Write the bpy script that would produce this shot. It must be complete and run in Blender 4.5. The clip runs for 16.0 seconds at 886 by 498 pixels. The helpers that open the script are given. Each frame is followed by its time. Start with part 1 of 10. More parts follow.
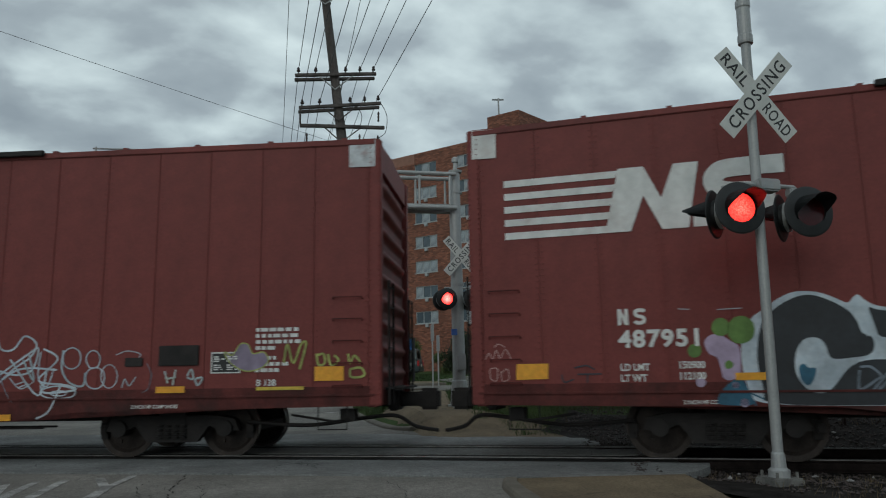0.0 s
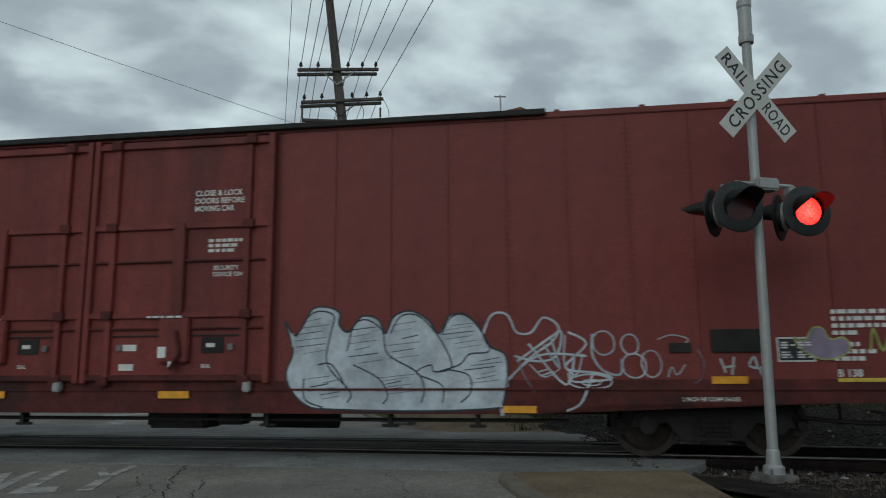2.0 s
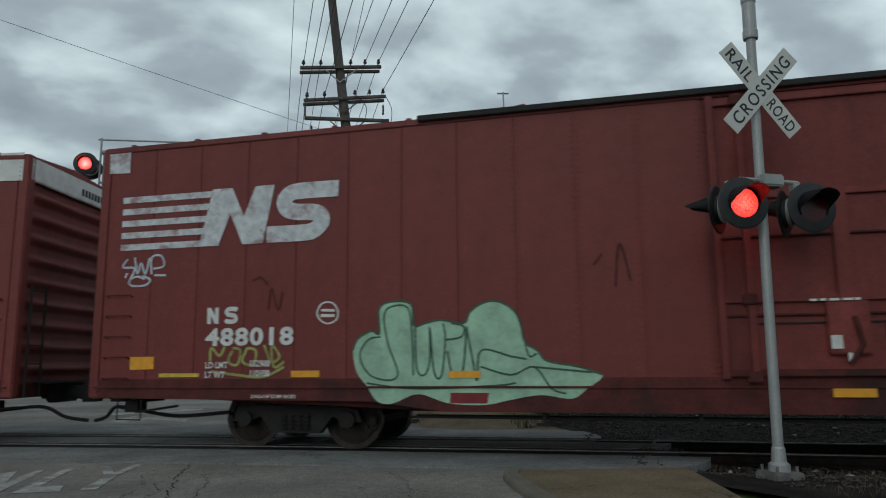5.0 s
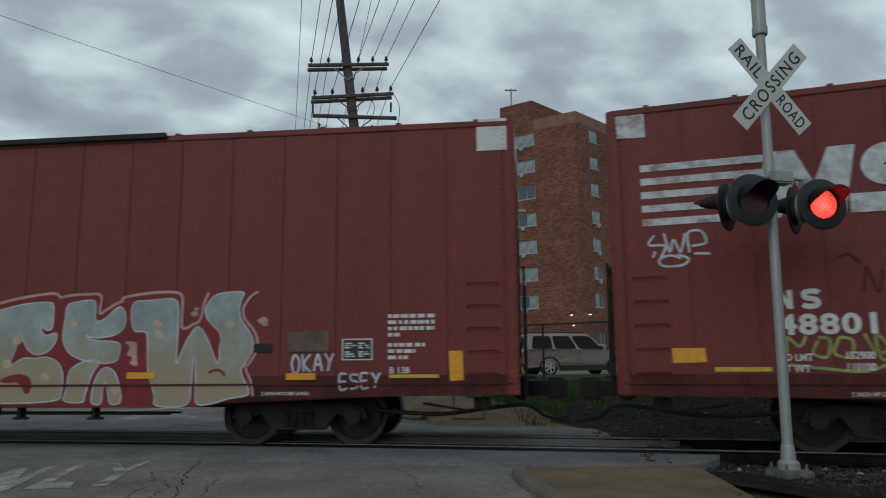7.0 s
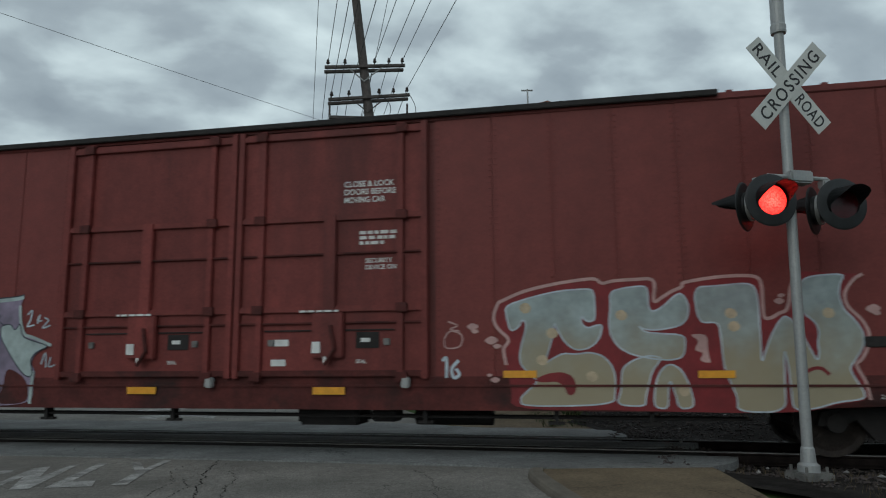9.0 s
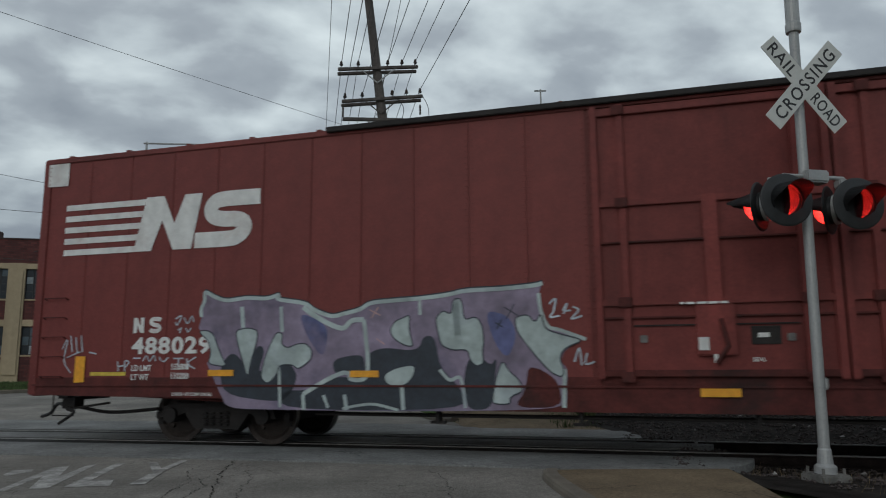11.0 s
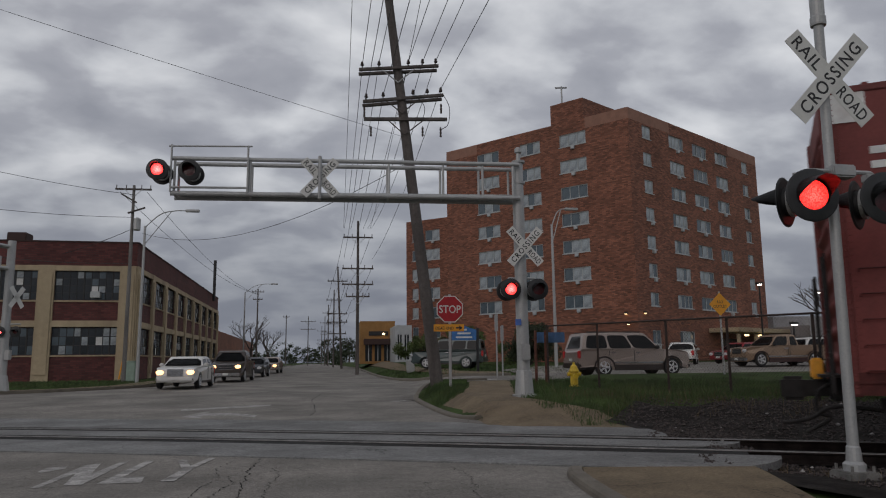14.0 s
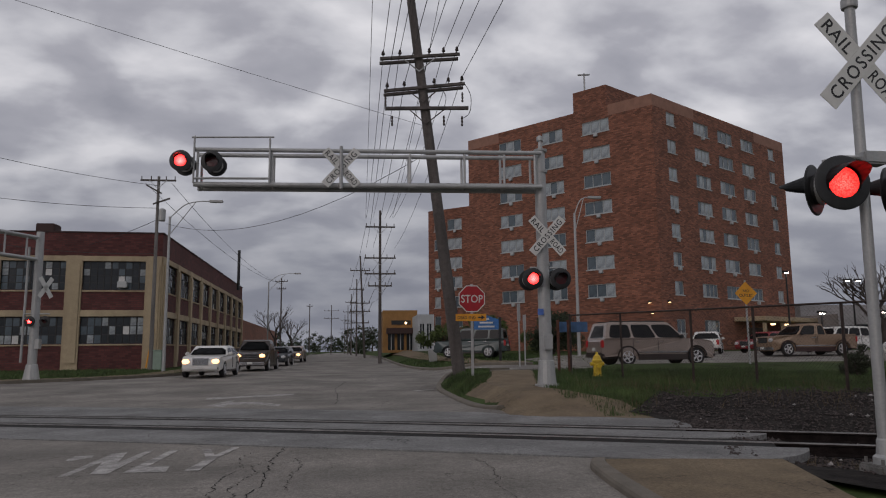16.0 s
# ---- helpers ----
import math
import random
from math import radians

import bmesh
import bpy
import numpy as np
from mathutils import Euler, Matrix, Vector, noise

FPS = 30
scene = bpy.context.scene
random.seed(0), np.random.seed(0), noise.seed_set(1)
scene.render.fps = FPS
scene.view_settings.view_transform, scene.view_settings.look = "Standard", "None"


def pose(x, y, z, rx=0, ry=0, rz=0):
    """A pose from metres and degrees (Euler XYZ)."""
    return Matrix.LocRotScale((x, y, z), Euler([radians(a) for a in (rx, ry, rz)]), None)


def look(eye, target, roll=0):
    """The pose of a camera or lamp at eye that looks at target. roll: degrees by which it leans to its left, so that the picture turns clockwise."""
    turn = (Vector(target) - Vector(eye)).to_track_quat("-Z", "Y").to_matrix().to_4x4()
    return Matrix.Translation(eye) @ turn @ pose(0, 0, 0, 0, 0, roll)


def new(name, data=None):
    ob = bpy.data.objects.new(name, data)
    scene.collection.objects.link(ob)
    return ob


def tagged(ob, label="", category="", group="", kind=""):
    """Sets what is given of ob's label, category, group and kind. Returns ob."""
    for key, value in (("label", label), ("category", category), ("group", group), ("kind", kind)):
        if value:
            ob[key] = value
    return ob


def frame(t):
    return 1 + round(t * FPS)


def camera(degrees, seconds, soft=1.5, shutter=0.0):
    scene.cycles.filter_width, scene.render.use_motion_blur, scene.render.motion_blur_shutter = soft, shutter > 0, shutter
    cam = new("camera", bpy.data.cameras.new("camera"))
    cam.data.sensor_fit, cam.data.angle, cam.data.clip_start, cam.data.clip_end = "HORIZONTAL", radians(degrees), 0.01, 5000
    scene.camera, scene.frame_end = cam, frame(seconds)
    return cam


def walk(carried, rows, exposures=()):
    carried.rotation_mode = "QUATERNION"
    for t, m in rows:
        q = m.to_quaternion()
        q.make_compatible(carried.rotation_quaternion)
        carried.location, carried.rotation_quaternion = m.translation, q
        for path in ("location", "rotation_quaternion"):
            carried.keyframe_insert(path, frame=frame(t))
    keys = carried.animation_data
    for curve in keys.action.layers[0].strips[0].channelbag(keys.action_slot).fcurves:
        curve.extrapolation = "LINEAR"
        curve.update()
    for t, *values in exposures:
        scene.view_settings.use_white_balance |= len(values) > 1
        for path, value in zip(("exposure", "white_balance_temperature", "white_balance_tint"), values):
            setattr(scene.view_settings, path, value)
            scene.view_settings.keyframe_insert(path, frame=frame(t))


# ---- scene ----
from mathutils.geometry import tessellate_polygon

cam = camera(62.98, 16.0, soft=1.1, shutter=0.3)
# t, x, y, z, yaw, pitch, roll of a camera held still in a waiting car
VIEW = [
    (0.0, 0.031, 0.107, 1.351, -13.72, 9.51, 0.98),
    (0.5, 0.024, 0.119, 1.351, -13.93, 9.46, 0.66),
    (1.0, 0.028, 0.119, 1.346, -13.90, 9.39, 0.54),
    (1.5, 0.017, 0.047, 1.318, -13.83, 9.46, 0.34),
    (2.0, 0.020, 0.047, 1.325, -13.79, 9.23, 0.35),
    (2.5, 0.023, 0.044, 1.326, -13.77, 9.19, 0.40),
    (3.0, 0.016, 0.043, 1.321, -13.79, 9.20, 0.40),
    (5.5, 0.025, 0.069, 1.337, -13.41, 8.94, 0.50),
    (6.0, 0.016, 0.068, 1.338, -13.30, 8.86, 0.46),
    (6.5, 0.021, 0.062, 1.340, -13.04, 8.80, 0.46),
    (7.0, 0.022, 0.063, 1.340, -12.87, 8.79, 0.48),
    (7.5, 0.025, 0.065, 1.342, -12.55, 8.81, 0.44),
    (8.0, 0.023, 0.056, 1.342, -12.30, 8.82, 0.43),
    (8.5, 0.023, 0.058, 1.340, -11.88, 8.84, 0.41),
    (9.0, 0.026, 0.048, 1.343, -11.55, 8.85, 0.39),
    (9.5, 0.020, 0.049, 1.343, -11.40, 8.85, 0.38),
    (10.0, 0.023, 0.044, 1.344, -11.14, 8.87, 0.35),
    (12.5, 0.005, -0.002, 1.334, -9.72, 8.98, 0.58),
    (13.0, 0.010, -0.008, 1.334, -9.55, 8.86, 0.62),
    (13.5, -0.008, -0.010, 1.335, -9.16, 8.85, 0.65),
    (14.0, -0.007, -0.016, 1.336, -8.72, 8.83, 0.61),
    (14.5, 0.000, 0.000, 1.340, -8.51, 8.84, 0.59),
    (15.0, -0.010, -0.012, 1.343, -7.84, 8.75, 1.74),
    (15.5, 0.014, 0.027, 1.353, -7.37, 8.39, 1.38),
    (16.0, 0.013, 0.034, 1.360, -6.95, 7.98, 0.57),
]
EXPOSURE = [(0.0, 0.07, 6250, 0), (9.0, 0.07, 6170, 0), (11.5, 0.04, 6450, 8), (13.0, -0.05, 6680, 14), (15.0, -0.05, 6800, 18), (16.0, 0.0, 6850, 20)]
walk(cam, [(t, pose(x, y, z, 90 + p, r, a)) for t, x, y, z, a, p, r in VIEW], EXPOSURE)

# ---- light ----
sky_world = bpy.data.worlds.new("dusk_sky")
scene.world = sky_world
sky_world.use_nodes = True
SUN_FROM = Vector((-0.55, -0.75, 0.36)).normalized()


def build_sky():
    nt = sky_world.node_tree
    nt.nodes.clear()
    N, L = nt.nodes.new, nt.links.new
    out, bg = N("ShaderNodeOutputWorld"), N("ShaderNodeBackground")
    tc, sep = N("ShaderNodeTexCoord"), N("ShaderNodeSeparateXYZ")
    L(tc.outputs["Generated"], sep.inputs[0])
    # clouds lie on a flat layer overhead
    zz = N("ShaderNodeMath"); zz.operation = "ADD"; zz.inputs[1].default_value = 0.34
    zc = N("ShaderNodeMath"); zc.operation = "MAXIMUM"; zc.inputs[1].default_value = 0.1
    L(sep.outputs[2], zz.inputs[0]); L(zz.outputs[0], zc.inputs[0])
    dx, dy = N("ShaderNodeMath"), N("ShaderNodeMath")
    dx.operation = dy.operation = "DIVIDE"
    L(sep.outputs[0], dx.inputs[0]); L(zc.outputs[0], dx.inputs[1])
    L(sep.outputs[1], dy.inputs[0]); L(zc.outputs[0], dy.inputs[1])
    comb = N("ShaderNodeCombineXYZ")
    L(dx.outputs[0], comb.inputs[0]); L(dy.outputs[0], comb.inputs[1])
    mp = N("ShaderNodeMapping")
    mp.inputs["Scale"].default_value = (1.0, 1.25, 1.0)
    mp.inputs["Location"].default_value = (3.4, 1.3, 0.0)
    mp.inputs["Rotation"].default_value = (0, 0, radians(-14))
    L(comb.outputs[0], mp.inputs[0])
    n1 = N("ShaderNodeTexNoise")
    n1.inputs["Scale"].default_value, n1.inputs["Detail"].default_value = 4.6, 7.0
    n1.inputs["Roughness"].default_value, n1.inputs["Distortion"].default_value = 0.46, 0.15
    L(mp.outputs[0], n1.inputs["Vector"])
    ramp = N("ShaderNodeValToRGB")
    e = ramp.color_ramp.elements
    e[0].position, e[0].color = 0.28, (0.300, 0.330, 0.375, 1)
    e[1].position, e[1].color = 0.70, (0.74, 0.80, 0.83, 1)
    m = e.new(0.44); m.color = (0.385, 0.42, 0.465, 1)
    m = e.new(0.54); m.color = (0.53, 0.58, 0.62, 1)
    L(n1.outputs[0], ramp.inputs[0])
    # a little of the clear sky shows through the thin cloud
    nish = N("ShaderNodeTexSky")
    nish.sky_type, nish.sun_disc = "NISHITA", False
    nish.sun_elevation, nish.sun_rotation = math.asin(SUN_FROM.z), math.atan2(SUN_FROM.x, SUN_FROM.y)
    scale = N("ShaderNodeVectorMath"); scale.operation = "SCALE"; scale.inputs["Scale"].default_value = 0.05
    L(nish.outputs[0], scale.inputs[0])
    mix = N("ShaderNodeMixRGB"); mix.inputs[0].default_value = 0.12
    L(ramp.outputs[0], mix.inputs[1]); L(scale.outputs[0], mix.inputs[2])
    up = N("ShaderNodeMapRange"); up.interpolation_type = "SMOOTHSTEP"
    up.inputs[1].default_value, up.inputs[2].default_value = 0.02, 0.34
    up.inputs[3].default_value, up.inputs[4].default_value = 0.80, 0.0
    L(sep.outputs[2], up.inputs[0])
    far = N("ShaderNodeMixRGB"); far.inputs[2].default_value = (0.150, 0.178, 0.225, 1)
    L(up.outputs[0], far.inputs[0]); L(mix.outputs[0], far.inputs[1])
    L(far.outputs[0], bg.inputs[0])
    bg.inputs[1].default_value = 1.0
    L(bg.outputs[0], out.inputs[0])


build_sky()
sun = new("sun", bpy.data.lights.new("sun", "SUN"))
sun.data.energy, sun.data.angle, sun.data.color = 0.35, radians(35), (1.0, 0.93, 0.88)
sun.matrix_world = look(SUN_FROM * 60, (0, 0, 0))


# ---- materials ----
def mat(name, color, rough=0.7, metal=0.0, vary=0.25, scale=6.0, fine=60.0, bump=0.1, emit=None, power=0.0, stain=None, stain_amount=0.4, streak=False, rand=0.0):
    m = bpy.data.materials.new(name)
    m.use_nodes = True
    nt = m.node_tree
    N, L = nt.nodes.new, nt.links.new
    b = nt.nodes["Principled BSDF"]
    b.inputs["Roughness"].default_value, b.inputs["Metallic"].default_value = rough, metal
    tc = N("ShaderNodeTexCoord")
    big, small = N("ShaderNodeTexNoise"), N("ShaderNodeTexNoise")
    src = tc.outputs["Object"]
    if streak:
        mp = N("ShaderNodeMapping"); mp.inputs["Scale"].default_value = (1.0, 1.0, 0.12)
        L(src, mp.inputs[0]); src = mp.outputs[0]
    L(src, big.inputs["Vector"]); L(tc.outputs["Object"], small.inputs["Vector"])
    big.inputs["Scale"].default_value, big.inputs["Detail"].default_value = scale, 5
    small.inputs["Scale"].default_value, small.inputs["Detail"].default_value = fine, 3
    c = Vector(color)
    r1 = N("ShaderNodeValToRGB")
    e = r1.color_ramp.elements
    e[0].position, e[0].color = 0.3, (*(c * (1 - vary)), 1)
    e[1].position, e[1].color = 0.7, (*[min(1, v) for v in c * (1 + vary)], 1)
    L(big.outputs[0], r1.inputs[0])
    mul = N("ShaderNodeMixRGB"); mul.blend_type = "OVERLAY"; mul.inputs[0].default_value = min(1, vary * 1.2)
    L(r1.outputs[0], mul.inputs[1]); L(small.outputs[0], mul.inputs[2])
    mid, mm = N("ShaderNodeTexNoise"), N("ShaderNodeMixRGB")
    mid.inputs["Scale"].default_value, mid.inputs["Detail"].default_value = fine * 0.16, 6
    mid.inputs["Roughness"].default_value = 0.7
    L(tc.outputs["Object"], mid.inputs["Vector"])
    mm.blend_type = "OVERLAY"; mm.inputs[0].default_value = min(1, vary * 1.6)
    L(mul.outputs[0], mm.inputs[1]); L(mid.outputs[0], mm.inputs[2])
    col = mm.outputs[0]
    if stain:
        s3 = N("ShaderNodeTexNoise"); s3.inputs["Scale"].default_value = scale * 0.45; s3.inputs["Detail"].default_value = 7
        s3.inputs["Roughness"].default_value = 0.65
        L(src, s3.inputs["Vector"])
        r3 = N("ShaderNodeValToRGB")
        r3.color_ramp.elements[0].position, r3.color_ramp.elements[1].position = 0.5, 0.72
        r3.color_ramp.elements[1].color = (stain_amount,) * 3 + (1,)
        L(s3.outputs[0], r3.inputs[0])
        mx = N("ShaderNodeMixRGB"); mx.inputs[2].default_value = (*stain, 1)
        L(r3.outputs[0], mx.inputs[0]); L(col, mx.inputs[1]); col = mx.outputs[0]
    if rand:
        oi, hs = N("ShaderNodeObjectInfo"), N("ShaderNodeHueSaturation")
        mr = N("ShaderNodeMapRange"); mr.inputs[3].default_value, mr.inputs[4].default_value = 1 - rand, 1 + rand
        L(oi.outputs["Random"], mr.inputs[0]); L(mr.outputs[0], hs.inputs["Value"]); L(col, hs.inputs["Color"]); col = hs.outputs[0]
    L(col, b.inputs["Base Color"])
    if bump:
        bp = N("ShaderNodeBump"); bp.inputs["Strength"].default_value, bp.inputs["Distance"].default_value = bump, 0.02
        L(small.outputs[0], bp.inputs["Height"]); L(bp.outputs[0], b.inputs["Normal"])
    if emit:
        b.inputs["Emission Color"].default_value, b.inputs["Emission Strength"].default_value = (*emit, 1), power
    return m


def glass_mat(name, color=(0.03, 0.04, 0.05), rough=0.06, shine=0.5):
    m = mat(name, color, rough, 0, 0.15, 1.5, 8, 0)
    m.node_tree.nodes["Principled BSDF"].inputs["Specular IOR Level"].default_value = shine
    m.node_tree.nodes["Principled BSDF"].inputs["IOR"].default_value = 1.5
    return m


OXIDE = mat("boxcar_oxide_red", (0.188, 0.040, 0.035), 0.55, 0, 0.2, 0.9, 25, 0.06, stain=(0.062, 0.022, 0.020), stain_amount=0.75, streak=True, rand=0.05)
OXIDE_DOOR = mat("boxcar_sooty_door", (0.190, 0.039, 0.034), 0.6, 0, 0.25, 1.6, 25, 0.06, stain=(0.045, 0.017, 0.016), stain_amount=0.6, streak=True, rand=0.10)
# grime on sills and hardware; on thin door ribs also painted shade
OXIDE_DARK = mat("boxcar_grime_and_rib_shade", (0.095, 0.022, 0.019), 0.75, 0, 0.3, 2.5, 25, 0.1, stain=(0.022, 0.015, 0.014), stain_amount=0.9)
FRAME_BLACK = mat("grimy_black_steel", (0.018, 0.015, 0.014), 0.7, 0.2, 0.4, 4, 40, 0.2)
WHEEL = mat("wheel_steel", (0.035, 0.027, 0.023), 0.55, 0.5, 0.4, 5, 40, 0.15)
TREAD = mat("worn_wheel_tread", (0.35, 0.33, 0.31), 0.3, 0.9, 0.2, 8, 50, 0.05)
RAIL_TOP = mat("polished_rail_head", (0.17, 0.165, 0.16), 0.55, 0.8, 0.3, 4, 60, 0.05)
RAIL_SIDE = mat("rusty_rail_web", (0.017, 0.013, 0.012), 0.85, 0.2, 0.4, 6, 50, 0.2)
WHITE_PAINT = mat("white_stencil_paint", (0.72, 0.72, 0.70), 0.65, 0, 0.12, 5, 30, 0.03, stain=(0.45, 0.36, 0.33), stain_amount=0.5)
WORN_WHITE = mat("flaking_white_logo_paint", (0.62, 0.64, 0.66), 0.7, 0, 0.2, 9, 30, 0.03, stain=(0.24, 0.06, 0.055), stain_amount=0.95)
YELLOW_REFL = mat("yellow_reflector_tape", (0.80, 0.36, 0.02), 0.45, 0, 0.12, 12, 60, 0.02)
YELLOW_STRIPE = mat("yellow_stencil_stripe", (0.62, 0.46, 0.06), 0.6, 0, 0.2, 12, 60, 0.02)
G_WHITE = mat("graffiti_white", (0.50, 0.56, 0.61), 0.6, 0, 0.25, 3, 14, 0.02, stain=(0.30, 0.34, 0.38), stain_amount=0.8)
G_BLUE = mat("graffiti_blue_grey", (0.38, 0.46, 0.50), 0.6, 0, 0.25, 2.2, 9, 0.02, stain=(0.55, 0.46, 0.24), stain_amount=0.45)
G_GREY = mat("graffiti_grey_shade", (0.17, 0.20, 0.24), 0.6, 0, 0.3, 3, 14, 0.02)
G_PINK = mat("graffiti_pink", (0.50, 0.31, 0.29), 0.6, 0, 0.15, 4, 20, 0.02)
G_RED = mat("graffiti_deep_red", (0.20, 0.014, 0.018), 0.6, 0, 0.15, 4, 20, 0.02)
G_GREEN = mat("graffiti_mint_green", (0.36, 0.56, 0.40), 0.6, 0, 0.2, 3, 16, 0.02, stain=(0.28, 0.44, 0.33), stain_amount=0.6)
G_INK = mat("graffiti_dark_line", (0.026, 0.034, 0.047), 0.6, 0, 0.2, 6, 20, 0.02)
G_DGREEN = mat("graffiti_dark_green_line", (0.035, 0.10, 0.06), 0.6, 0, 0.2, 6, 20, 0.02)
G_PURPLE = mat("graffiti_purple", (0.235, 0.19, 0.265), 0.6, 0, 0.3, 1.6, 7, 0.02, stain=(0.055, 0.055, 0.11), stain_amount=0.9)
G_PALE = mat("graffiti_pale_blue_green", (0.41, 0.48, 0.47), 0.6, 0, 0.25, 2, 9, 0.02, stain=(0.30, 0.33, 0.40), stain_amount=0.6)
G_BLACK = mat("graffiti_black", (0.018, 0.021, 0.026), 0.55, 0, 0.3, 2, 12, 0.02)
G_TEAL = mat("graffiti_teal_blue", (0.025, 0.105, 0.17), 0.6, 0, 0.25, 3, 14, 0.02)
G_LILAC = mat("graffiti_lilac", (0.42, 0.33, 0.46), 0.6, 0, 0.15, 4, 18, 0.02)
G_LEAF = mat("graffiti_leaf_green", (0.12, 0.22, 0.05), 0.6, 0, 0.2, 4, 18, 0.02)
G_PEACH = mat("graffiti_peach_spot", (0.50, 0.40, 0.27), 0.65, 0, 0.2, 6, 20, 0.02)
G_VIOLET = mat("graffiti_violet_blue", (0.10, 0.11, 0.24), 0.6, 0, 0.35, 2, 9, 0.02, stain=(0.23, 0.18, 0.27), stain_amount=0.9)
G_OLIVE = mat("graffiti_olive", (0.33, 0.36, 0.10), 0.6, 0, 0.3, 6, 20, 0.02)


def two_tone(name, upper, lower, z0, z1):
    """Spray fill that fades from one colour to another with height on the car's side."""
    m = mat(name, upper, 0.6, 0, 0.22, 2.2, 9, 0.02)
    nt = m.node_tree
    N, L = nt.nodes.new, nt.links.new
    b = nt.nodes["Principled BSDF"]
    col = b.inputs["Base Color"].links[0].from_socket
    tc, sep, nz = N("ShaderNodeTexCoord"), N("ShaderNodeSeparateXYZ"), N("ShaderNodeTexNoise")
    nz.inputs["Scale"].default_value, nz.inputs["Detail"].default_value = 2.2, 5
    L(tc.outputs["Object"], sep.inputs[0]); L(tc.outputs["Object"], nz.inputs["Vector"])
    wob = N("ShaderNodeMath"); wob.operation = "MULTIPLY_ADD"; wob.inputs[1].default_value, wob.inputs[2].default_value = 1.1, -0.55
    add = N("ShaderNodeMath"); add.operation = "ADD"
    L(nz.outputs[0], wob.inputs[0]); L(wob.outputs[0], add.inputs[0]); L(sep.outputs[2], add.inputs[1])
    mr = N("ShaderNodeMapRange"); mr.interpolation_type = "SMOOTHSTEP"
    mr.inputs[1].default_value, mr.inputs[2].default_value = z0, z1
    mr.inputs[3].default_value, mr.inputs[4].default_value = 0.9, 0.0
    L(add.outputs[0], mr.inputs[0])
    mx = N("ShaderNodeMixRGB"); mx.inputs[2].default_value = (*lower, 1)
    L(mr.outputs[0], mx.inputs[0]); L(col, mx.inputs[1]); L(mx.outputs[0], b.inputs["Base Color"])
    return m


G_LETTER = two_tone("graffiti_blue_grey_to_sand", (0.31, 0.36, 0.36), (0.37, 0.305, 0.19), 0.95, 2.15)


def weathered(m, spec=0.2, size=1.7, width=0.011, dark=0.25):
    """Fine alligator cracks in worn patches of a paved surface."""
    nt = m.node_tree
    N, L = nt.nodes.new, nt.links.new
    b = nt.nodes["Principled BSDF"]
    b.inputs["Specular IOR Level"].default_value = spec
    col = b.inputs["Base Color"].links[0].from_socket
    tc, warp = N("ShaderNodeTexCoord"), N("ShaderNodeTexNoise")
    warp.inputs["Scale"].default_value, warp.inputs["Detail"].default_value = 3.0, 4
    add = N("ShaderNodeMixRGB"); add.blend_type = "ADD"; add.inputs[0].default_value = 0.35
    L(tc.outputs["Object"], warp.inputs["Vector"]); L(tc.outputs["Object"], add.inputs[1]); L(warp.outputs["Color"], add.inputs[2])
    vor = N("ShaderNodeTexVoronoi"); vor.feature = "DISTANCE_TO_EDGE"; vor.inputs["Scale"].default_value = size
    L(add.outputs[0], vor.inputs["Vector"])
    line_ = N("ShaderNodeMapRange"); line_.inputs[1].default_value, line_.inputs[2].default_value = 0.0, width
    line_.inputs[3].default_value, line_.inputs[4].default_value = 1.0, 0.0
    L(vor.outputs["Distance"], line_.inputs[0])
    where = N("ShaderNodeTexNoise"); where.inputs["Scale"].default_value = 0.7; where.inputs["Detail"].default_value = 3
    L(tc.outputs["Object"], where.inputs["Vector"])
    gate = N("ShaderNodeMapRange"); gate.inputs[1].default_value, gate.inputs[2].default_value = 0.50, 0.62
    L(where.outputs[0], gate.inputs[0])
    mul = N("ShaderNodeMath"); mul.operation = "MULTIPLY"
    L(line_.outputs[0], mul.inputs[0]); L(gate.outputs[0], mul.inputs[1])
    mx = N("ShaderNodeMixRGB"); mx.blend_type = "MULTIPLY"; mx.inputs[2].default_value = (dark, dark, dark, 1)
    L(mul.outputs[0], mx.inputs[0]); L(col, mx.inputs[1])
    # coarse aggregate
    grit, gr, gm = N("ShaderNodeTexNoise"), N("ShaderNodeMapRange"), N("ShaderNodeMixRGB")
    grit.inputs["Scale"].default_value, grit.inputs["Detail"].default_value, grit.inputs["Roughness"].default_value = 26.0, 8, 0.85
    gr.inputs[1].default_value, gr.inputs[2].default_value, gr.inputs[3].default_value, gr.inputs[4].default_value = 0.36, 0.64, 0.62, 1.38
    gm.blend_type = "MULTIPLY"; gm.inputs[0].default_value = 1.0
    L(tc.outputs["Object"], grit.inputs["Vector"]); L(grit.outputs[0], gr.inputs[0])
    L(mx.outputs[0], gm.inputs[1]); L(gr.outputs[0], gm.inputs[2]); L(gm.outputs[0], b.inputs["Base Color"])
    return m


ASPHALT = weathered(mat("worn_asphalt", (0.205, 0.190, 0.170), 0.9, 0, 0.32, 0.5, 45, 0.5, stain=(0.105, 0.099, 0.092), stain_amount=0.65))
APRON = weathered(mat("crossing_asphalt", (0.185, 0.185, 0.180), 0.88, 0, 0.26, 0.9, 50, 0.3, stain=(0.105, 0.10, 0.096), stain_amount=0.8), 0.25, 1.1)
KERB = mat("pale_kerb_concrete", (0.14, 0.122, 0.097), 0.85, 0, 0.2, 2.5, 60, 0.25, stain=(0.14, 0.12, 0.10), stain_amount=0.7)
CONCRETE = weathered(mat("stained_concrete", (0.170, 0.130, 0.085), 0.9, 0, 0.2, 1.6, 70, 0.25, stain=(0.115, 0.09, 0.064), stain_amount=0.7), 0.2, 0.5, 0.006)
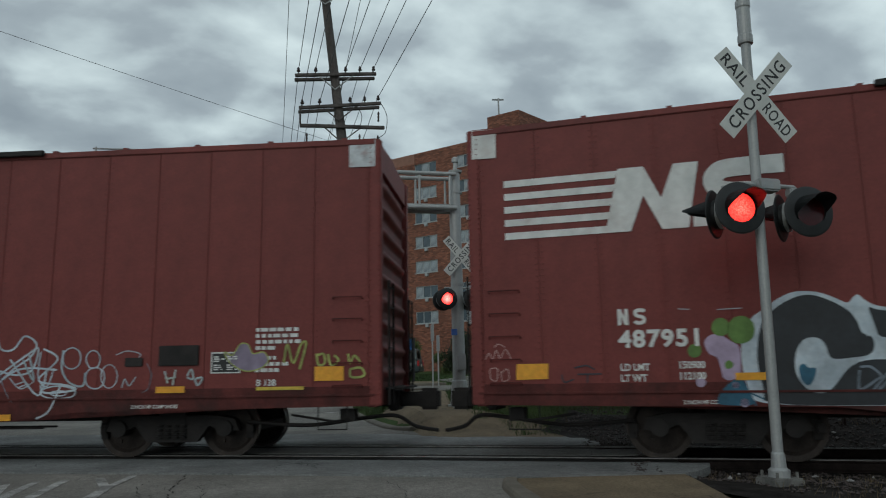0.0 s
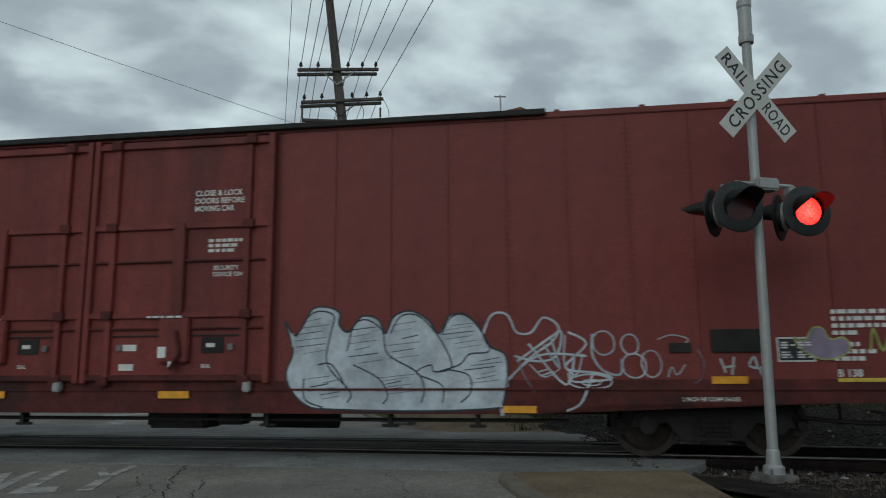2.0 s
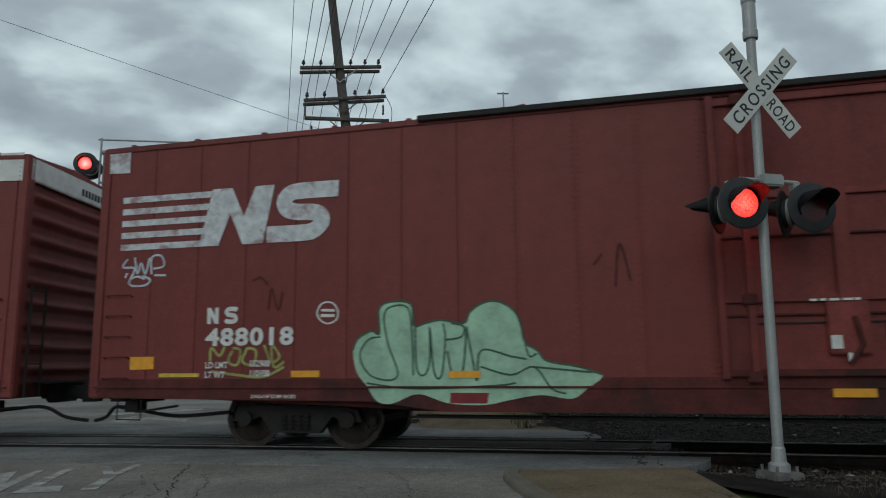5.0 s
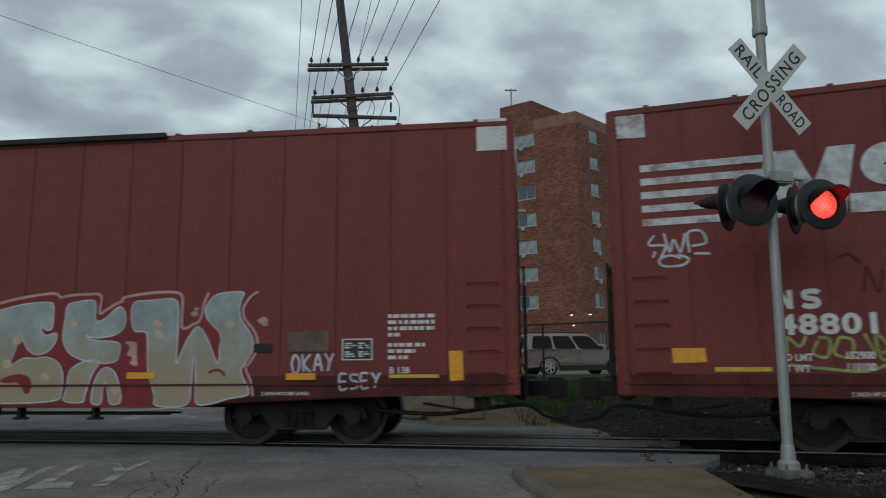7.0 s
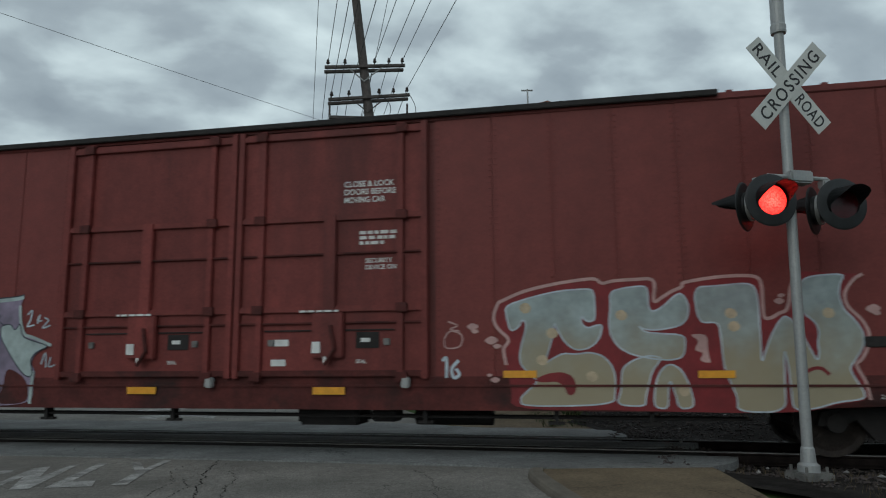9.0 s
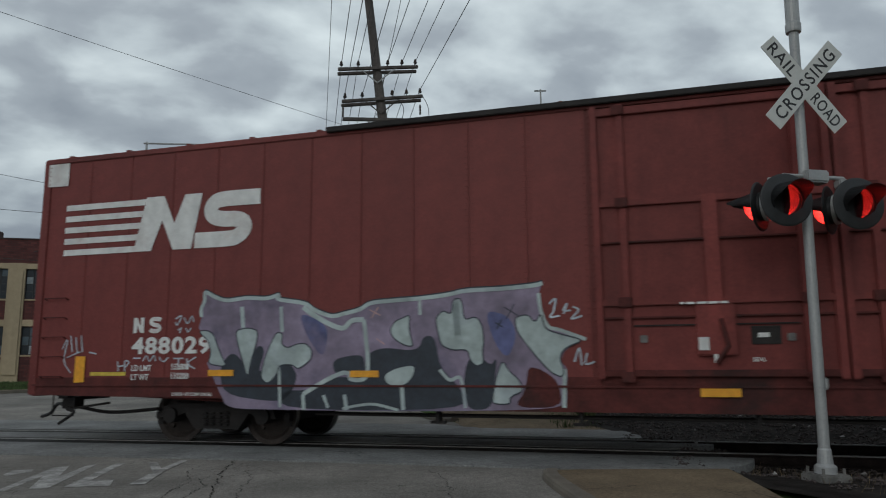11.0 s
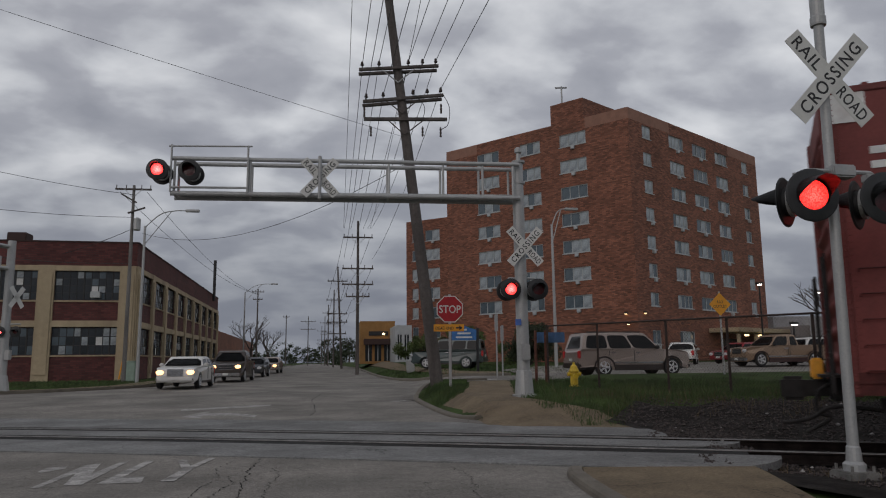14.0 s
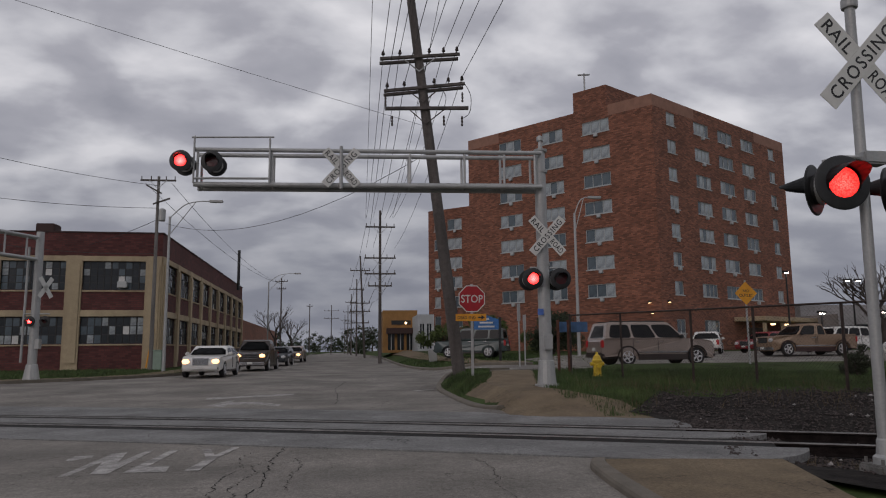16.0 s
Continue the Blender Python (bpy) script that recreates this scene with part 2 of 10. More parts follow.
FOOTING = mat("grey_footing_concrete", (0.15, 0.145, 0.135), 0.92, 0, 0.3, 5, 50, 0.5)
ROAD_PAINT = weathered(mat("worn_road_paint", (0.33, 0.317, 0.30), 0.85, 0, 0.34, 5, 45, 0.2, stain=(0.12, 0.112, 0.104), stain_amount=1.0), 0.2, 2.6, 0.03, 0.4)
CRACK = mat("tar_crack", (0.020, 0.019, 0.018), 0.7, 0, 0.3, 5, 40, 0.1)
GRASS_GROUND = mat("rough_turf", (0.040, 0.062, 0.020), 0.95, 0, 0.4, 0.8, 22, 0.6, stain=(0.085, 0.065, 0.035), stain_amount=0.7)
DIRT = mat("dark_ballast_bed", (0.026, 0.023, 0.021), 0.95, 0, 0.4, 2, 25, 0.6)
GALV = mat("galvanised_steel", (0.38, 0.385, 0.38), 0.5, 0.35, 0.14, 2.5, 40, 0.05, stain=(0.30, 0.30, 0.29), stain_amount=0.5, streak=True)
SIGNAL_BLACK = mat("signal_black", (0.016, 0.017, 0.018), 0.5, 0.0, 0.25, 8, 60, 0.05)
LAMP_RED = mat("lit_red_lamp", (0.5, 0.02, 0.02), 0.4, 0, 0.05, 8, 60, 0, emit=(1.0, 0.026, 0.020), power=3.4)


def lens_cells(m, power, core, reach):
    """The small cells of a moulded lens, brightest before the bulb."""
    nt = m.node_tree
    N, L = nt.nodes.new, nt.links.new
    b = nt.nodes["Principled BSDF"]
    tc, vor, mr = N("ShaderNodeTexCoord"), N("ShaderNodeTexVoronoi"), N("ShaderNodeMapRange")
    vor.inputs["Scale"].default_value = 55.0
    mr.inputs[1].default_value, mr.inputs[2].default_value = 0.1, 0.75
    mr.inputs[3].default_value, mr.inputs[4].default_value = 1.6, 0.3
    L(tc.outputs["Object"], vor.inputs["Vector"]); L(vor.outputs["Distance"], mr.inputs[0])
    dist, fall = N("ShaderNodeVectorMath"), N("ShaderNodeMapRange")
    dist.operation = "LENGTH"
    fall.interpolation_type = "SMOOTHSTEP"
    fall.inputs[1].default_value, fall.inputs[2].default_value = 0.0, reach
    fall.inputs[3].default_value, fall.inputs[4].default_value = core, power
    L(tc.outputs["Object"], dist.inputs[0]); L(dist.outputs["Value"], fall.inputs[0])
    mul = N("ShaderNodeMath"); mul.operation = "MULTIPLY"
    L(mr.outputs[0], mul.inputs[0]); L(fall.outputs[0], mul.inputs[1]); L(mul.outputs[0], b.inputs["Emission Strength"])


LAMP_RED_FAR = mat("lit_red_lamp_facing", (0.5, 0.02, 0.02), 0.4, 0, 0.05, 8, 60, 0, emit=(1.0, 0.035, 0.032), power=6.0)
lens_cells(LAMP_RED_FAR, 4.0, 22.0, 0.15)
lens_cells(LAMP_RED, 3.0, 9.0, 0.18)
LENS_DARK = mat("unlit_red_lens", (0.06, 0.006, 0.008), 0.2, 0, 0.3, 60, 90, 0.2)
PLACARD_WOOD = mat("weathered_placard_wood", (0.15, 0.105, 0.085), 0.85, 0, 0.3, 5, 50, 0.2)
SIGN_WHITE = mat("sign_white_sheeting", (0.60, 0.60, 0.57), 0.5, 0, 0.08, 3, 30, 0.02, stain=(0.42, 0.41, 0.38), stain_amount=0.4)
SIGN_BLACK = mat("sign_black_letters", (0.02, 0.02, 0.022), 0.6, 0, 0.1, 8, 30, 0.0)
SIGN_RED = mat("stop_sign_red", (0.36, 0.012, 0.018), 0.45, 0, 0.1, 5, 30, 0.0)
SIGN_YELLOW = mat("sign_yellow", (0.70, 0.30, 0.02), 0.5, 0, 0.08, 5, 30, 0.0)
POLE_WOOD = mat("creosoted_pole_wood", (0.092, 0.080, 0.074), 0.9, 0, 0.35, 3, 50, 0.5, streak=True)
WIRE = mat("black_cable", (0.02, 0.02, 0.022), 0.6, 0, 0.1, 3, 30, 0)
for m_ in (OXIDE, OXIDE_DOOR, OXIDE_DARK):
    m_.node_tree.nodes["Principled BSDF"].inputs["Specular IOR Level"].default_value = 0.32
for m_ in (CRACK, DIRT, RAIL_SIDE, GRASS_GROUND):
    m_.node_tree.nodes["Principled BSDF"].inputs["Specular IOR Level"].default_value = 0.08
PORCELAIN = mat("insulator_brown_glass", (0.05, 0.035, 0.03), 0.25, 0, 0.2, 6, 30, 0)


# ---- mesh helpers ----
def thing(name, label, category, group="", m=None):
    ob = new(name)
    ob.empty_display_size = 0.2
    if m is not None:
        ob.matrix_basis = m
    return tagged(ob, label, category, group)


def part(name, bm, material, parent=None, label="", smooth=False):
    me = bm
    if isinstance(bm, bmesh.types.BMesh):
        me = bpy.data.meshes.new(name)
        bm.to_mesh(me)
        bm.free()
    if smooth:
        me.shade_smooth()
    if material is not None and not me.materials:
        me.materials.append(material)
    ob = new(name, me)
    if parent is not None:
        ob.parent = parent
    if label:
        ob["label"] = label
    return ob


def add_box(bm, x0, x1, y0, y1, z0, z1, m=None, bevel=0.0):
    vs = [bm.verts.new((x, y, z)) for x in (x0, x1) for y in (y0, y1) for z in (z0, z1)]
    fs = [bm.faces.new([vs[i] for i in f]) for f in ((0, 1, 3, 2), (4, 6, 7, 5), (0, 4, 5, 1), (2, 3, 7, 6), (0, 2, 6, 4), (1, 5, 7, 3))]
    if bevel:
        es = list({e for f in fs for e in f.edges})
        r = bmesh.ops.bevel(bm, geom=es, offset=bevel, segments=2, affect="EDGES")
        vs = list({v for f in r["faces"] for v in f.verts} | {v for v in vs if v.is_valid})
    if m is not None:
        for v in vs:
            v.co = m @ v.co
    return bm


def box(x0, x1, y0, y1, z0, z1, bevel=0.0, m=None):
    return add_box(bmesh.new(), x0, x1, y0, y1, z0, z1, m, bevel)


def add_tube(bm, a, b, r0, r1=None, n=8, caps=True):
    a, b = Vector(a), Vector(b)
    r1 = r0 if r1 is None else r1
    d = (b - a).normalized()
    u = d.orthogonal().normalized()
    w = d.cross(u)
    rings = []
    for p, r in ((a, r0), (b, r1)):
        rings.append([bm.verts.new(p + (u * math.cos(k * 2 * math.pi / n) + w * math.sin(k * 2 * math.pi / n)) * r) for k in range(n)])
    for k in range(n):
        bm.faces.new((rings[0][k], rings[0][(k + 1) % n], rings[1][(k + 1) % n], rings[1][k]))
    if caps:
        bm.faces.new(rings[0][::-1])
        bm.faces.new(rings[1])
    return bm


def add_path(bm, pts, r, n=6):
    """One round bar bent through the points."""
    pts = [Vector(p) for p in pts]
    u = (pts[1] - pts[0]).orthogonal().normalized()
    prev = None
    for i, p in enumerate(pts):
        d = (pts[min(i + 1, len(pts) - 1)] - pts[max(i - 1, 0)]).normalized()
        u = (u - d * u.dot(d)).normalized()
        w = d.cross(u)
        ring = [bm.verts.new(p + (u * math.cos(k * 2 * math.pi / n) + w * math.sin(k * 2 * math.pi / n)) * r) for k in range(n)]
        if prev:
            for k in range(n):
                bm.faces.new((prev[k], prev[(k + 1) % n], ring[(k + 1) % n], ring[k]))
        else:
            bm.faces.new(ring[::-1])
        prev = ring
    bm.faces.new(prev)
    return bm


def tube(a, b, r0, r1=None, n=10):
    return add_tube(bmesh.new(), a, b, r0, r1, n)


def add_lathe(bm, profile, n=20, m=None):
    """profile: (radius, z) pairs turned about z."""
    rings = []
    for r, z in profile:
        ring = []
        for k in range(n):
            a = 2 * math.pi * k / n
            p = Vector((r * math.cos(a), r * math.sin(a), z))
            ring.append(bm.verts.new(m @ p if m else p))
        rings.append(ring)
    for A, B in zip(rings, rings[1:]):
        for k in range(n):
            bm.faces.new((A[k], A[(k + 1) % n], B[(k + 1) % n], B[k]))
    bm.faces.new(rings[0][::-1])
    bm.faces.new(rings[-1])
    return bm


def prism(poly, d0, d1, plane="xz"):
    """A polygon pushed from d0 to d1 along the axis that plane leaves out."""
    bm = bmesh.new()
    def at(p, d):
        return {"xz": (p[0], d, p[1]), "xy": (p[0], p[1], d), "yz": (d, p[0], p[1])}[plane]
    A = [bm.verts.new(at(p, d0)) for p in poly]
    B = [bm.verts.new(at(p, d1)) for p in poly]
    n = len(poly)
    bm.faces.new(A)
    bm.faces.new(B[::-1])
    for k in range(n):
        bm.faces.new((A[k], B[k], B[(k + 1) % n], A[(k + 1) % n]))
    bmesh.ops.triangulate(bm, faces=[f for f in bm.faces if len(f.verts) > 4], ngon_method="EAR_CLIP")
    bmesh.ops.recalc_face_normals(bm, faces=bm.faces)
    return bm


def smooth_loop(pts, closed=True, steps=5):
    """Catmull-Rom through points of the plane."""
    out, n = [], len(pts)
    for i in range(n if closed else n - 1):
        p = [Vector(pts[(i + k) % n] if closed else pts[min(max(i + k, 0), n - 1)]) for k in (-1, 0, 1, 2)]
        for s in range(steps):
            t = s / steps
            out.append(0.5 * (2 * p[1] + (p[2] - p[0]) * t + (2 * p[0] - 5 * p[1] + 4 * p[2] - p[3]) * t * t + (3 * p[1] - p[0] - 3 * p[2] + p[3]) * t ** 3))
    if not closed:
        out.append(Vector(pts[-1]))
    return [tuple(v) for v in out]


def soft_loop(pts, rounds=2):
    """Rounds the corners of a closed polygon by cutting them twice."""
    for _ in range(rounds):
        out = []
        for (ax, ay), (bx, by) in zip(pts, pts[1:] + pts[:1]):
            out += [(ax * 0.78 + bx * 0.22, ay * 0.78 + by * 0.22), (ax * 0.22 + bx * 0.78, ay * 0.22 + by * 0.78)]
        pts = out
    return pts


def add_ribbon(bm, pts, width, y0, y1, closed=False):
    """A flat painted line of that width in the xz plane, from y0 (front) to y1."""
    n = len(pts)
    prev = None
    first = None
    for i in range(n):
        a = Vector(pts[i - 1] if (closed or i > 0) else pts[i])
        b = Vector(pts[(i + 1) % n] if (closed or i < n - 1) else pts[i])
        d = (b - a)
        d = d.normalized() if d.length > 1e-6 else Vector((1, 0))
        o = Vector((-d.y, d.x)) * width / 2
        p = Vector(pts[i])
        cur = [bm.verts.new((q.x, y0, q.y)) for q in (p + o, p - o)]
        if prev:
            bm.faces.new((prev[0], prev[1], cur[1], cur[0]))
        first = first or cur
        prev = cur
    if closed:
        bm.faces.new((prev[0], prev[1], first[1], first[0]))
    return bm


def lettering(body, size, align="LEFT", spacing=1.0, depth=0.0, sx=1.0, bold=0.012):
    """Built-in font as a mesh in the xy plane."""
    cu = bpy.data.curves.new("lettering", "FONT")
    cu.body, cu.size, cu.align_x, cu.space_character, cu.extrude = body, size, align, spacing, depth
    cu.offset = bold * size
    cu.resolution_u = 3
    ob = bpy.data.objects.new("lettering", cu)
    me = bpy.data.meshes.new_from_object(ob)
    bpy.data.objects.remove(ob)
    bpy.data.curves.remove(cu)
    for v in me.vertices:
        v.co.x *= sx
    me.materials.clear()
    return me


def smoothstep(v, a, b):
    t = min(1, max(0, (v - a) / (b - a)))
    return t * t * (3 - 2 * t)


# ---- the lie of the land ----
BEND, HEAD, MID = 0.007655, radians(-23.54), Vector((0, 13.5, 0))   # a track that bends to the right
HUB = MID + Vector((math.sin(HEAD), -math.cos(HEAD), 0)) / BEND


def heading(s):
    return HEAD - BEND * s


def track(s, p=0.0, z=0.0):
    """A place s metres along the track and p beyond its middle."""
    a = heading(s)
    return HUB + Vector((-math.sin(a), math.cos(a), 0)) * (1 / BEND + p) + Vector((0, 0, z))


def off_track(x, y):
    v = Vector((x, y, 0)) - HUB
    return (HEAD - math.atan2(-v.x, v.y)) / BEND, v.length - 1 / BEND


def land(x, y):
    s, p = off_track(x, y)
    road = 0.22 * smoothstep(y, 18, 38)
    if y > 38:
        road += 0.35 * smoothstep(y, 38, 90)
    side = smoothstep(y, 26.5, 30)                 # the side street climbs gently
    right = smoothstep(x, 2.85 + 0.4 * side, 3.7 + 2.6 * side) * smoothstep(p, 1.2, 4.2)
    rise = 0.46 * smoothstep(p, 1.8, 5.5) + 0.14 * smoothstep(p, 6.5, 14) + 0.35 * smoothstep(y, 32, 46) + 0.45 * smoothstep(y, 52, 84)
    rise += 0.24 * smoothstep(y, 22.5, 26.5) * (1 - smoothstep(y, 27.2, 28.2)) * smoothstep(x, 8, 10)   # low bank before the side street
    z = road * (1 - right) + rise * right
    bed = smoothstep(s, 6.3, 7.6) * (1 - smoothstep(abs(p), 1.6, 3.0))
    bed = max(bed, smoothstep(-s, 21, 23) * (1 - smoothstep(abs(p), 1.6, 3.0)))
    return z - 0.17 * bed


def build_ground():
    def steps(fine0, fine1, far0, far1, f):
        out = list(np.arange(fine0, fine1 + f / 2, f))
        step, v = f, fine1
        while v < far1:
            step *= 1.35
            v = min(far1, v + step)
            out.append(v)
        step, v = f, fine0
        while v > far0:
            step *= 1.35
            v = max(far0, v - step)
            out.insert(0, v)
        return [float(q) for q in out]
    xs, ys = steps(-26, 30, -2500, 2500, 0.6), steps(-6, 62, -2500, 2500, 0.6)
    verts = [(x, y, land(x, y) - 0.06) for y in ys for x in xs]
    w = len(xs)
    faces = [(j * w + i, j * w + i + 1, (j + 1) * w + i + 1, (j + 1) * w + i) for j in range(len(ys) - 1) for i in range(w - 1)]
    me = bpy.data.meshes.new("ground")
    me.from_pydata(verts, [], faces)
    me.shade_smooth()
    me.materials.append(GRASS_GROUND)
    tagged(new("ground", me), "rough grassy ground beside the road and track", "ground", kind="structure")


def sheet(name, poly, lift, material, label, category, cell=0.8, thick=0.05):
    """A paved area that follows the land: a polygon cut into cells."""
    bm = bmesh.new()
    bm.faces.new([bm.verts.new((x, y, 0)) for x, y in poly])
    xs, ys = [p[0] for p in poly], [p[1] for p in poly]
    for lo, hi, ax in ((min(xs), max(xs), 0), (min(ys), max(ys), 1)):
        v, st = lo + cell, cell
        while v < hi:
            co, no = [0, 0, 0], [0, 0, 0]
            co[ax], no[ax] = v, 1
            bmesh.ops.bisect_plane(bm, geom=bm.verts[:] + bm.edges[:] + bm.faces[:], plane_co=co, plane_no=no)
            if v > 60:
                st *= 1.5
            v += st
    top = list(bm.faces)
    r = bmesh.ops.extrude_face_region(bm, geom=top)
    for v in r["geom"]:
        if isinstance(v, bmesh.types.BMVert):
            v.co.z += 1
    for v in bm.verts:
        v.co.z = land(v.co.x, v.co.y) + (lift if v.co.z > 0.5 else lift - thick)
    bmesh.ops.recalc_face_normals(bm, faces=bm.faces)
    return tagged(part(name, bm, material), label, category, kind="structure")


# ---- ground, road and track ----
build_ground()
sheet("road", [(-40, -8), (2.46, -8), (2.52, 5.5), (2.74, 8.1), (2.9, 8.75), (4.7, 8.45), (4.9, 9.6), (4.6, 12), (3.3, 13.6), (3.2, 15.8), (2.92, 17.4), (2.85, 21), (2.86, 24.5), (3.2, 26.6), (4.3, 27.7), (11, 28.3), (26, 28.5), (26, 34.5), (9, 34.4), (5.4, 35.2), (4.3, 37.5), (3.6, 45), (3.2, 60), (2.9, 90), (-3, 420), (-14, 420), (-8.2, 90), (-8.2, 44), (-8.7, 39.0), (-10.6, 35.0), (-14.5, 32.0), (-40, 29)], 0.0, ASPHALT, "grey patched asphalt road with cracks", "road")


def strip(name, s0, s1, p0, p1, z, material, label, category, round_end=0.0, thick=0.1):
    """A strip along the track; its far end may be rounded."""
    n = 24
    poly = [(s0 + (s1 - round_end - s0) * k / n, p0) for k in range(n + 1)]
    for k in range(1, 8):
        if round_end:
            a = k / 8 * math.pi / 2
            poly.append((s1 - round_end + round_end * math.sin(a), p0 + (p1 - p0) * (1 - math.cos(a))))
    poly += [(s1 + (s0 - s1) * k / n, p1) for k in range(n + 1)]
    bm = bmesh.new()
    top = [bm.verts.new(track(s, p, z + 0.006 * noise.noise((s * 0.8, p * 2, 0)))) for s, p in poly]
    low = [bm.verts.new(track(s, p, z - thick)) for s, p in poly]
    bm.faces.new(top); bm.faces.new(low[::-1])
    for k in range(len(poly)):
        j = (k + 1) % len(poly)
        bm.faces.new((low[k], low[j], top[j], top[k]))
    bmesh.ops.recalc_face_normals(bm, faces=bm.faces)
    return tagged(part(name, bm, material), label, category, kind="structure")


strip("crossing_panel", -22, 7.3, -2.75, -1.22, 0.020, APRON, "smooth grey asphalt strip before the rails", "crossing", 1.6)
strip("crossing_panel", -22, 6.9, -0.46, 0.46, 0.022, APRON, "grey asphalt filling between the rails", "crossing", 1.4)
strip("crossing_panel", -22, 5.8, 3.3, 1.08, 0.022, APRON, "smooth grey asphalt strip beyond the rails", "crossing", 1.8)
for p0, p1, s1 in ((-1.22, -0.80, 6.9), (-0.71, -0.46, 6.5), (0.46, 0.71, 5.7), (0.80, 1.08, 5.6)):
    strip("flangeway", -22, s1, p0, p1, 0.016, CRACK, "dark grimy flangeway filler beside the rail", "crossing")


def bed_edge(p):
    """Where the crossing ends and the ballast begins, along the track."""
    wob = 0.25 * noise.noise((p * 1.7, 3.1, 0))
    if p > 3.5:
        return 4.9 + wob + 0.25 * (p - 3.5)
    if p > 0.9:
        return 5.5 - 0.7 * smoothstep(p, 2.1, 3.5) + wob
    if p < -0.9:
        return 6.5 + (p + 0.9) * 0.3 + wob
    return 6.4 + wob


def bed_far(s):
    return 4.6 + 0.8 * noise.noise((s * 0.7, 0.3, 0)) + 0.4 * noise.noise((s * 2.3, 5.3, 0))


def trackbed():
    """The dark bed of stone dust on which the ballast lies, beside the crossing."""
    bm = bmesh.new()
    rows = []
    for j in range(25):
        row = []
        for i in range(80):
            u = j / 24
            s0 = bed_edge(-4.6 + 9.4 * u) - 0.15
            s = s0 + (52 - s0) * (i / 79) ** 1.6
            p = -4.6 + (bed_far(s) + 4.6) * u
            if s < 8.5:
                p = max(p, -2.4 - 2.2 * smoothstep(s, 5.5, 8.5))
            q = track(s, p)
            row.append(bm.verts.new((q.x, q.y, land(q.x, q.y) + 0.006)))
        rows.append(row)
    for A, B in zip(rows, rows[1:]):
        for k in range(79):
            bm.faces.new((A[k], A[k + 1], B[k + 1], B[k]))
    bmesh.ops.recalc_face_normals(bm, faces=bm.faces)
    tagged(part("trackbed", bm, DIRT), "dark stone-dust bed beside the track", "track bed", kind="structure")


trackbed()


def build_rail(p):
    rail = thing("rail", "worn steel rail of the level crossing", "rail", "track rails")
    def run(prof):
        bm = bmesh.new()
        A = [bm.verts.new(track(-120, p + q, z + 0.03)) for q, z in prof]
        bm.faces.new(A)
        for i in range(1, 97):
            B = [bm.verts.new(track(-120 + 2.5 * i, p + q, z + 0.03)) for q, z in prof]
            for k in range(len(prof)):
                j = (k + 1) % len(prof)
                bm.faces.new((A[k], A[j], B[j], B[k]))
            A = B
        bm.faces.new(A[::-1])
        bmesh.ops.recalc_face_normals(bm, faces=bm.faces)
        return bm
    part("rail_web", run([(-0.07, -0.17), (0.07, -0.17), (0.07, -0.155), (0.012, -0.13), (0.012, -0.045), (0.035, -0.035), (0.035, -0.012), (-0.035, -0.012), (-0.035, -0.035), (-0.012, -0.045), (-0.012, -0.13), (-0.07, -0.155)]), RAIL_SIDE, rail)
    part("rail_head", run([(-0.034, -0.0119), (0.034, -0.0119), (0.030, -0.002), (0.02, 0.004), (-0.02, 0.004), (-0.030, -0.002)]), RAIL_TOP, rail, "polished running surface")


for p in (-0.755, 0.755):
    build_rail(p)


def build_ties():
    bm = bmesh.new()
    for k in range(60):
        s = 7.2 + k * 0.55
        m = Matrix.Translation(track(s, 0, -0.19)) @ Matrix.Rotation(heading(s) + random.uniform(-0.02, 0.02), 4, "Z")
        add_box(bm, -0.11, 0.11, -1.3, 1.3, -0.09, 0.02, m)
    tagged(part("railway_ties", bm, POLE_WOOD), "dark timber sleepers under the rails", "sleepers", kind="stuff")


build_ties()


def pebble_mesh(name, places, lo, hi, material, label, flat=0.7):
    """Many small angular stones in one mesh."""
    verts, faces = [], []
    base = [(1, 0, 0), (-1, 0, 0), (0, 1, 0), (0, -1, 0), (0, 0, 1), (0, 0, -1)]
    tri = [(0, 2, 4), (2, 1, 4), (1, 3, 4), (3, 0, 4), (2, 0, 5), (1, 2, 5), (3, 1, 5), (0, 3, 5)]
    for x, y, z in places:
        r = random.uniform(lo, hi)
        o = len(verts)
        a = random.uniform(0, 6.28)
        for bx, by, bz in base:
            q = Vector((bx, by, bz)) * r * random.uniform(0.6, 1.25)
            verts.append((x + q.x * math.cos(a) - q.y * math.sin(a), y + q.x * math.sin(a) + q.y * math.cos(a), z + q.z * flat))
        faces += [tuple(o + i for i in f) for f in tri]
    me = bpy.data.meshes.new(name)
    me.from_pydata(verts, [], faces)
    me.materials.append(material)
    return tagged(new(name, me), label, "gravel", kind="stuff")


STONE = mat("ballast_stone", (0.056, 0.044, 0.041), 0.9, 0, 0.45, 14, 60, 0.2)
STONE_PALE = mat("pale_litter_stone", (0.26, 0.245, 0.235), 0.9, 0, 0.3, 20, 60, 0.2)


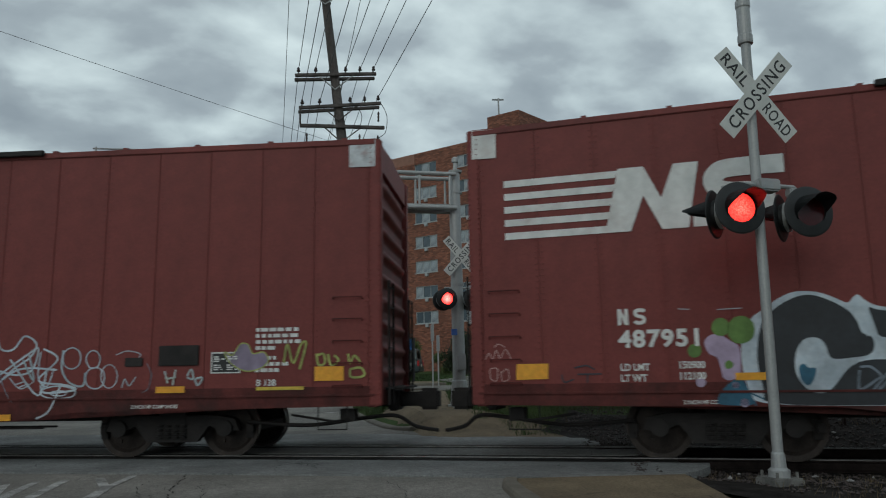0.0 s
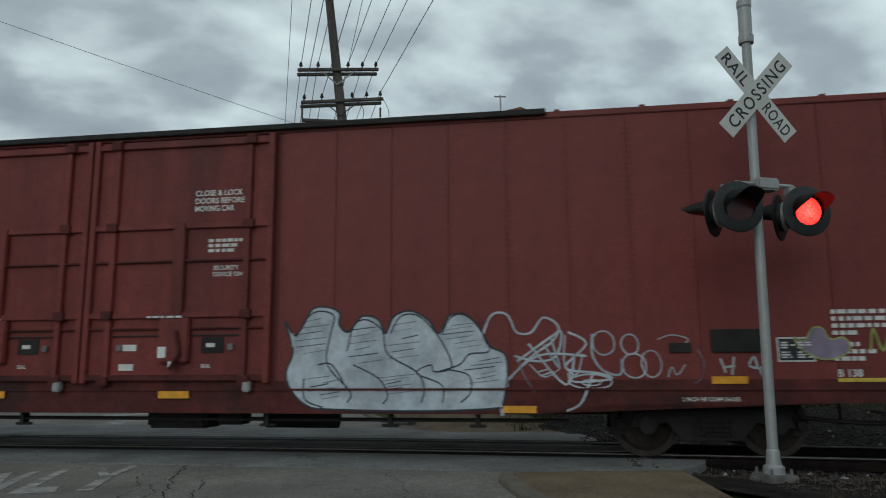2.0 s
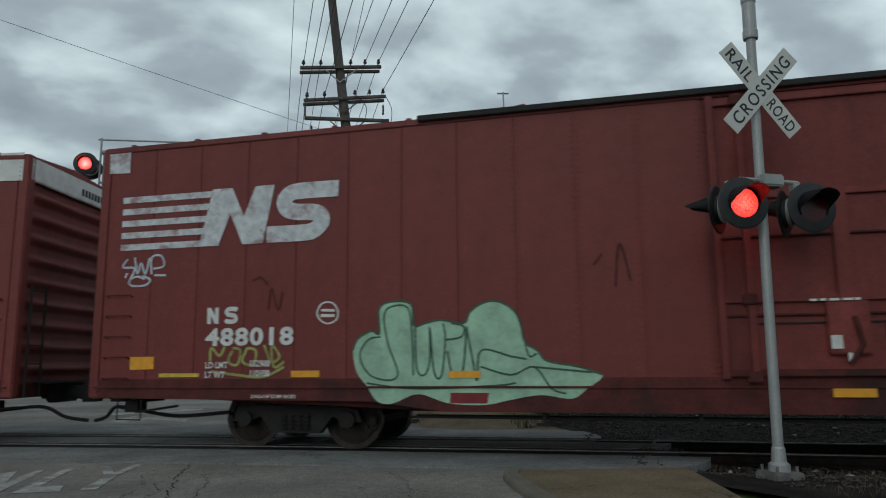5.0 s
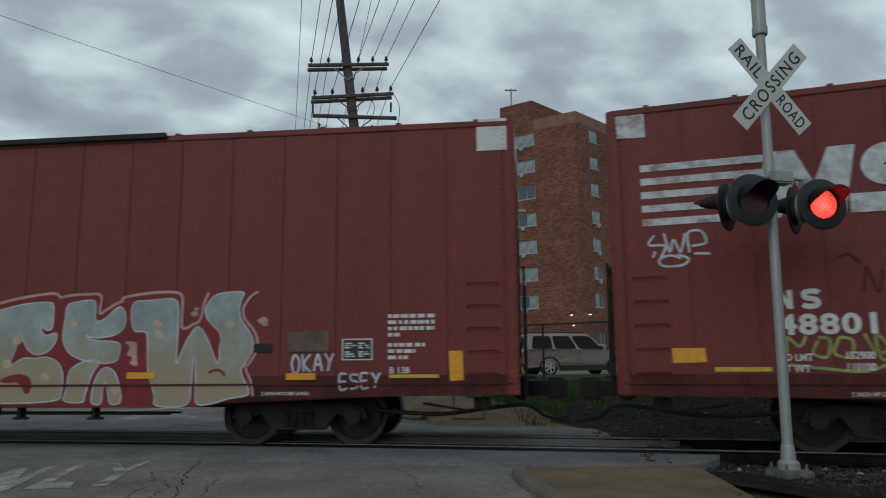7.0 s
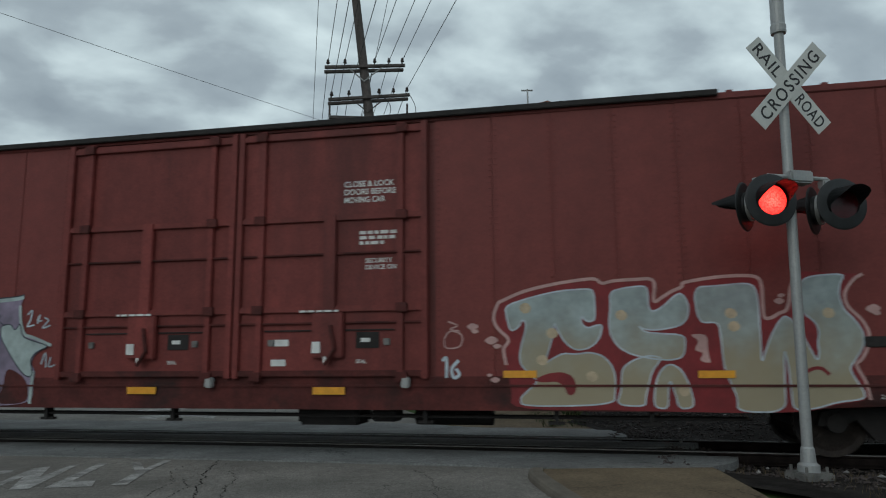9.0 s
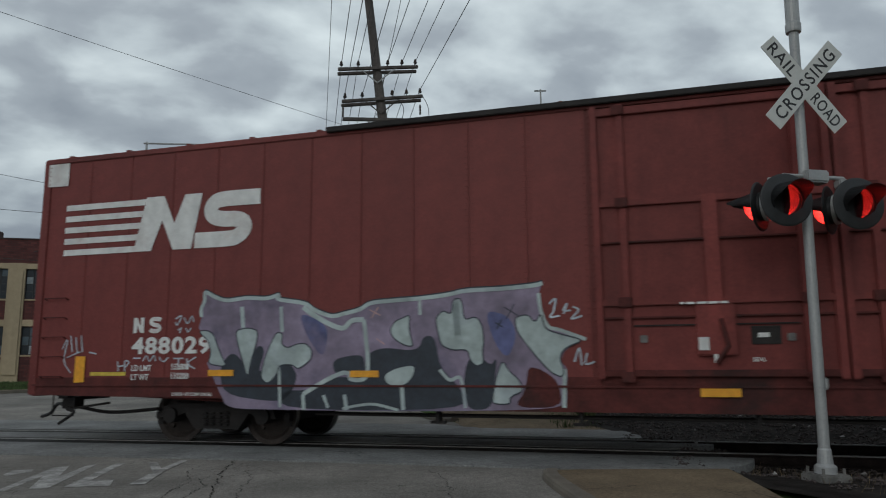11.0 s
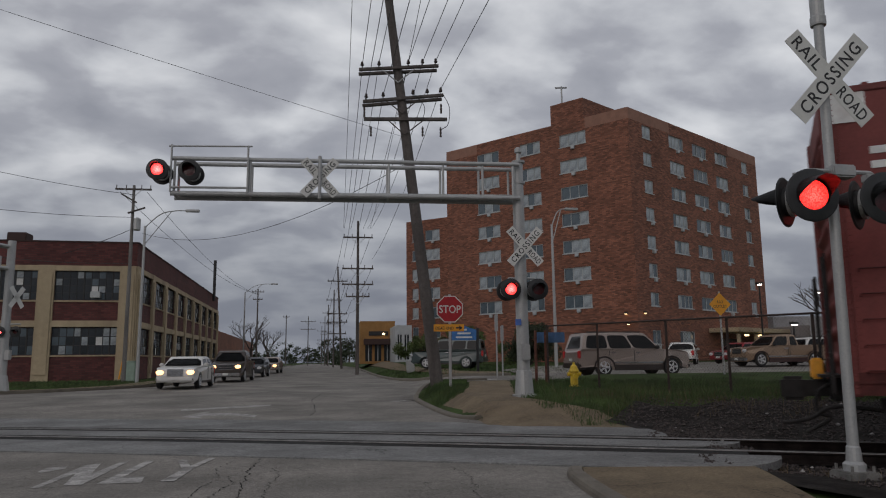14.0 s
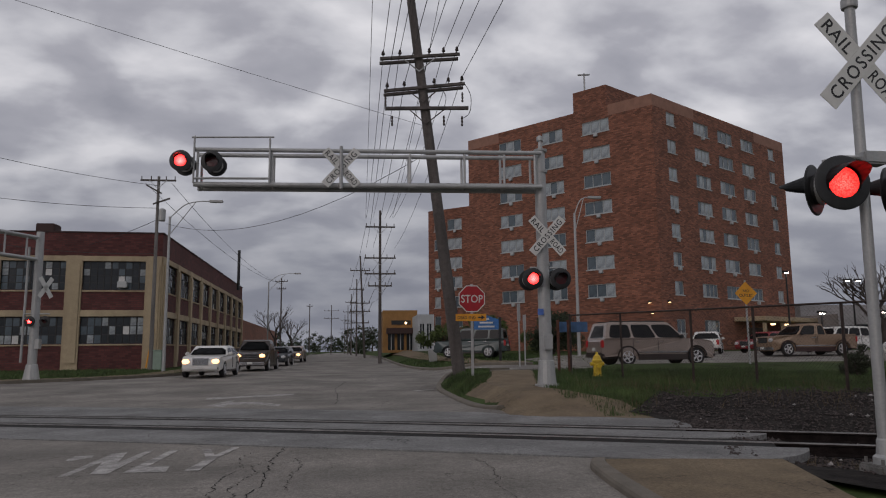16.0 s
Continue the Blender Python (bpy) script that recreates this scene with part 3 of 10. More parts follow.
def build_ballast():
    spots = []
    for k in range(52000):
        s, p = random.uniform(2.6, 24), random.uniform(-3.6, 6.2)
        q = track(s, p)
        if s < bed_edge(p) or abs(abs(p) - 0.755) < 0.10 or (p < -2.2 and (random.random() < 0.5 or q.x < 5.5)):
            continue
        over = p - bed_far(s)
        if over > -0.5 and random.random() < 0.35 + over * 0.6:
            continue
        spots.append((q.x, q.y, land(q.x, q.y) + random.uniform(0.0, 0.03)))
    pebble_mesh("ballast", spots, 0.014, 0.036, STONE, "dark crushed-stone track ballast")
    pale = [spots[random.randrange(len(spots))] for k in range(170)]
    pebble_mesh("litter_stones", [(x, y, z + 0.03) for x, y, z in pale], 0.02, 0.055, STONE_PALE, "scattered pale stones and bits of litter on the ballast")


build_ballast()


# ---- boxcars ----
CAR_L, EAVE, SILL, HALF = 25.88, 5.06, 0.80, 1.55
DOOR_X = (-3.12, 0.0, 3.12)                  # edges of the two plug doors
FACE = -HALF


def rivet_lines(xs, z0, z1, y, gap=0.09, r=0.011):
    verts, faces = [], []
    for x in xs:
        z = z0
        while z < z1:
            o = len(verts)
            verts += [(x - r, y, z - r), (x + r, y, z - r), (x + r, y, z + r), (x - r, y, z + r), (x, y - r * 0.8, z)]
            faces += [(o, o + 1, o + 4), (o + 1, o + 2, o + 4), (o + 2, o + 3, o + 4), (o + 3, o, o + 4)]
            z += gap
    me = bpy.data.meshes.new("rivets")
    me.from_pydata(verts, [], faces)
    return me


def wheelset_mesh():
    bm = bmesh.new()
    rot = Matrix.Rotation(radians(90), 4, "X")
    for y, f in ((-0.755, 1), (0.755, -1)):
        prof = [(0.10, -0.09), (0.12, -0.075), (0.36, -0.02), (0.41, -0.06), (0.455, -0.065), (0.457, 0.045), (0.483, 0.055), (0.483, 0.075), (0.40, 0.07), (0.35, 0.03), (0.12, 0.06), (0.09, 0.09)]
        add_lathe(bm, prof, 32, Matrix.Translation((0, y, 0)) @ (rot if f > 0 else rot @ Matrix.Rotation(math.pi, 4, "X")))
    add_tube(bm, (0, -1.08, 0), (0, 1.08, 0), 0.08, n=12)
    # three small casting pads break the round of each wheel plate
    for y in (-0.80, 0.80):
        for k in range(3):
            a = k * 2.094
            add_box(bm, -0.03, 0.03, -0.03, 0.03, -0.03, 0.03, Matrix.Translation((0.25 * math.cos(a), y, 0.25 * math.sin(a))))
    bmesh.ops.recalc_face_normals(bm, faces=bm.faces)
    me = bpy.data.meshes.new("wheelset")
    bm.to_mesh(me)
    me.materials.append(WHEEL)
    me.materials.append(TREAD)
    for f in me.polygons:
        if all(math.hypot(me.vertices[k].co.x, me.vertices[k].co.z) > 0.452 for k in f.vertices):
            f.material_index = 1
    return me


def truck_mesh():
    bm = bmesh.new()
    for y in (-1.02, 1.02):
        d = 0.07
        side = [(-1.12, 0.42), (-1.05, 0.60), (-0.75, 0.66), (0.75, 0.66), (1.05, 0.60), (1.12, 0.42), (0.86, 0.40), (0.62, 0.50), (0.42, 0.24), (-0.42, 0.24), (-0.62, 0.50), (-0.86, 0.40)]
        sub = prism(side, y - d, y + d)
        me = bpy.data.meshes.new("tmp")
        sub.to_mesh(me)
        sub.free()
        bm.from_mesh(me)
        bpy.data.meshes.remove(me)
        for x in (-0.2, -0.07, 0.07, 0.2):
            for k in range(4):
                z = 0.30 + k * 0.06
                add_tube(bm, (x, y - 0.08, z), (x, y - 0.08, z + 0.035), 0.055, n=8)
        for x in (-0.889, 0.889):
            add_tube(bm, (x, y - 0.13, 0.457), (x, y + 0.1, 0.457), 0.13, n=12)
    add_box(bm, -0.22, 0.22, -1.1, 1.1, 0.45, 0.72)
    for x in (-1.25, 1.25):
        add_box(bm, x - 0.05, x + 0.05, -0.95, 0.95, 0.38, 0.5)
        add_box(bm, x - 0.09, x + 0.03, -0.85, -0.70, 0.28, 0.55)
        add_box(bm, x - 0.09, x + 0.03, 0.70, 0.85, 0.28, 0.55)
    bmesh.ops.recalc_face_normals(bm, faces=bm.faces)
    me = bpy.data.meshes.new("truck_frame")
    bm.to_mesh(me)
    me.materials.append(FRAME_BLACK)
    return me


WHEELSET, TRUCK = wheelset_mesh(), truck_mesh()
SEAMS = [3.19 + k * 0.877 for k in range(12)]
SEAMS_L = [-q for q in SEAMS]
PANEL = box(0.006, 0.871, 0, 0.02, 0.30, EAVE - SILL - 0.08)
PANEL_MESH = bpy.data.meshes.new("side_panel")
PANEL.to_mesh(PANEL_MESH)
PANEL.free()
PANEL_MESH.materials.append(OXIDE)
TRUCK_X = 9.5


def corrugated_end(sign):
    """The ribbed steel end: pressed ribs with tapered ends."""
    bm = bmesh.new()
    x = sign * CAR_L / 2
    ys = np.linspace(-HALF + 0.10, HALF - 0.10, 21)
    zs = np.linspace(SILL + 0.2, EAVE - 0.45, 97)
    grid = []
    for z in zs:
        row = []
        for y in ys:
            k = (z - SILL) / 0.30
            edge = smoothstep(HALF - 0.12 - abs(y), 0.0, 0.4)
            off = 0.10 * edge * max(0.0, math.sin(k * 2 * math.pi * 0.78)) ** 0.7
            row.append(bm.verts.new((x + sign * (0.004 + off), y, z)))
        grid.append(row)
    for a, b in zip(grid, grid[1:]):
        for k in range(len(ys) - 1):
            bm.faces.new((a[k], a[k + 1], b[k + 1], b[k]))
    bmesh.ops.recalc_face_normals(bm, faces=bm.faces)
    return bm


def bars(parent, name, x, z, w, h, rows, material, y=FACE - 0.034, ragged=True):
    """Stencilled lines too small to read, as plain bars."""
    bm = bmesh.new()
    step = h / rows
    for k in range(rows):
        ww = w * (random.uniform(0.5, 1.0) if ragged else 1)
        u = 0.0
        while u < ww - 0.02:
            l = random.uniform(0.05, 0.13)
            add_box(bm, x + u, x + min(u + l, ww), y - 0.001, y + 0.004, z + h - (k + 1) * step, z + h - (k + 1) * step + step * 0.62)
            u += l + random.uniform(0.018, 0.04)
    ob = part(name, bm, material, parent)
    ob["kind"] = "stuff"
    return ob


def write(parent, body, x, z, size, material=WHITE_PAINT, name="stencil", y=FACE - 0.036, sx=1.0, spacing=1.0, label="", bold=0.02):
    me = lettering(body, size, spacing=spacing, sx=sx, bold=bold)
    ob = part(name, me, material, parent, label)
    ob.matrix_basis = pose(x, y, z, 90, 0, 0)
    return ob


def fill(parent, name, pts, material, layer=0, smooth=True, label=""):
    """A flat painted patch on the car's near side."""
    loop = smooth_loop(pts) if smooth else pts
    y = FACE - 0.028 - 0.0022 * layer
    bm = bmesh.new()
    vs = [bm.verts.new((u, y, v)) for u, v in loop]
    for tri in tessellate_polygon([[Vector((u, v, 0)) for u, v in loop]]):
        f = [vs[k] for k in tri]
        if len(set(f)) == 3 and bm.faces.get(f) is None:
            bm.faces.new(f)
    bm.normal_update()
    for f in bm.faces:
        if f.normal.y > 0:
            f.normal_flip()
    return part(name, bm, material, parent, label)


def line(parent, name, pts, width, material, layer=1, closed=False, smooth=True):
    loop = smooth_loop(pts, closed) if smooth else pts
    y = FACE - 0.028 - 0.0022 * layer
    return part(name, add_ribbon(bmesh.new(), loop, width, y, y, closed), material, parent)


def rect(x0, z0, x1, z1):
    return [(x0, z0), (x1, z0), (x1, z1), (x0, z1)]


def build_boxcar(label):
    car = thing("boxcar", label, "freight car", "boxcars of the train")
    L2 = CAR_L / 2
    body = part("body", box(-L2, L2, FACE + 0.006, HALF, SILL + 0.02, EAVE - 0.02), OXIDE, car)
    # low peaked roof with cross ribs
    roof = prism([(-HALF - 0.03, EAVE - 0.05), (-HALF - 0.03, EAVE), (0, EAVE + 0.12), (HALF + 0.03, EAVE), (HALF + 0.03, EAVE - 0.05)], -L2 - 0.02, L2 + 0.02, "yz")
    part("roof", roof, OXIDE, car)
    rib = bpy.data.meshes.new("roof_rib")
    b = prism([(-HALF - 0.035, EAVE - 0.02), (-HALF - 0.035, EAVE + 0.028), (0, EAVE + 0.15), (HALF + 0.035, EAVE + 0.028), (HALF + 0.035, EAVE - 0.02)], -0.04, 0.04, "yz")
    b.to_mesh(rib); b.free()
    rib.materials.append(OXIDE)
    for k in range(21):
        part("roof_rib", rib, None, car).location.x = -L2 + 0.5 + k * (CAR_L - 1) / 20
    part("eave_rail", box(-L2, L2, FACE - 0.045, FACE + 0.01, EAVE - 0.10, EAVE - 0.02, 0.01), OXIDE, car)
    part("door_track", box(-7.3, 7.3, FACE - 0.12, FACE - 0.046, EAVE - 0.06, EAVE + 0.03, 0.01), FRAME_BLACK, car, "dark upper door rail")
    # side panels on both wings of the car
    for x in [q for q in SEAMS[:-1]] + [q - 0.877 for q in SEAMS_L[:-1]]:
        ob = part("side_panel", PANEL_MESH, None, car)
        ob.matrix_basis = pose(x, FACE - 0.018 + random.uniform(-0.002, 0.002), SILL)
    riv = rivet_lines([q + d for q in SEAMS + SEAMS_L for d in (-0.045, 0.05)], SILL + 0.35, EAVE - 0.15, FACE - 0.019)
    part("rivets", riv, OXIDE, car)["kind"] = "stuff"
    for sx in (-1, 1):
        part("corner_post", box(sx * L2 - 0.10, sx * L2 + 0.10, FACE - 0.03, FACE + 0.16, SILL, EAVE, 0.02), OXIDE, car)
        part("corner_post", box(sx * L2 - 0.10, sx * L2 + 0.10, HALF - 0.16, HALF + 0.03, SILL, EAVE, 0.02), OXIDE, car)
        part("rivets", rivet_lines([sx * L2 - 0.07, sx * L2 + 0.06], SILL + 0.1, EAVE - 0.1, FACE - 0.031, 0.08, 0.014), OXIDE, car)["kind"] = "stuff"
        part("corrugated_end", corrugated_end(sx), OXIDE, car, smooth=True)
        part("end_top", box(*sorted((sx * L2, sx * (L2 + 0.07))), -HALF + 0.1, HALF - 0.1, EAVE - 0.46, EAVE - 0.02), OXIDE, car)
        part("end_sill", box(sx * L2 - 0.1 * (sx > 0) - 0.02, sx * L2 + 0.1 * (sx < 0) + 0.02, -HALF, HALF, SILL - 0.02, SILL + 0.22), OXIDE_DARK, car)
        # coupler, hoses and brake gear
        bm = box(sx * (L2 - 0.3), sx * (L2 + 0.55), -0.12, 0.12, 0.72, 0.96, 0.03)
        add_box(bm, sx * (L2 + 0.50), sx * (L2 + 0.86), -0.19, 0.16, 0.66, 1.02, None, 0.05)
        add_box(bm, sx * (L2 + 0.0), sx * (L2 + 0.18), -0.42, 0.42, 0.66, 1.0, None, 0.03)
        bmesh.ops.recalc_face_normals(bm, faces=bm.faces)
        part("coupler", bm, FRAME_BLACK, car, "black steel coupler")
        bm = bmesh.new()
        pts = [(sx * (L2 - 2.2), -1.0, 0.55), (sx * (L2 - 1.2), -1.0, 0.48), (sx * (L2 - 0.3), -0.9, 0.58), (sx * (L2 + 0.2), -0.75, 0.60), (sx * (L2 + 0.5), -0.6, 0.42), (sx * (L2 + 0.86), -0.45, 0.34)]
        sm = [Vector((a, y, z)) for (a, z), (_, y) in zip(smooth_loop([(p[0], p[2]) for p in pts], False), smooth_loop([(p[0], p[1]) for p in pts], False))]
        add_path(bm, sm, 0.032, 7)
        part("air_hose", bm, FRAME_BLACK, car, "hanging black rubber air hose")
        bm = bmesh.new()
        add_path(bm, [(sx * (L2 - 0.9), FACE + 0.02, SILL), (sx * (L2 - 0.9), FACE + 0.02, 0.45), (sx * (L2 - 0.45), FACE + 0.02, 0.45), (sx * (L2 - 0.45), FACE + 0.02, SILL)], 0.013)
        part("stirrup_step", bm, FRAME_BLACK, car)
        add = bmesh.new()
        add_path(add, [(sx * (L2 - 1.4), FACE + 0.3, 0.66), (sx * (L2 - 0.7), FACE + 0.2, 0.56), (sx * (L2 - 0.1), FACE + 0.5, 0.62)], 0.02)
        add_box(add, sx * (L2 - 0.5) - 0.12, sx * (L2 - 0.5) + 0.12, FACE + 0.3, FACE + 0.55, 0.55, 0.74)
        part("uncoupling_lever", add, FRAME_BLACK, car)
        # ladder on the side, platform ladder on the end
        for k in range(5):
            z = 1.12 + k * 0.34
            x0, x1 = sorted((sx * (L2 - 0.20), sx * (L2 - 0.66)))
            bm = bmesh.new()
            add_path(bm, [(x0, FACE - 0.025, z - 0.03), (x0, FACE - 0.09, z), (x1, FACE - 0.09, z), (x1, FACE - 0.025, z - 0.03)], 0.011, 5)
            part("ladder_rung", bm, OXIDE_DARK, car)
        bm = bmesh.new()
        xe = sx * (L2 + 0.19)
        for y in (-1.38, -0.95):
            add_tube(bm, (xe, y, SILL), (xe, y, 2.75), 0.022, n=6)
        for k in range(6):
            add_tube(bm, (xe, -1.38, 1.05 + k * 0.32), (xe, -0.95, 1.05 + k * 0.32), 0.013, n=5)
        for y in (0.95, 1.38):
            add_tube(bm, (xe, y, SILL), (xe, y, 2.65), 0.022, n=6)
        for k in range(6):
            add_tube(bm, (xe, 0.95, 1.05 + k * 0.32), (xe, 1.38, 1.05 + k * 0.32), 0.013, n=5)
        add_box(bm, xe - 0.15, xe + 0.15, -0.9, 0.9, 1.02, 1.06)
        part("end_ladder", bm, FRAME_BLACK, car)
        # truck
        tr = part("truck", TRUCK, None, car)
        tr.location.x = sx * TRUCK_X
        for ax in (-0.889, 0.889):
            ws = part("wheelset", WHEELSET, None, tr)
            ws.location = (ax, 0, 0.457)
            WHEELSETS.append((ws, ax))
    # side sill: deep between the trucks
    low = 0.62
    poly = [(-L2, SILL + 0.30), (-L2, SILL), (-TRUCK_X - 1.5, SILL - 0.02), (-TRUCK_X + 1.4, SILL - 0.04), (-TRUCK_X + 2.6, low), (TRUCK_X - 2.6, low), (TRUCK_X - 1.4, SILL - 0.04), (TRUCK_X + 1.5, SILL - 0.02), (L2, SILL), (L2, SILL + 0.30)]
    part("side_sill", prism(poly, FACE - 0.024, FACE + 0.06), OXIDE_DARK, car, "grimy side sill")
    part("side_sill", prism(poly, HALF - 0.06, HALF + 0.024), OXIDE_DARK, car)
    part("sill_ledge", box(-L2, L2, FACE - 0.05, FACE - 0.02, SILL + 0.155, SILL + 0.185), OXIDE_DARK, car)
    # gear under the floor
    bm = bmesh.new()
    for y in (FACE + 0.15, FACE + 0.5):
        add_tube(bm, (-TRUCK_X + 2, y, 0.53), (TRUCK_X - 2, y, 0.51), 0.018, n=6)
    add_box(bm, 0.9, 1.9, -1.2, -0.5, 0.36, 0.66, None, 0.05)
    add_box(bm, 2.1, 2.5, -1.2, -0.8, 0.42, 0.62, None, 0.03)
    add_tube(bm, (2.7, -0.7, 0.5), (3.9, -0.7, 0.5), 0.16, n=14)
    for x in (-5.5, -3.4, -1.1, 3.0, 4.9, 6.2):
        add_box(bm, x - 0.03, x + 0.03, -1.45, -1.3, 0.42, 0.66)
        add_box(bm, x - 0.12, x + 0.12, -1.42, -1.34, 0.42, 0.46)
    add_box(bm, -TRUCK_X - 0.4, TRUCK_X + 0.4, -0.35, 0.35, 0.55, SILL + 0.03)
    part("underframe", bm, FRAME_BLACK, car, "black underframe with brake rods")
    # plug doors
    for x0, x1 in ((DOOR_X[0], DOOR_X[1]), (DOOR_X[1], DOOR_X[2])):
        w = x1 - x0
        door = part("plug_door", box(x0 + 0.03, x1 - 0.03, FACE - 0.05, FACE + 0.01, SILL + 0.30, EAVE - 0.12, 0.01), OXIDE_DOOR, car)
        for x in (x0 + 0.05, x0 + 0.42, x1 - 0.45, x1 - 0.08):
            part("door_stile", box(x - 0.05, x + 0.05, FACE - 0.12, FACE - 0.045, SILL + 0.27, EAVE - 0.10, 0.012), OXIDE_DOOR, door)
        mid = (x0 + x1) / 2
        part("lock_bar", box(mid - 0.10, mid + 0.10, FACE - 0.13, FACE - 0.045, SILL + 0.9, EAVE - 1.5, 0.015), OXIDE_DOOR, door)
        for z in (1.15, 1.90, 2.11, 2.95, 3.51, 4.85):
            h = 0.045 if z not in (1.90, 2.95) else 0.015
            # thin ribs: the shade of their undersides is put into a darker colour
            part("door_rib", box(x0 + 0.04, x1 - 0.06, FACE - 0.105, FACE - 0.046, z - h, z + h, 0.008), OXIDE_DARK if z in (1.15, 1.90, 2.95) else OXIDE_DOOR, door)
        for z in (1.10, 2.11, 3.51, 4.86):
            for x in (x0 + 0.40, x1 - 0.42):
                part("door_guide", box(x - 0.09, x + 0.09, FACE - 0.16, FACE - 0.10, z - 0.07, z + 0.07, 0.01), OXIDE_DARK, door)
        part("gear_case", box(mid - 0.26, mid + 0.24, FACE - 0.15, FACE - 0.046, 1.38, 2.06, 0.02), OXIDE_DOOR, door)
        bm = bmesh.new()
        add_path(bm, [(mid + 0.05, FACE - 0.18, 1.86), (mid + 0.12, FACE - 0.19, 1.5), (mid - 0.03, FACE - 0.18, 1.28)], 0.03, 6)
        part("door_handle", bm, OXIDE_DARK, door)
        part("placard", box(mid - 0.24, mid - 0.11, FACE - 0.165, FACE - 0.151, 1.45, 1.62), WHITE_PAINT, door, "small white placard")
        part("placard", box(mid + 0.42, mid + 0.78, FACE - 0.062, FACE - 0.05, 1.52, 1.76), FRAME_BLACK, door, "small black board")
        part("placard", box(mid + 0.50, mid + 0.64, FACE - 0.070, FACE - 0.062, 1.61, 1.67), WHITE_PAINT, door)
        part("hasp", box(mid - 0.06, mid - 0.01, FACE - 0.17, FACE - 0.15, 1.28, 1.40, 0.008), WHITE_PAINT, door)
        part("rule_plate", box(x0 + 0.50, x1 - 0.55, FACE - 0.075, FACE - 0.05, 1.78, 1.80), FRAME_BLACK, door)
        for x in (x0 + 0.62, x1 - 0.66):
            part("lock_keeper", box(x - 0.05, x + 0.05, FACE - 0.09, FACE - 0.05, 1.56, 1.66, 0.01), RAIL_TOP, door)
        if x0 > -1:
            part("placard", box(mid - 0.98, mid - 0.66, FACE - 0.058, FACE - 0.051, 1.56, 1.66, 0.0), WHITE_PAINT, door)
            part("placard", box(mid - 0.94, mid - 0.70, FACE - 0.058, FACE - 0.051, 1.26, 1.36, 0.0), WHITE_PAINT, door)
        bars(door, "stencil", mid - 0.45, 2.06, 0.62, 0.05, 1, WHITE_PAINT, FACE - 0.158, False)
        write(door, "SEAL", mid + 0.42, 1.30, 0.075, y=FACE - 0.054)
        part("yellow_reflector", box(mid - 0.25, mid + 0.25, FACE - 0.062, FACE - 0.05, SILL + 0.04, SILL + 0.15), YELLOW_REFL, car)
        part("door_stop", box(x1 - 0.42, x1 - 0.30, FACE - 0.17, FACE - 0.05, SILL + 0.14, SILL + 0.30, 0.02), GALV, car, "worn steel door roller")
    xr = (DOOR_X[1] + DOOR_X[2]) / 2
    for k, words in enumerate(("CLOSE & LOCK", "DOORS BEFORE", "MOVING CAR")):
        ob = write(car, words, xr + 0.20, 3.99 - k * 0.125, 0.125, y=FACE - 0.054)
        wide = max(v.co.x for v in ob.data.vertices)
        for v in ob.data.vertices:
            v.co.x *= (0.80, 0.83, 0.66)[k] / wide
    bars(car, "stencil", xr + 0.46, 3.08, 0.66, 0.24, 3, WHITE_PAINT, FACE - 0.056)
    write(car, "SECURITY", xr + 0.55, 2.80, 0.095, y=FACE - 0.054)
    write(car, "DEVICE ONLY", xr + 0.55, 2.70, 0.095, y=FACE - 0.054)
    # data stencils near the right-hand end
    xe = L2 - 1.90
    for k in range(7):
        bars(car, "stencil", xe, 1.97 - k * 0.095 - (0.06 if k > 3 else 0), 0.72 if k < 3 else 0.4 if k == 3 else 0.62, 0.09, 1, WHITE_PAINT, FACE - 0.034, k > 2)
    write(car, "B 138", xe + 0.02, 1.13, 0.135)
    fill(car, "yellow_stripe", rect(xe + 0.02, 1.06, xe + 0.78, 1.11), YELLOW_STRIPE, 1, False)
    fill(car, "label_plate", rect(10.32, 1.33, 10.80, 1.66), WHITE_PAINT, 1, False)
    fill(car, "label_plate", rect(10.34, 1.35, 10.78, 1.64), SIGNAL_BLACK, 2, False, "black data plate with white writing")
    for i in range(4):
        bars(car, "stencil", 10.37 + 0.21 * (i % 2), 1.38 + 0.13 * (i // 2), 0.18, 0.10, 3, WHITE_PAINT, FACE - 0.040)
    part("placard_board", box(9.46, 10.12, FACE - 0.05, FACE - 0.02, 1.46, 1.78, 0.01), PLACARD_WOOD if "last" in label else FRAME_BLACK, car, "weathered placard board")
    part("tack_board", box(8.9, 9.2, FACE - 0.045, FACE - 0.02, 1.46, 1.60, 0.01), FRAME_BLACK, car)
    # reflectors along the side
    for x, z in ((-9.35, 1.12), (-6.85, 1.10), (4.18, 1.08), (6.82, 1.07), (9.44, 1.04)):
        if "mint" in label and 3.5 < x < 6.5:
            continue                          # painted over
        if "mint" in label and 6.5 < x < 7:
            x, z = 6.58, 0.64
        fill(car, "yellow_reflector", rect(x, z, x + 0.47, z + 0.10), YELLOW_REFL, 8, False)
    if "character" not in label:
        fill(car, "yellow_stripe", rect(-11.70, 1.13, -10.97, 1.19), YELLOW_STRIPE, 1, False)
    for x in (L2 - 3.9, -L2 + 2.9):
        write(car, "2 INCH HF COMP SHOES", x, SILL + 0.005, 0.075, y=FACE - 0.030, sx=0.92)
    return car


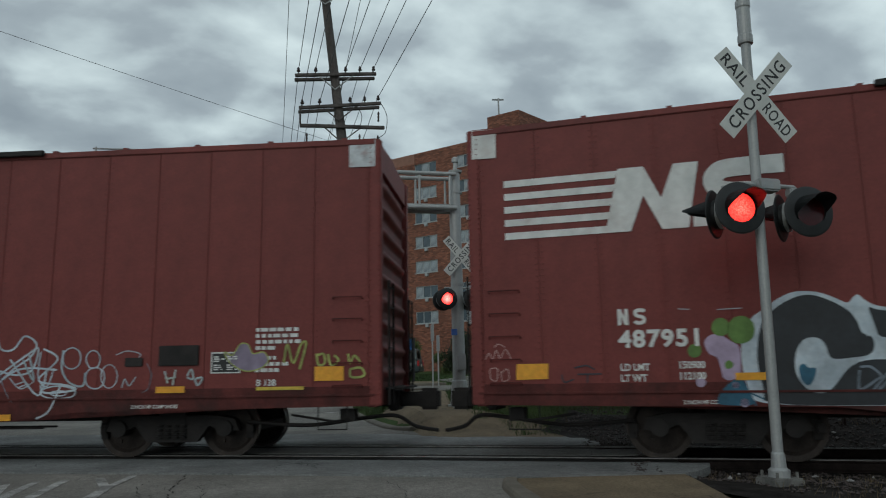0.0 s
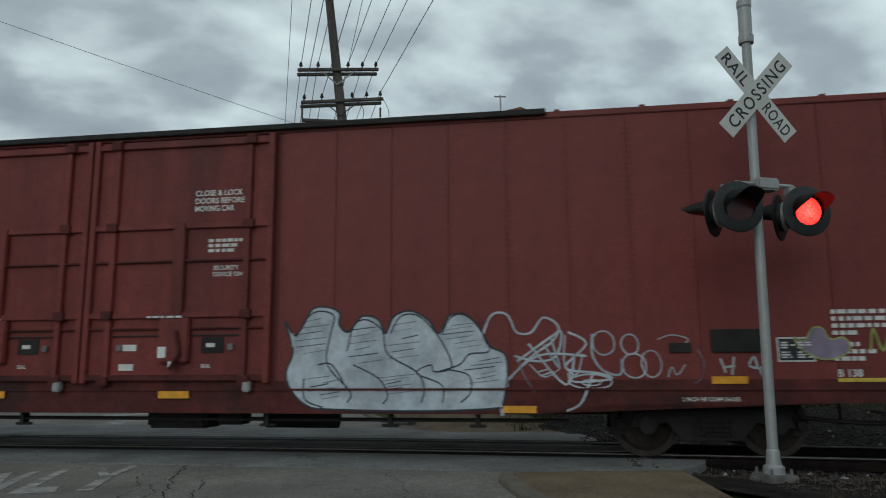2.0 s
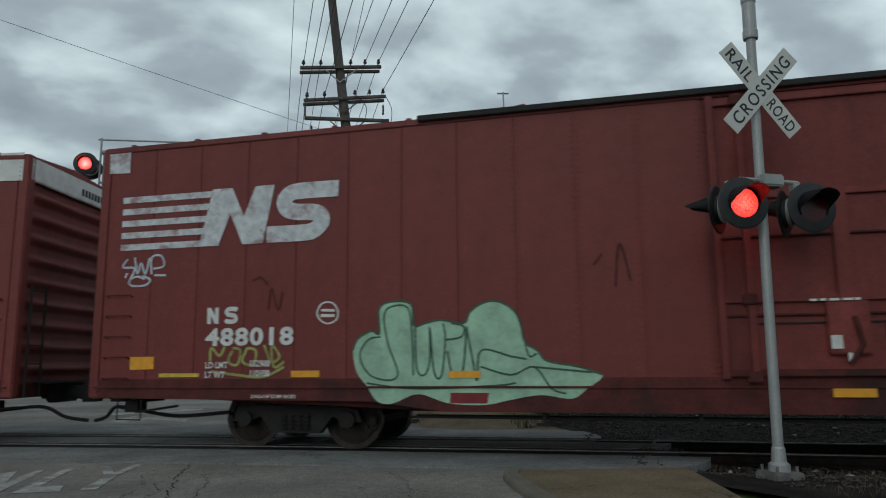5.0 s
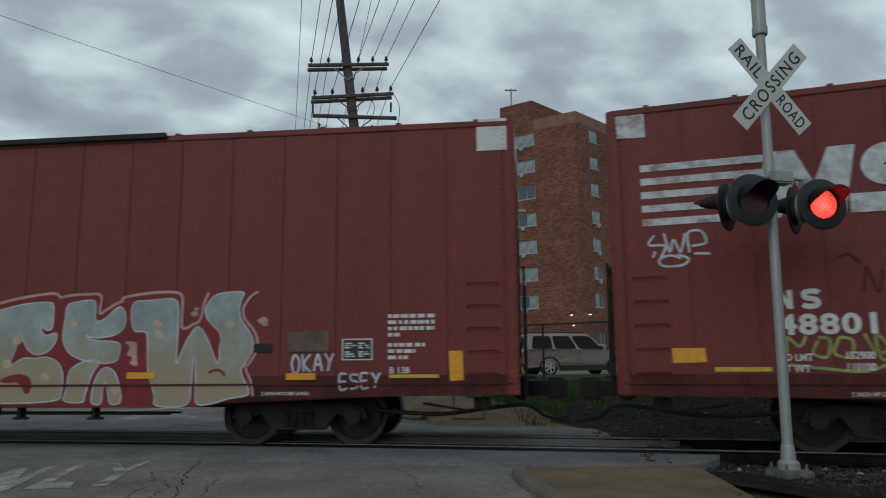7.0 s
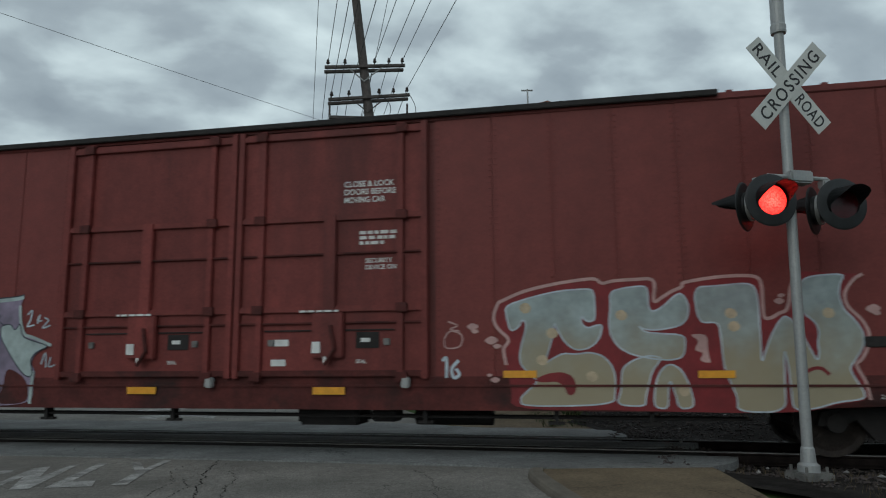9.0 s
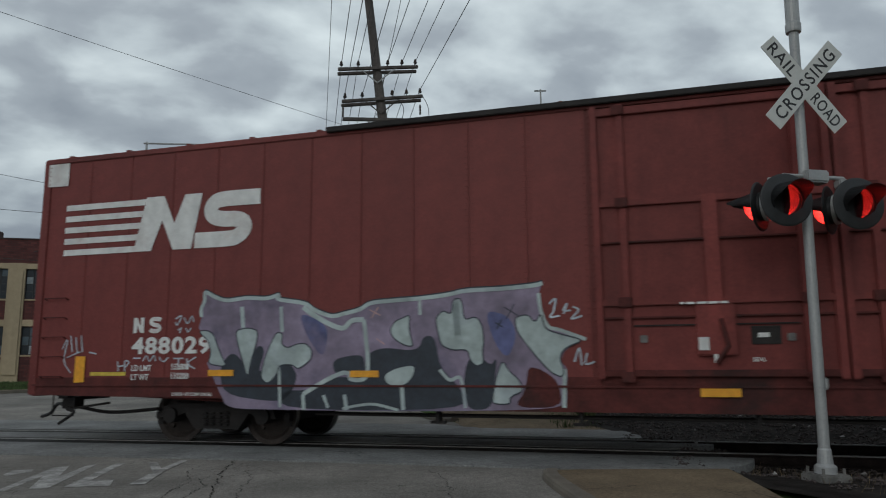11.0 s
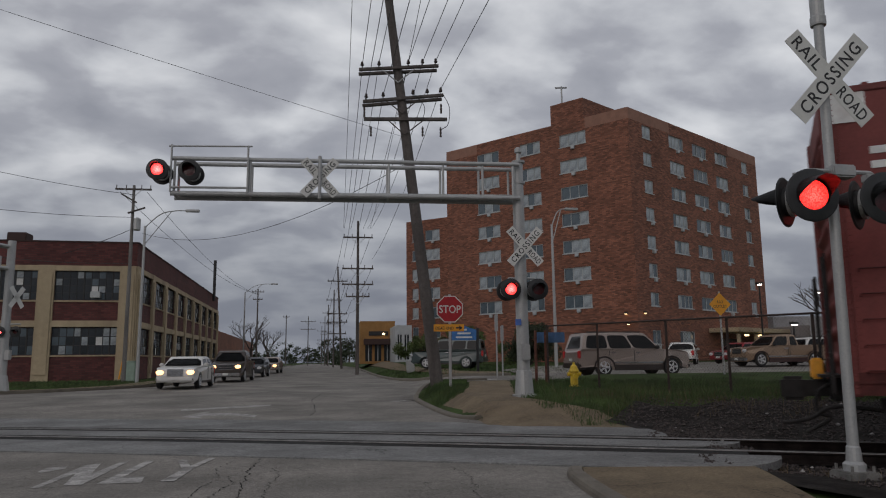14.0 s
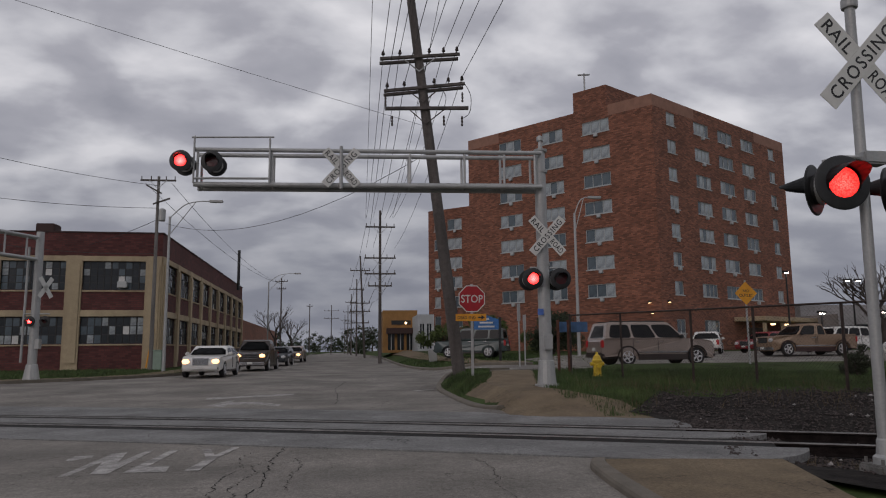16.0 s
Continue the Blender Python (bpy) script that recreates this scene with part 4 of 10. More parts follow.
def railway_emblem(car, material, x, z, worn):
    """Five stripes running into two slanted block shapes."""
    h, lean = 0.93, 0.18
    for k in range(5):
        z0 = z + k * (h / 4.55)
        fill(car, "emblem_stripe", [(x, z0), (x + 1.5 + lean * k / 4, z0), (x + 1.52 + lean * (k + 0.5) / 4, z0 + 0.105), (x, z0 + 0.105)], material, 1, False)
    def slab(pts):
        fill(car, "emblem_block", [(x + 1.5 + u + lean * v / h, z + v) for u, v in pts], material, 2, False)
    slab([(0, 0), (0.36, 0), (0.46, 0.52), (0.80, 0), (1.16, 0), (1.16, h + 0.02), (0.82, h + 0.02), (0.72, 0.46), (0.40, h + 0.02), (0.04, h + 0.02)])
    path = [(2.30, 0.815), (1.62, 0.815), (1.44, 0.76), (1.40, 0.64), (1.48, 0.53), (1.66, 0.475), (1.92, 0.46), (2.08, 0.40), (2.12, 0.28), (2.02, 0.17), (1.86, 0.135), (1.20, 0.135)]
    line(car, "emblem_band", [(x + 1.5 + u + lean * v / h, z + v) for u, v in path], 0.265, material, 2)


def car_number(car, x, z, digits, width=1.53, tall=0.25):
    """Two small block shapes for the railway's initials, the number below."""
    k, up = width / 1.53, z + tall + 0.08
    w, h, g = 0.21 * k, tall, 0.33 * k
    st = 0.07 * k
    fill(car, "initial_mark", [(x, up), (x + st, up), (x + st, up + h * 0.52), (x + w - st, up), (x + w, up), (x + w, up + h), (x + w - st, up + h), (x + w - st, up + h * 0.48), (x + st, up + h), (x, up + h)], WHITE_PAINT, 1, False)
    c = x + g
    band = [(0.98, 0.80), (0.80, 0.88), (0.30, 0.88), (0.10, 0.75), (0.24, 0.56), (0.76, 0.46), (0.90, 0.27), (0.70, 0.12), (0.22, 0.12), (0.02, 0.22)]
    line(car, "initial_mark", [(c + w * u, up + h * v) for u, v in band], st, WHITE_PAINT, 1)
    ob = write(car, digits, x, z, tall / 0.70, spacing=1.12, bold=0.035)
    wide = max(v.co.x for v in ob.data.vertices)
    for v in ob.data.vertices:
        v.co.x *= width / wide


WHEELSETS = []
car_a = build_boxcar("oxide-red boxcar with white striped emblem and character graffiti")
car_b = build_boxcar("oxide-red boxcar with worn white emblem and mint graffiti")
car_c = build_boxcar("oxide-red last boxcar with bright white emblem and purple graffiti")
L2 = CAR_L / 2
railway_emblem(car_a, WHITE_PAINT, -12.46, 3.26, False)
railway_emblem(car_b, WORN_WHITE, -12.57, 3.24, True)
railway_emblem(car_c, WHITE_PAINT, -12.46, 3.24, False)
for car, digits in ((car_a, "487951"), (car_b, "488018"), (car_c, "488029")):
    car_number(car, -10.86, 1.60 if car is car_a else 1.50 if car is car_c else 1.63, digits, 1.08 if car is car_a else 1.53, 0.23 if car is car_a else 0.26)
for car, a, b in ((car_a, "150900", "112100"), (car_b, "152900", "110100"), (car_c, "152800", "110200")):
    for words, x, z in (("LD LMT", -10.86, 1.27), ("LT WT", -10.86, 1.12), (a, -10.08, 1.29), (b, -10.08, 1.14)):
        write(car, words, x, z - (0.06 if car is car_c else 0.0), 0.135, sx=0.88, bold=0.03)


part("end_panel", box(L2 + 0.005, L2 + 0.10, -HALF + 0.02, HALF - 0.02, EAVE - 0.46, EAVE - 0.04, 0.02), WHITE_PAINT, car_c, "white painted top of the car end")
bm = bmesh.new()
for k in range(8):
    add_box(bm, L2 + 0.095, L2 + 0.106, 0.15 + k * 0.12, 0.23 + k * 0.12, EAVE - 0.36, EAVE - 0.22)
part("number_bars", bm, SIGN_BLACK, car_c)
# tail hose and marker lamp of the last car
bm = bmesh.new()
add_path(bm, [Vector((-L2 - a, -0.35, b)) for a, b in smooth_loop([(0.1, 0.95), (0.35, 0.8), (0.38, 0.5), (0.2, 0.42), (0.55, 0.2)], False)], 0.03, 7)
part("tail_hose", bm, FRAME_BLACK, car_c, "loose air hose hanging at the tail")
part("tail_marker", box(-L2 - 0.42, -L2 - 0.24, -0.2, 0.05, 0.98, 1.3, 0.03), YELLOW_REFL, car_c, "end-of-train marker")


# ---- what moves ----
PITCH = 27.8                                  # from car to car


def train_at(t):
    """How far the middle of the second boxcar has come along the track."""
    return -10.65 + 4.2413 * t + 0.00204 * t * t


def car_pose(s):
    """Both trucks stand on the bent track, the car lies straight between them."""
    a, b = track(s - TRUCK_X), track(s + TRUCK_X)
    q = (a + b) / 2
    return pose(q.x, q.y, 0.03, 0, 0, math.degrees(math.atan2(b.y - a.y, b.x - a.x)))


LAMPS = []                                    # (disc, lit in the first phase)


def motions():
    for car, behind in ((car_a, -PITCH), (car_b, 0), (car_c, PITCH)):
        walk(car, [(k * 0.5, car_pose(train_at(k * 0.5) - behind)) for k in range(33)])
    for ws, ax in WHEELSETS:
        rows = []
        for k in range(0, 108):
            t = min(16.0, k * 0.15)
            rows.append((t, pose(ax, 0, 0.457, 0, math.degrees((train_at(t) + 10.65) / 0.457), 0)))
        walk(ws, rows)
    for disc, first, spot in LAMPS:
        rows, lit = [(0.0, first)], first
        for k in range(0, 27):
            t = 0.05 + 0.6083 * k
            now = first if k % 2 == 0 else not first
            if t > 15.95:
                break
            if k:
                rows += [(t - d, lit) for d in (0.05, 0.035, 0.02)] + [(t, None)] + [(t + d, now) for d in (0.02, 0.035, 0.05)]
            lit = now
        rows.append((16.0, lit))
        turn = {True: 0, None: 88, False: 176}
        walk(disc, [(t, spot @ pose(0, 0, 0, 0, 0, turn[v])) for t, v in rows])


# ---- crossing signals ----
def lamp_head(post, at, first, back=False, r=0.27, lens_r=0.155, visor=0.26, yaw=0.0, glow=LAMP_RED_FAR):
    """One flashing lamp that faces -y (or +y): black disc, housing, hood, turning lamp disc."""
    at = Vector(at)
    turn = pose(0, 0, 0, 0, 0, (180 if back else 0) + yaw)
    base = Matrix.Translation(at) @ turn
    head = part("lamp_head", add_lathe(bmesh.new(), [(0.02, -0.20), (0.09, -0.19), (0.13, -0.16), (0.165, -0.05), (0.165, 0.0), (r - 0.02, 0.0), (r, 0.012), (r, 0.02), (r - 0.02, 0.026), (lens_r + 0.012, 0.04), (lens_r - 0.006, 0.042), (lens_r - 0.006, 0.036), (lens_r + 0.004, 0.03), (lens_r + 0.004, -0.03), (0.02, -0.04)], 36, pose(0, 0, 0, 90)), SIGNAL_BLACK, post, smooth=False)
    head.matrix_basis = base
    bm = add_lathe(bmesh.new(), [(0.168, -0.045), (0.185, -0.045), (0.185, -0.085), (0.168, -0.085)], 30, pose(0, 0, 0, 90))
    part("clamp_ring", bm, GALV, head, "bright metal ring round the housing")
    bm = bmesh.new()
    n = 18
    rings = []
    for d in range(5):
        ring = []
        for k in range(n + 1):
            a = radians(-28 + k * 236 / n)
            u = d / 4
            rr = lens_r + 0.02 - (0.06 if back else 0.02) * u
            depth = -0.03 - u * visor * (0.10 + 0.90 * smoothstep(math.sin(a), -0.15, 0.75))
            ring.append(bm.verts.new((rr * math.cos(a), depth, rr * math.sin(a) - 0.02 * u)))
        rings.append(ring)
    for A, B in zip(rings, rings[1:]):
        for k in range(n):
            bm.faces.new((A[k], A[k + 1], B[k + 1], B[k]))
    bmesh.ops.solidify(bm, geom=bm.faces[:], thickness=0.004)
    part("hood", bm, SIGNAL_BLACK, head, "black tunnel hood")
    # one lamp disc: glowing face, dark back; it swings round in the housing as the lamp flashes
    bm = bmesh.new()
    for y, s in ((-0.006, 1), (0.006, -1)):
        ctr = bm.verts.new((0, y - 0.012 * s, 0))
        ring = [bm.verts.new((lens_r * math.cos(k * math.pi / 12), y, lens_r * math.sin(k * math.pi / 12))) for k in range(24)]
        for k in range(24):
            f = (ctr, ring[k], ring[(k + 1) % 24])
            fc = bm.faces.new(f if s > 0 else f[::-1])
            fc.material_index = 0 if s > 0 else 1
    disc = part("lamp_disc", bm, None, head, "red lamp that flashes in turn with its twin")
    disc.data.materials.append(glow)
    disc.data.materials.append(LENS_DARK)
    spot = Matrix.Translation((0, -0.028, 0))
    disc.matrix_basis = spot
    LAMPS.append((disc, first, spot))
    return head


def crossbuck(post, at, length=1.22, width=0.229, yaw=0.0, mirrored=False):
    at = Vector(at)
    base = Matrix.Translation(at) @ pose(0, 0, 0, 0, 0, yaw)
    for k, (tilt, lift) in enumerate(((-48, 0.0), (48, -0.014))):
        bm = box(-length / 2, length / 2, lift - 0.004, lift + 0.004, -width / 2, width / 2, 0.003)
        blade = part("blade", bm, SIGN_WHITE, post, "white sign blade with black letters")
        blade.matrix_basis = base @ pose(0, 0, 0, 0, -tilt if k == 0 else -tilt, 0)
        words = (("RAIL", -length * 0.462), ("ROAD", length * 0.125)) if k == 0 else (("CROSSING", -length * 0.43),)
        for body, x in words:
            me = lettering(body, width * 0.90, spacing=1.12 if k == 0 else 1.22, sx=0.78 if k == 0 else 0.85)
            w = max(v.co.x for v in me.vertices)
            want = length * 0.335 if k == 0 else length * 0.86
            for v in me.vertices:
                v.co.x *= want / w
            ob = part("letters", me, SIGN_BLACK, blade)
            ob.matrix_basis = pose(x if k == 0 else -length * 0.43, lift - 0.006, -width * 0.315, 90, 0, 0)
    return post


def near_signal():
    post = thing("crossing_signal", "galvanised crossing mast with white crossbuck and twin red flashers", "crossing signal", "crossing signals", pose(5.77, 7.52, 0, 0, 0.8, 0))
    part("pole", tube((0, 0, 0.25), (0, 0, 5.40), 0.062, 0.058, 20), GALV, post, smooth=False)
    part("pole_top", add_lathe(bmesh.new(), [(0.06, 5.34), (0.088, 5.345), (0.092, 5.37), (0.092, 5.45), (0.082, 5.47), (0.082, 5.82), (0.09, 5.84), (0.09, 5.92), (0.075, 5.95), (0.07, 6.3), (0.02, 6.34)], 18), GALV, post, "bell housing on the mast")
    part("base_casting", add_lathe(bmesh.new(), [(0.12, 0.08), (0.12, 0.16), (0.085, 0.19), (0.075, 0.34), (0.064, 0.36)], 16), GALV, post)
    part("foundation", box(-0.19, 0.19, -0.19, 0.19, -0.25, 0.085, 0.02), FOOTING, post, "weathered concrete foot")
    for x in (-0.13, 0.13):
        for y in (-0.13, 0.13):
            part("anchor_bolt", tube((x, y, 0.08), (x, y, 0.15), 0.018, n=6), FOOTING, post)
    crossbuck(post, (0.02, -0.09, 4.64), 1.38, 0.25)
    bm = bmesh.new()
    add_path(bm, [(-0.39, -0.05, 3.44), (-0.32, -0.05, 3.50), (0.48, -0.05, 3.50), (0.55, -0.05, 3.44), (0.55, -0.05, 3.32)], 0.026, 8)
    for x in (-0.39, -0.28, 0.44, 0.55):
        add_box(bm, x - 0.05, x + 0.05, -0.11, 0.01, 3.38, 3.48, None, 0.015)
    add_tube(bm, (-0.39, -0.05, 3.44), (-0.39, -0.05, 3.32), 0.026, n=8)
    part("crossarm", bm, GALV, post, "steel crossarm for the lamps")
    part("junction_box", box(-0.06, 0.24, -0.14, 0.06, 3.42, 3.57, 0.02), GALV, post)
    for sx, first in ((-1, True), (1, False)):
        lamp_head(post, (sx * 0.47 + 0.04, -0.22, 3.155), first, False, 0.31, 0.18, 0.34, -7, LAMP_RED)
        lamp_head(post, (sx * 0.47 - 0.02, 0.15, 3.155), not first, True, 0.30, 0.17, 0.36, 36, LAMP_RED)
        part("lamp_bracket", tube((sx * 0.47, -0.05, 3.155), (sx * 0.47 - 0.02, -0.05, 3.46), 0.035, n=10), GALV, post)
    return post


def gantry():
    m = thing("cantilever_signal", "galvanised cantilever crossing signal over the road with red flashers", "crossing signal", "crossing signals", pose(4.86, 18.15, 0))
    g = 0.45
    part("mast", tube((0, 0, g + 0.3), (-0.03, 0, 6.55), 0.165, 0.145, 24), GALV, m)
    part("mast_base", add_lathe(bmesh.new(), [(0.31, g - 0.1), (0.31, g + 0.04), (0.245, g + 0.05), (0.20, g + 0.62), (0.17, g + 0.64)], 14), GALV, m, "flared base plate")
    part("mast_cap", add_lathe(bmesh.new(), [(0.17, 6.52), (0.18, 6.58), (0.06, 6.62), (0.05, 6.8), (0.09, 6.82), (0.09, 6.93), (0.03, 6.97)], 14), GALV, m)
    for z in (5.95, 3.5, 1.9):
        part("band", add_lathe(bmesh.new(), [(0.164, z), (0.168, z + 0.06)], 20), GALV, m)
    part("control_box", box(-0.11, 0.11, -0.30, -0.16, 1.35, 1.75, 0.02), GALV, m)
    part("phone_notice", box(-0.24, -0.09, -0.22, -0.20, 2.22, 2.38), mat("blue_notice", (0.06, 0.13, 0.38), 0.5), m, "small blue notice plate")
    E, slope = -8.88, 0.55 / 8.88
    def at(x, z, y=0.0):
        return (x, y - x * slope, z)
    for y in (-0.26, 0.26):
        part("boom_tube", tube(at(-0.05, 6.42, y), at(E, 6.46, y), 0.055, n=12), GALV, m)
        part("boom_tube", tube(at(-0.05, 5.52, y), at(E, 5.56, y), 0.062, n=12), GALV, m)
        for x in (-0.22, -1.02, -2.05, -3.45, -5.20, -6.95, -8.8):
            part("boom_post", tube(at(x, 5.55, y), at(x, 6.42, y), 0.033, n=8), GALV, m)
    for x in (-1.02, -2.05, -3.45, -5.2, -6.95, -8.8):
        part("boom_tie", tube(at(x, 5.54, -0.26), at(x, 5.54, 0.26), 0.03, n=8), GALV, m)
    bm = bmesh.new()
    for i in range(22):
        add_box(bm, -0.19, 0.19, -0.22, 0.22, 5.60, 5.62, Matrix.Translation((-0.4 - i * 0.39, (0.4 + i * 0.39) * slope, 0)))
    part("walkway", bm, GALV, m, "grated walkway along the boom")
    bm = bmesh.new()
    for x in (-8.88, -7.0):
        add_tube(bm, at(x, 5.58, -0.32), at(x, 6.80, -0.32), 0.026, n=8)
    add_tube(bm, at(-8.95, 6.76, -0.32), at(-6.9, 6.78, -0.32), 0.022, n=8)
    add_tube(bm, at(-8.88, 5.70, -0.32), at(-7.0, 5.70, -0.32), 0.03, n=8)
    part("guard_rail", bm, GALV, m)
    crossbuck(m, (-5.2, 5.2 * slope - 0.36, 5.98))
    part("sign_post", tube(at(-5.2, 5.42, -0.42), at(-5.2, 6.52, -0.42), 0.045, n=10), GALV, m)
    crossbuck(m, (0.06, -0.24, 4.25))
    part("lamp_arm", tube((-0.36, -0.02, 3.44), (0.36, -0.02, 3.44), 0.03, n=8), GALV, m)
    for x, first in ((-0.36, True), (0.36, False)):
        lamp_head(m, (x, -0.28, 3.14), first)
        lamp_head(m, (x, 0.16, 3.14), not first, True)
    for x, first in ((-9.18, True), (-8.42, False)):
        lamp_head(m, (x, 8.9 * slope - 0.42, 6.12), first)
        lamp_head(m, (x + 0.02, 8.9 * slope + 0.05, 6.12), not first, True)
    return m


def far_gantry():
    m = thing("cantilever_signal", "grey cantilever crossing signal facing the other way", "crossing signal", "crossing signals", pose(-14.5, 35.3, 0.1))
    part("mast", tube((0, 0, 0.3), (0, 0, 6.9), 0.20, 0.17, 20), GALV, m)
    part("mast_base", add_lathe(bmesh.new(), [(0.36, 0.05), (0.36, 0.1), (0.24, 0.8), (0.2, 0.82)], 14), GALV, m)
    part("control_box", box(0.12, 0.32, -0.2, 0.1, 1.5, 1.95, 0.02), GALV, m)
    part("cable_pipe", tube((-0.5, 0, 0.9), (-0.45, 0, 6.2), 0.06, n=8), GALV, m)
    for z in (5.6, 6.6):
        for y in (-0.3, 0.3):
            part("boom_tube", tube((0, y, z), (-3.4, y - 7.0, z + 0.1), 0.075, n=10), GALV, m)
    for k in range(7):
        u = (k + 0.5) / 7
        part("boom_post", tube((-3.4 * u, -7 * u - 0.3, 5.6), (-3.4 * u, -7 * u - 0.3, 6.65), 0.045, n=8), GALV, m)
    part("blade", box(-0.55, 0.55, -0.26, -0.25, -0.11, 0.11, 0.003, pose(0.25, -0.1, 4.3, 0, 55, 60)), SIGN_WHITE, m, "edge-on white sign blade")
    part("blade", box(-0.55, 0.55, -0.26, -0.25, -0.11, 0.11, 0.003, pose(0.25, -0.1, 4.3, 0, -55, 60)), SIGN_WHITE, m)
    part("lamp_arm", tube((-0.45, -0.05, 3.1), (0.65, -0.05, 3.1), 0.03, n=8), GALV, m)
    for x in (-0.1, 0.55):
        lamp_head(m, (x, -0.3, 2.75), x < 0, False, 0.24, 0.10)
    return m


near_signal()
gantry()
far_gantry()


# ---- poles and wires ----
def sag(a, b, drop, n=14):
    a, b = Vector(a), Vector(b)
    return [a.lerp(b, k / n) - Vector((0, 0, drop * 4 * (k / n) * (1 - k / n))) for k in range(n + 1)]


def cable(pts, r=0.012, label="thin black overhead wire"):
    tagged(part("overhead_wire", add_path(bmesh.new(), pts, r, 5), WIRE), label, "wire", "overhead wires")


def arm_insulator(pole, at):
    bm = add_lathe(bmesh.new(), [(0.012, 0), (0.012, 0.10), (0.05, 0.10), (0.055, 0.14), (0.03, 0.16), (0.045, 0.18), (0.02, 0.23)], 10, Matrix.Translation(at))
    part("insulator", bm, PORCELAIN, pole)


def at_pole(x, y, z):
    """A place in the leaning pole's own measure, a quarter smaller than the world."""
    return 1.25 * x, 1.25 * y, 1.34 + 1.25 * (z - 1.34)


def leaning_pole():
    p = thing("utility_pole", "leaning dark wooden utility pole with three crossarms", "utility pole", "utility poles", Matrix.Translation((0, 0, 1.34 * (1 - 1.25))) @ Matrix.Scale(1.25, 4))
    base, top = Vector((2.98, 20.3, 0.3)), Vector((1.42, 20.3, 13.4))
    part("trunk", tube(base, top, 0.185, 0.115, 16), POLE_WOOD, p)
    def arm(z, x0, z0, x1, z1, h, double):
        for y in ((-0.17, 0.17) if double else (-0.16,)):
            a, b = Vector((x0, 20.3 + y, z0)), Vector((x1, 20.3 + y, z1))
            d = b - a
            m = Matrix.Translation(a) @ Matrix.Rotation(-math.atan2(d.z, d.x), 4, "Y")
            part("crossarm", box(0, d.length, -0.05, 0.05, -h, h, 0.008, m), POLE_WOOD, p)
        cx = base.x + (top.x - base.x) * (z - base.z) / (top.z - base.z)
        for u in (0.27, 0.73):
            q = Vector((x0, 20.12, z0)).lerp(Vector((x1, 20.12, z1)), u)
            part("brace", tube(q, (cx, 20.12, z - 0.46), 0.018, n=6), GALV if z > 9.5 else POLE_WOOD, p)
        for u in ((0.04, 0.25, 0.62, 0.80, 0.97) if h < 0.045 else ()):
            q = Vector((x0, 20.2, z0)).lerp(Vector((x1, 20.2, z1)), u)
            arm_insulator(p, q + Vector((0, 0, h)))
    arm(9.88, 0.70, 9.76, 3.04, 10.0, 0.042, True)
    arm(8.95, 0.82, 8.79, 3.18, 9.1, 0.042, True)
    arm(8.30, 0.85, 8.27, 3.28, 8.36, 0.046, False)
    arm(12.5, 0.4, 12.42, 2.75, 12.58, 0.042, True)
    for x, z in ((0.86, 8.62), (3.1, 8.82), (1.05, 8.05), (2.55, 8.1), (3.08, 8.1)):
        bm = bmesh.new()
        for k in range(3):
            add_lathe(bm, [(0.018, -0.1), (0.03, -0.095), (0.034, -0.05), (0.024, -0.02), (0.018, 0.0)], 9, Matrix.Translation((x, 20.1, z - k * 0.1)))
        part("insulator_string", bm, PORCELAIN, p)
    bm = bmesh.new()
    add_path(bm, [Vector((x, 20.05, z)) for x, z in smooth_loop([(3.15, 9.1), (3.34, 8.7), (3.3, 8.2), (3.1, 8.02)], False)], 0.01, 5)
    add_path(bm, [Vector((x, 20.05, z)) for x, z in smooth_loop([(2.3, 9.05), (2.6, 8.7), (2.55, 8.3)], False)], 0.01, 5)
    part("jumper_wire", bm, WIRE, p)
    return p


def line_pole(x, y, height, arms, width=2.44, r=0.15, lean=0.0, label="tall wooden utility pole with crossarms"):
    g = land(x, y)
    p = thing("utility_pole", label, "utility pole", "utility poles", pose(x, y, g))
    part("trunk", tube((0, 0, -0.3), (lean, 0, height), r, r * 0.62, 10), POLE_WOOD, p)
    for z, w in arms:
        part("crossarm", box(-width * w / 2 + lean, width * w / 2 + lean, -0.16, -0.06, z - 0.06, z + 0.06), POLE_WOOD, p)
        for s in (-0.47, 0.47, -0.2, 0.22):
            part("insulator", tube((lean + s * width * w, -0.1, z + 0.05), (lean + s * width * w, -0.1, z + 0.30), 0.035, n=6), PORCELAIN, p)
        for s in (-0.25, 0.25):
            part("brace", tube((lean + s * width * w, -0.17, z), (lean, -0.17, z - 0.6), 0.02, n=5), GALV, p)
    return p


leaning_pole()
line_pole(2.1, 59.5, 12.6, ((11.2, 1), (8.6, 1.05), (7.3, 1.05), (6.3, 0.8)))
line_pole(1.3, 89, 12.4, ((10.6, 1), (6.6, 1.0), (5.6, 1.0), (4.2, 0.9)), lean=-0.6)
line_pole(0.4, 120, 12.6, ((10.9, 1), (7.0, 1.0), (4.4, 1)))
line_pole(-0.6, 152, 12.6, ((10.9, 1), (7.0, 1.0)))
line_pole(-1.6, 190, 12.6, ((10.9, 1), (8.0, 1.0)))
line_pole(-6.0, 195, 13.0, ((11.5, 1.6), (9.5, 1.6)))
line_pole(-3.0, 240, 12.6, ((10.9, 1.2), (8.0, 1.2)))
line_pole(-10.5, 175, 12.0, ((11.5, 0.6),))
line_pole(-11.6, 118, 12.5, ((12.0, 0.8), (10.8, 0.6)))
lp = line_pole(-13.7, 51.8, 13.4, ((13.1, 0.98),), label="grey weathered wooden pole with wires beside the factory")
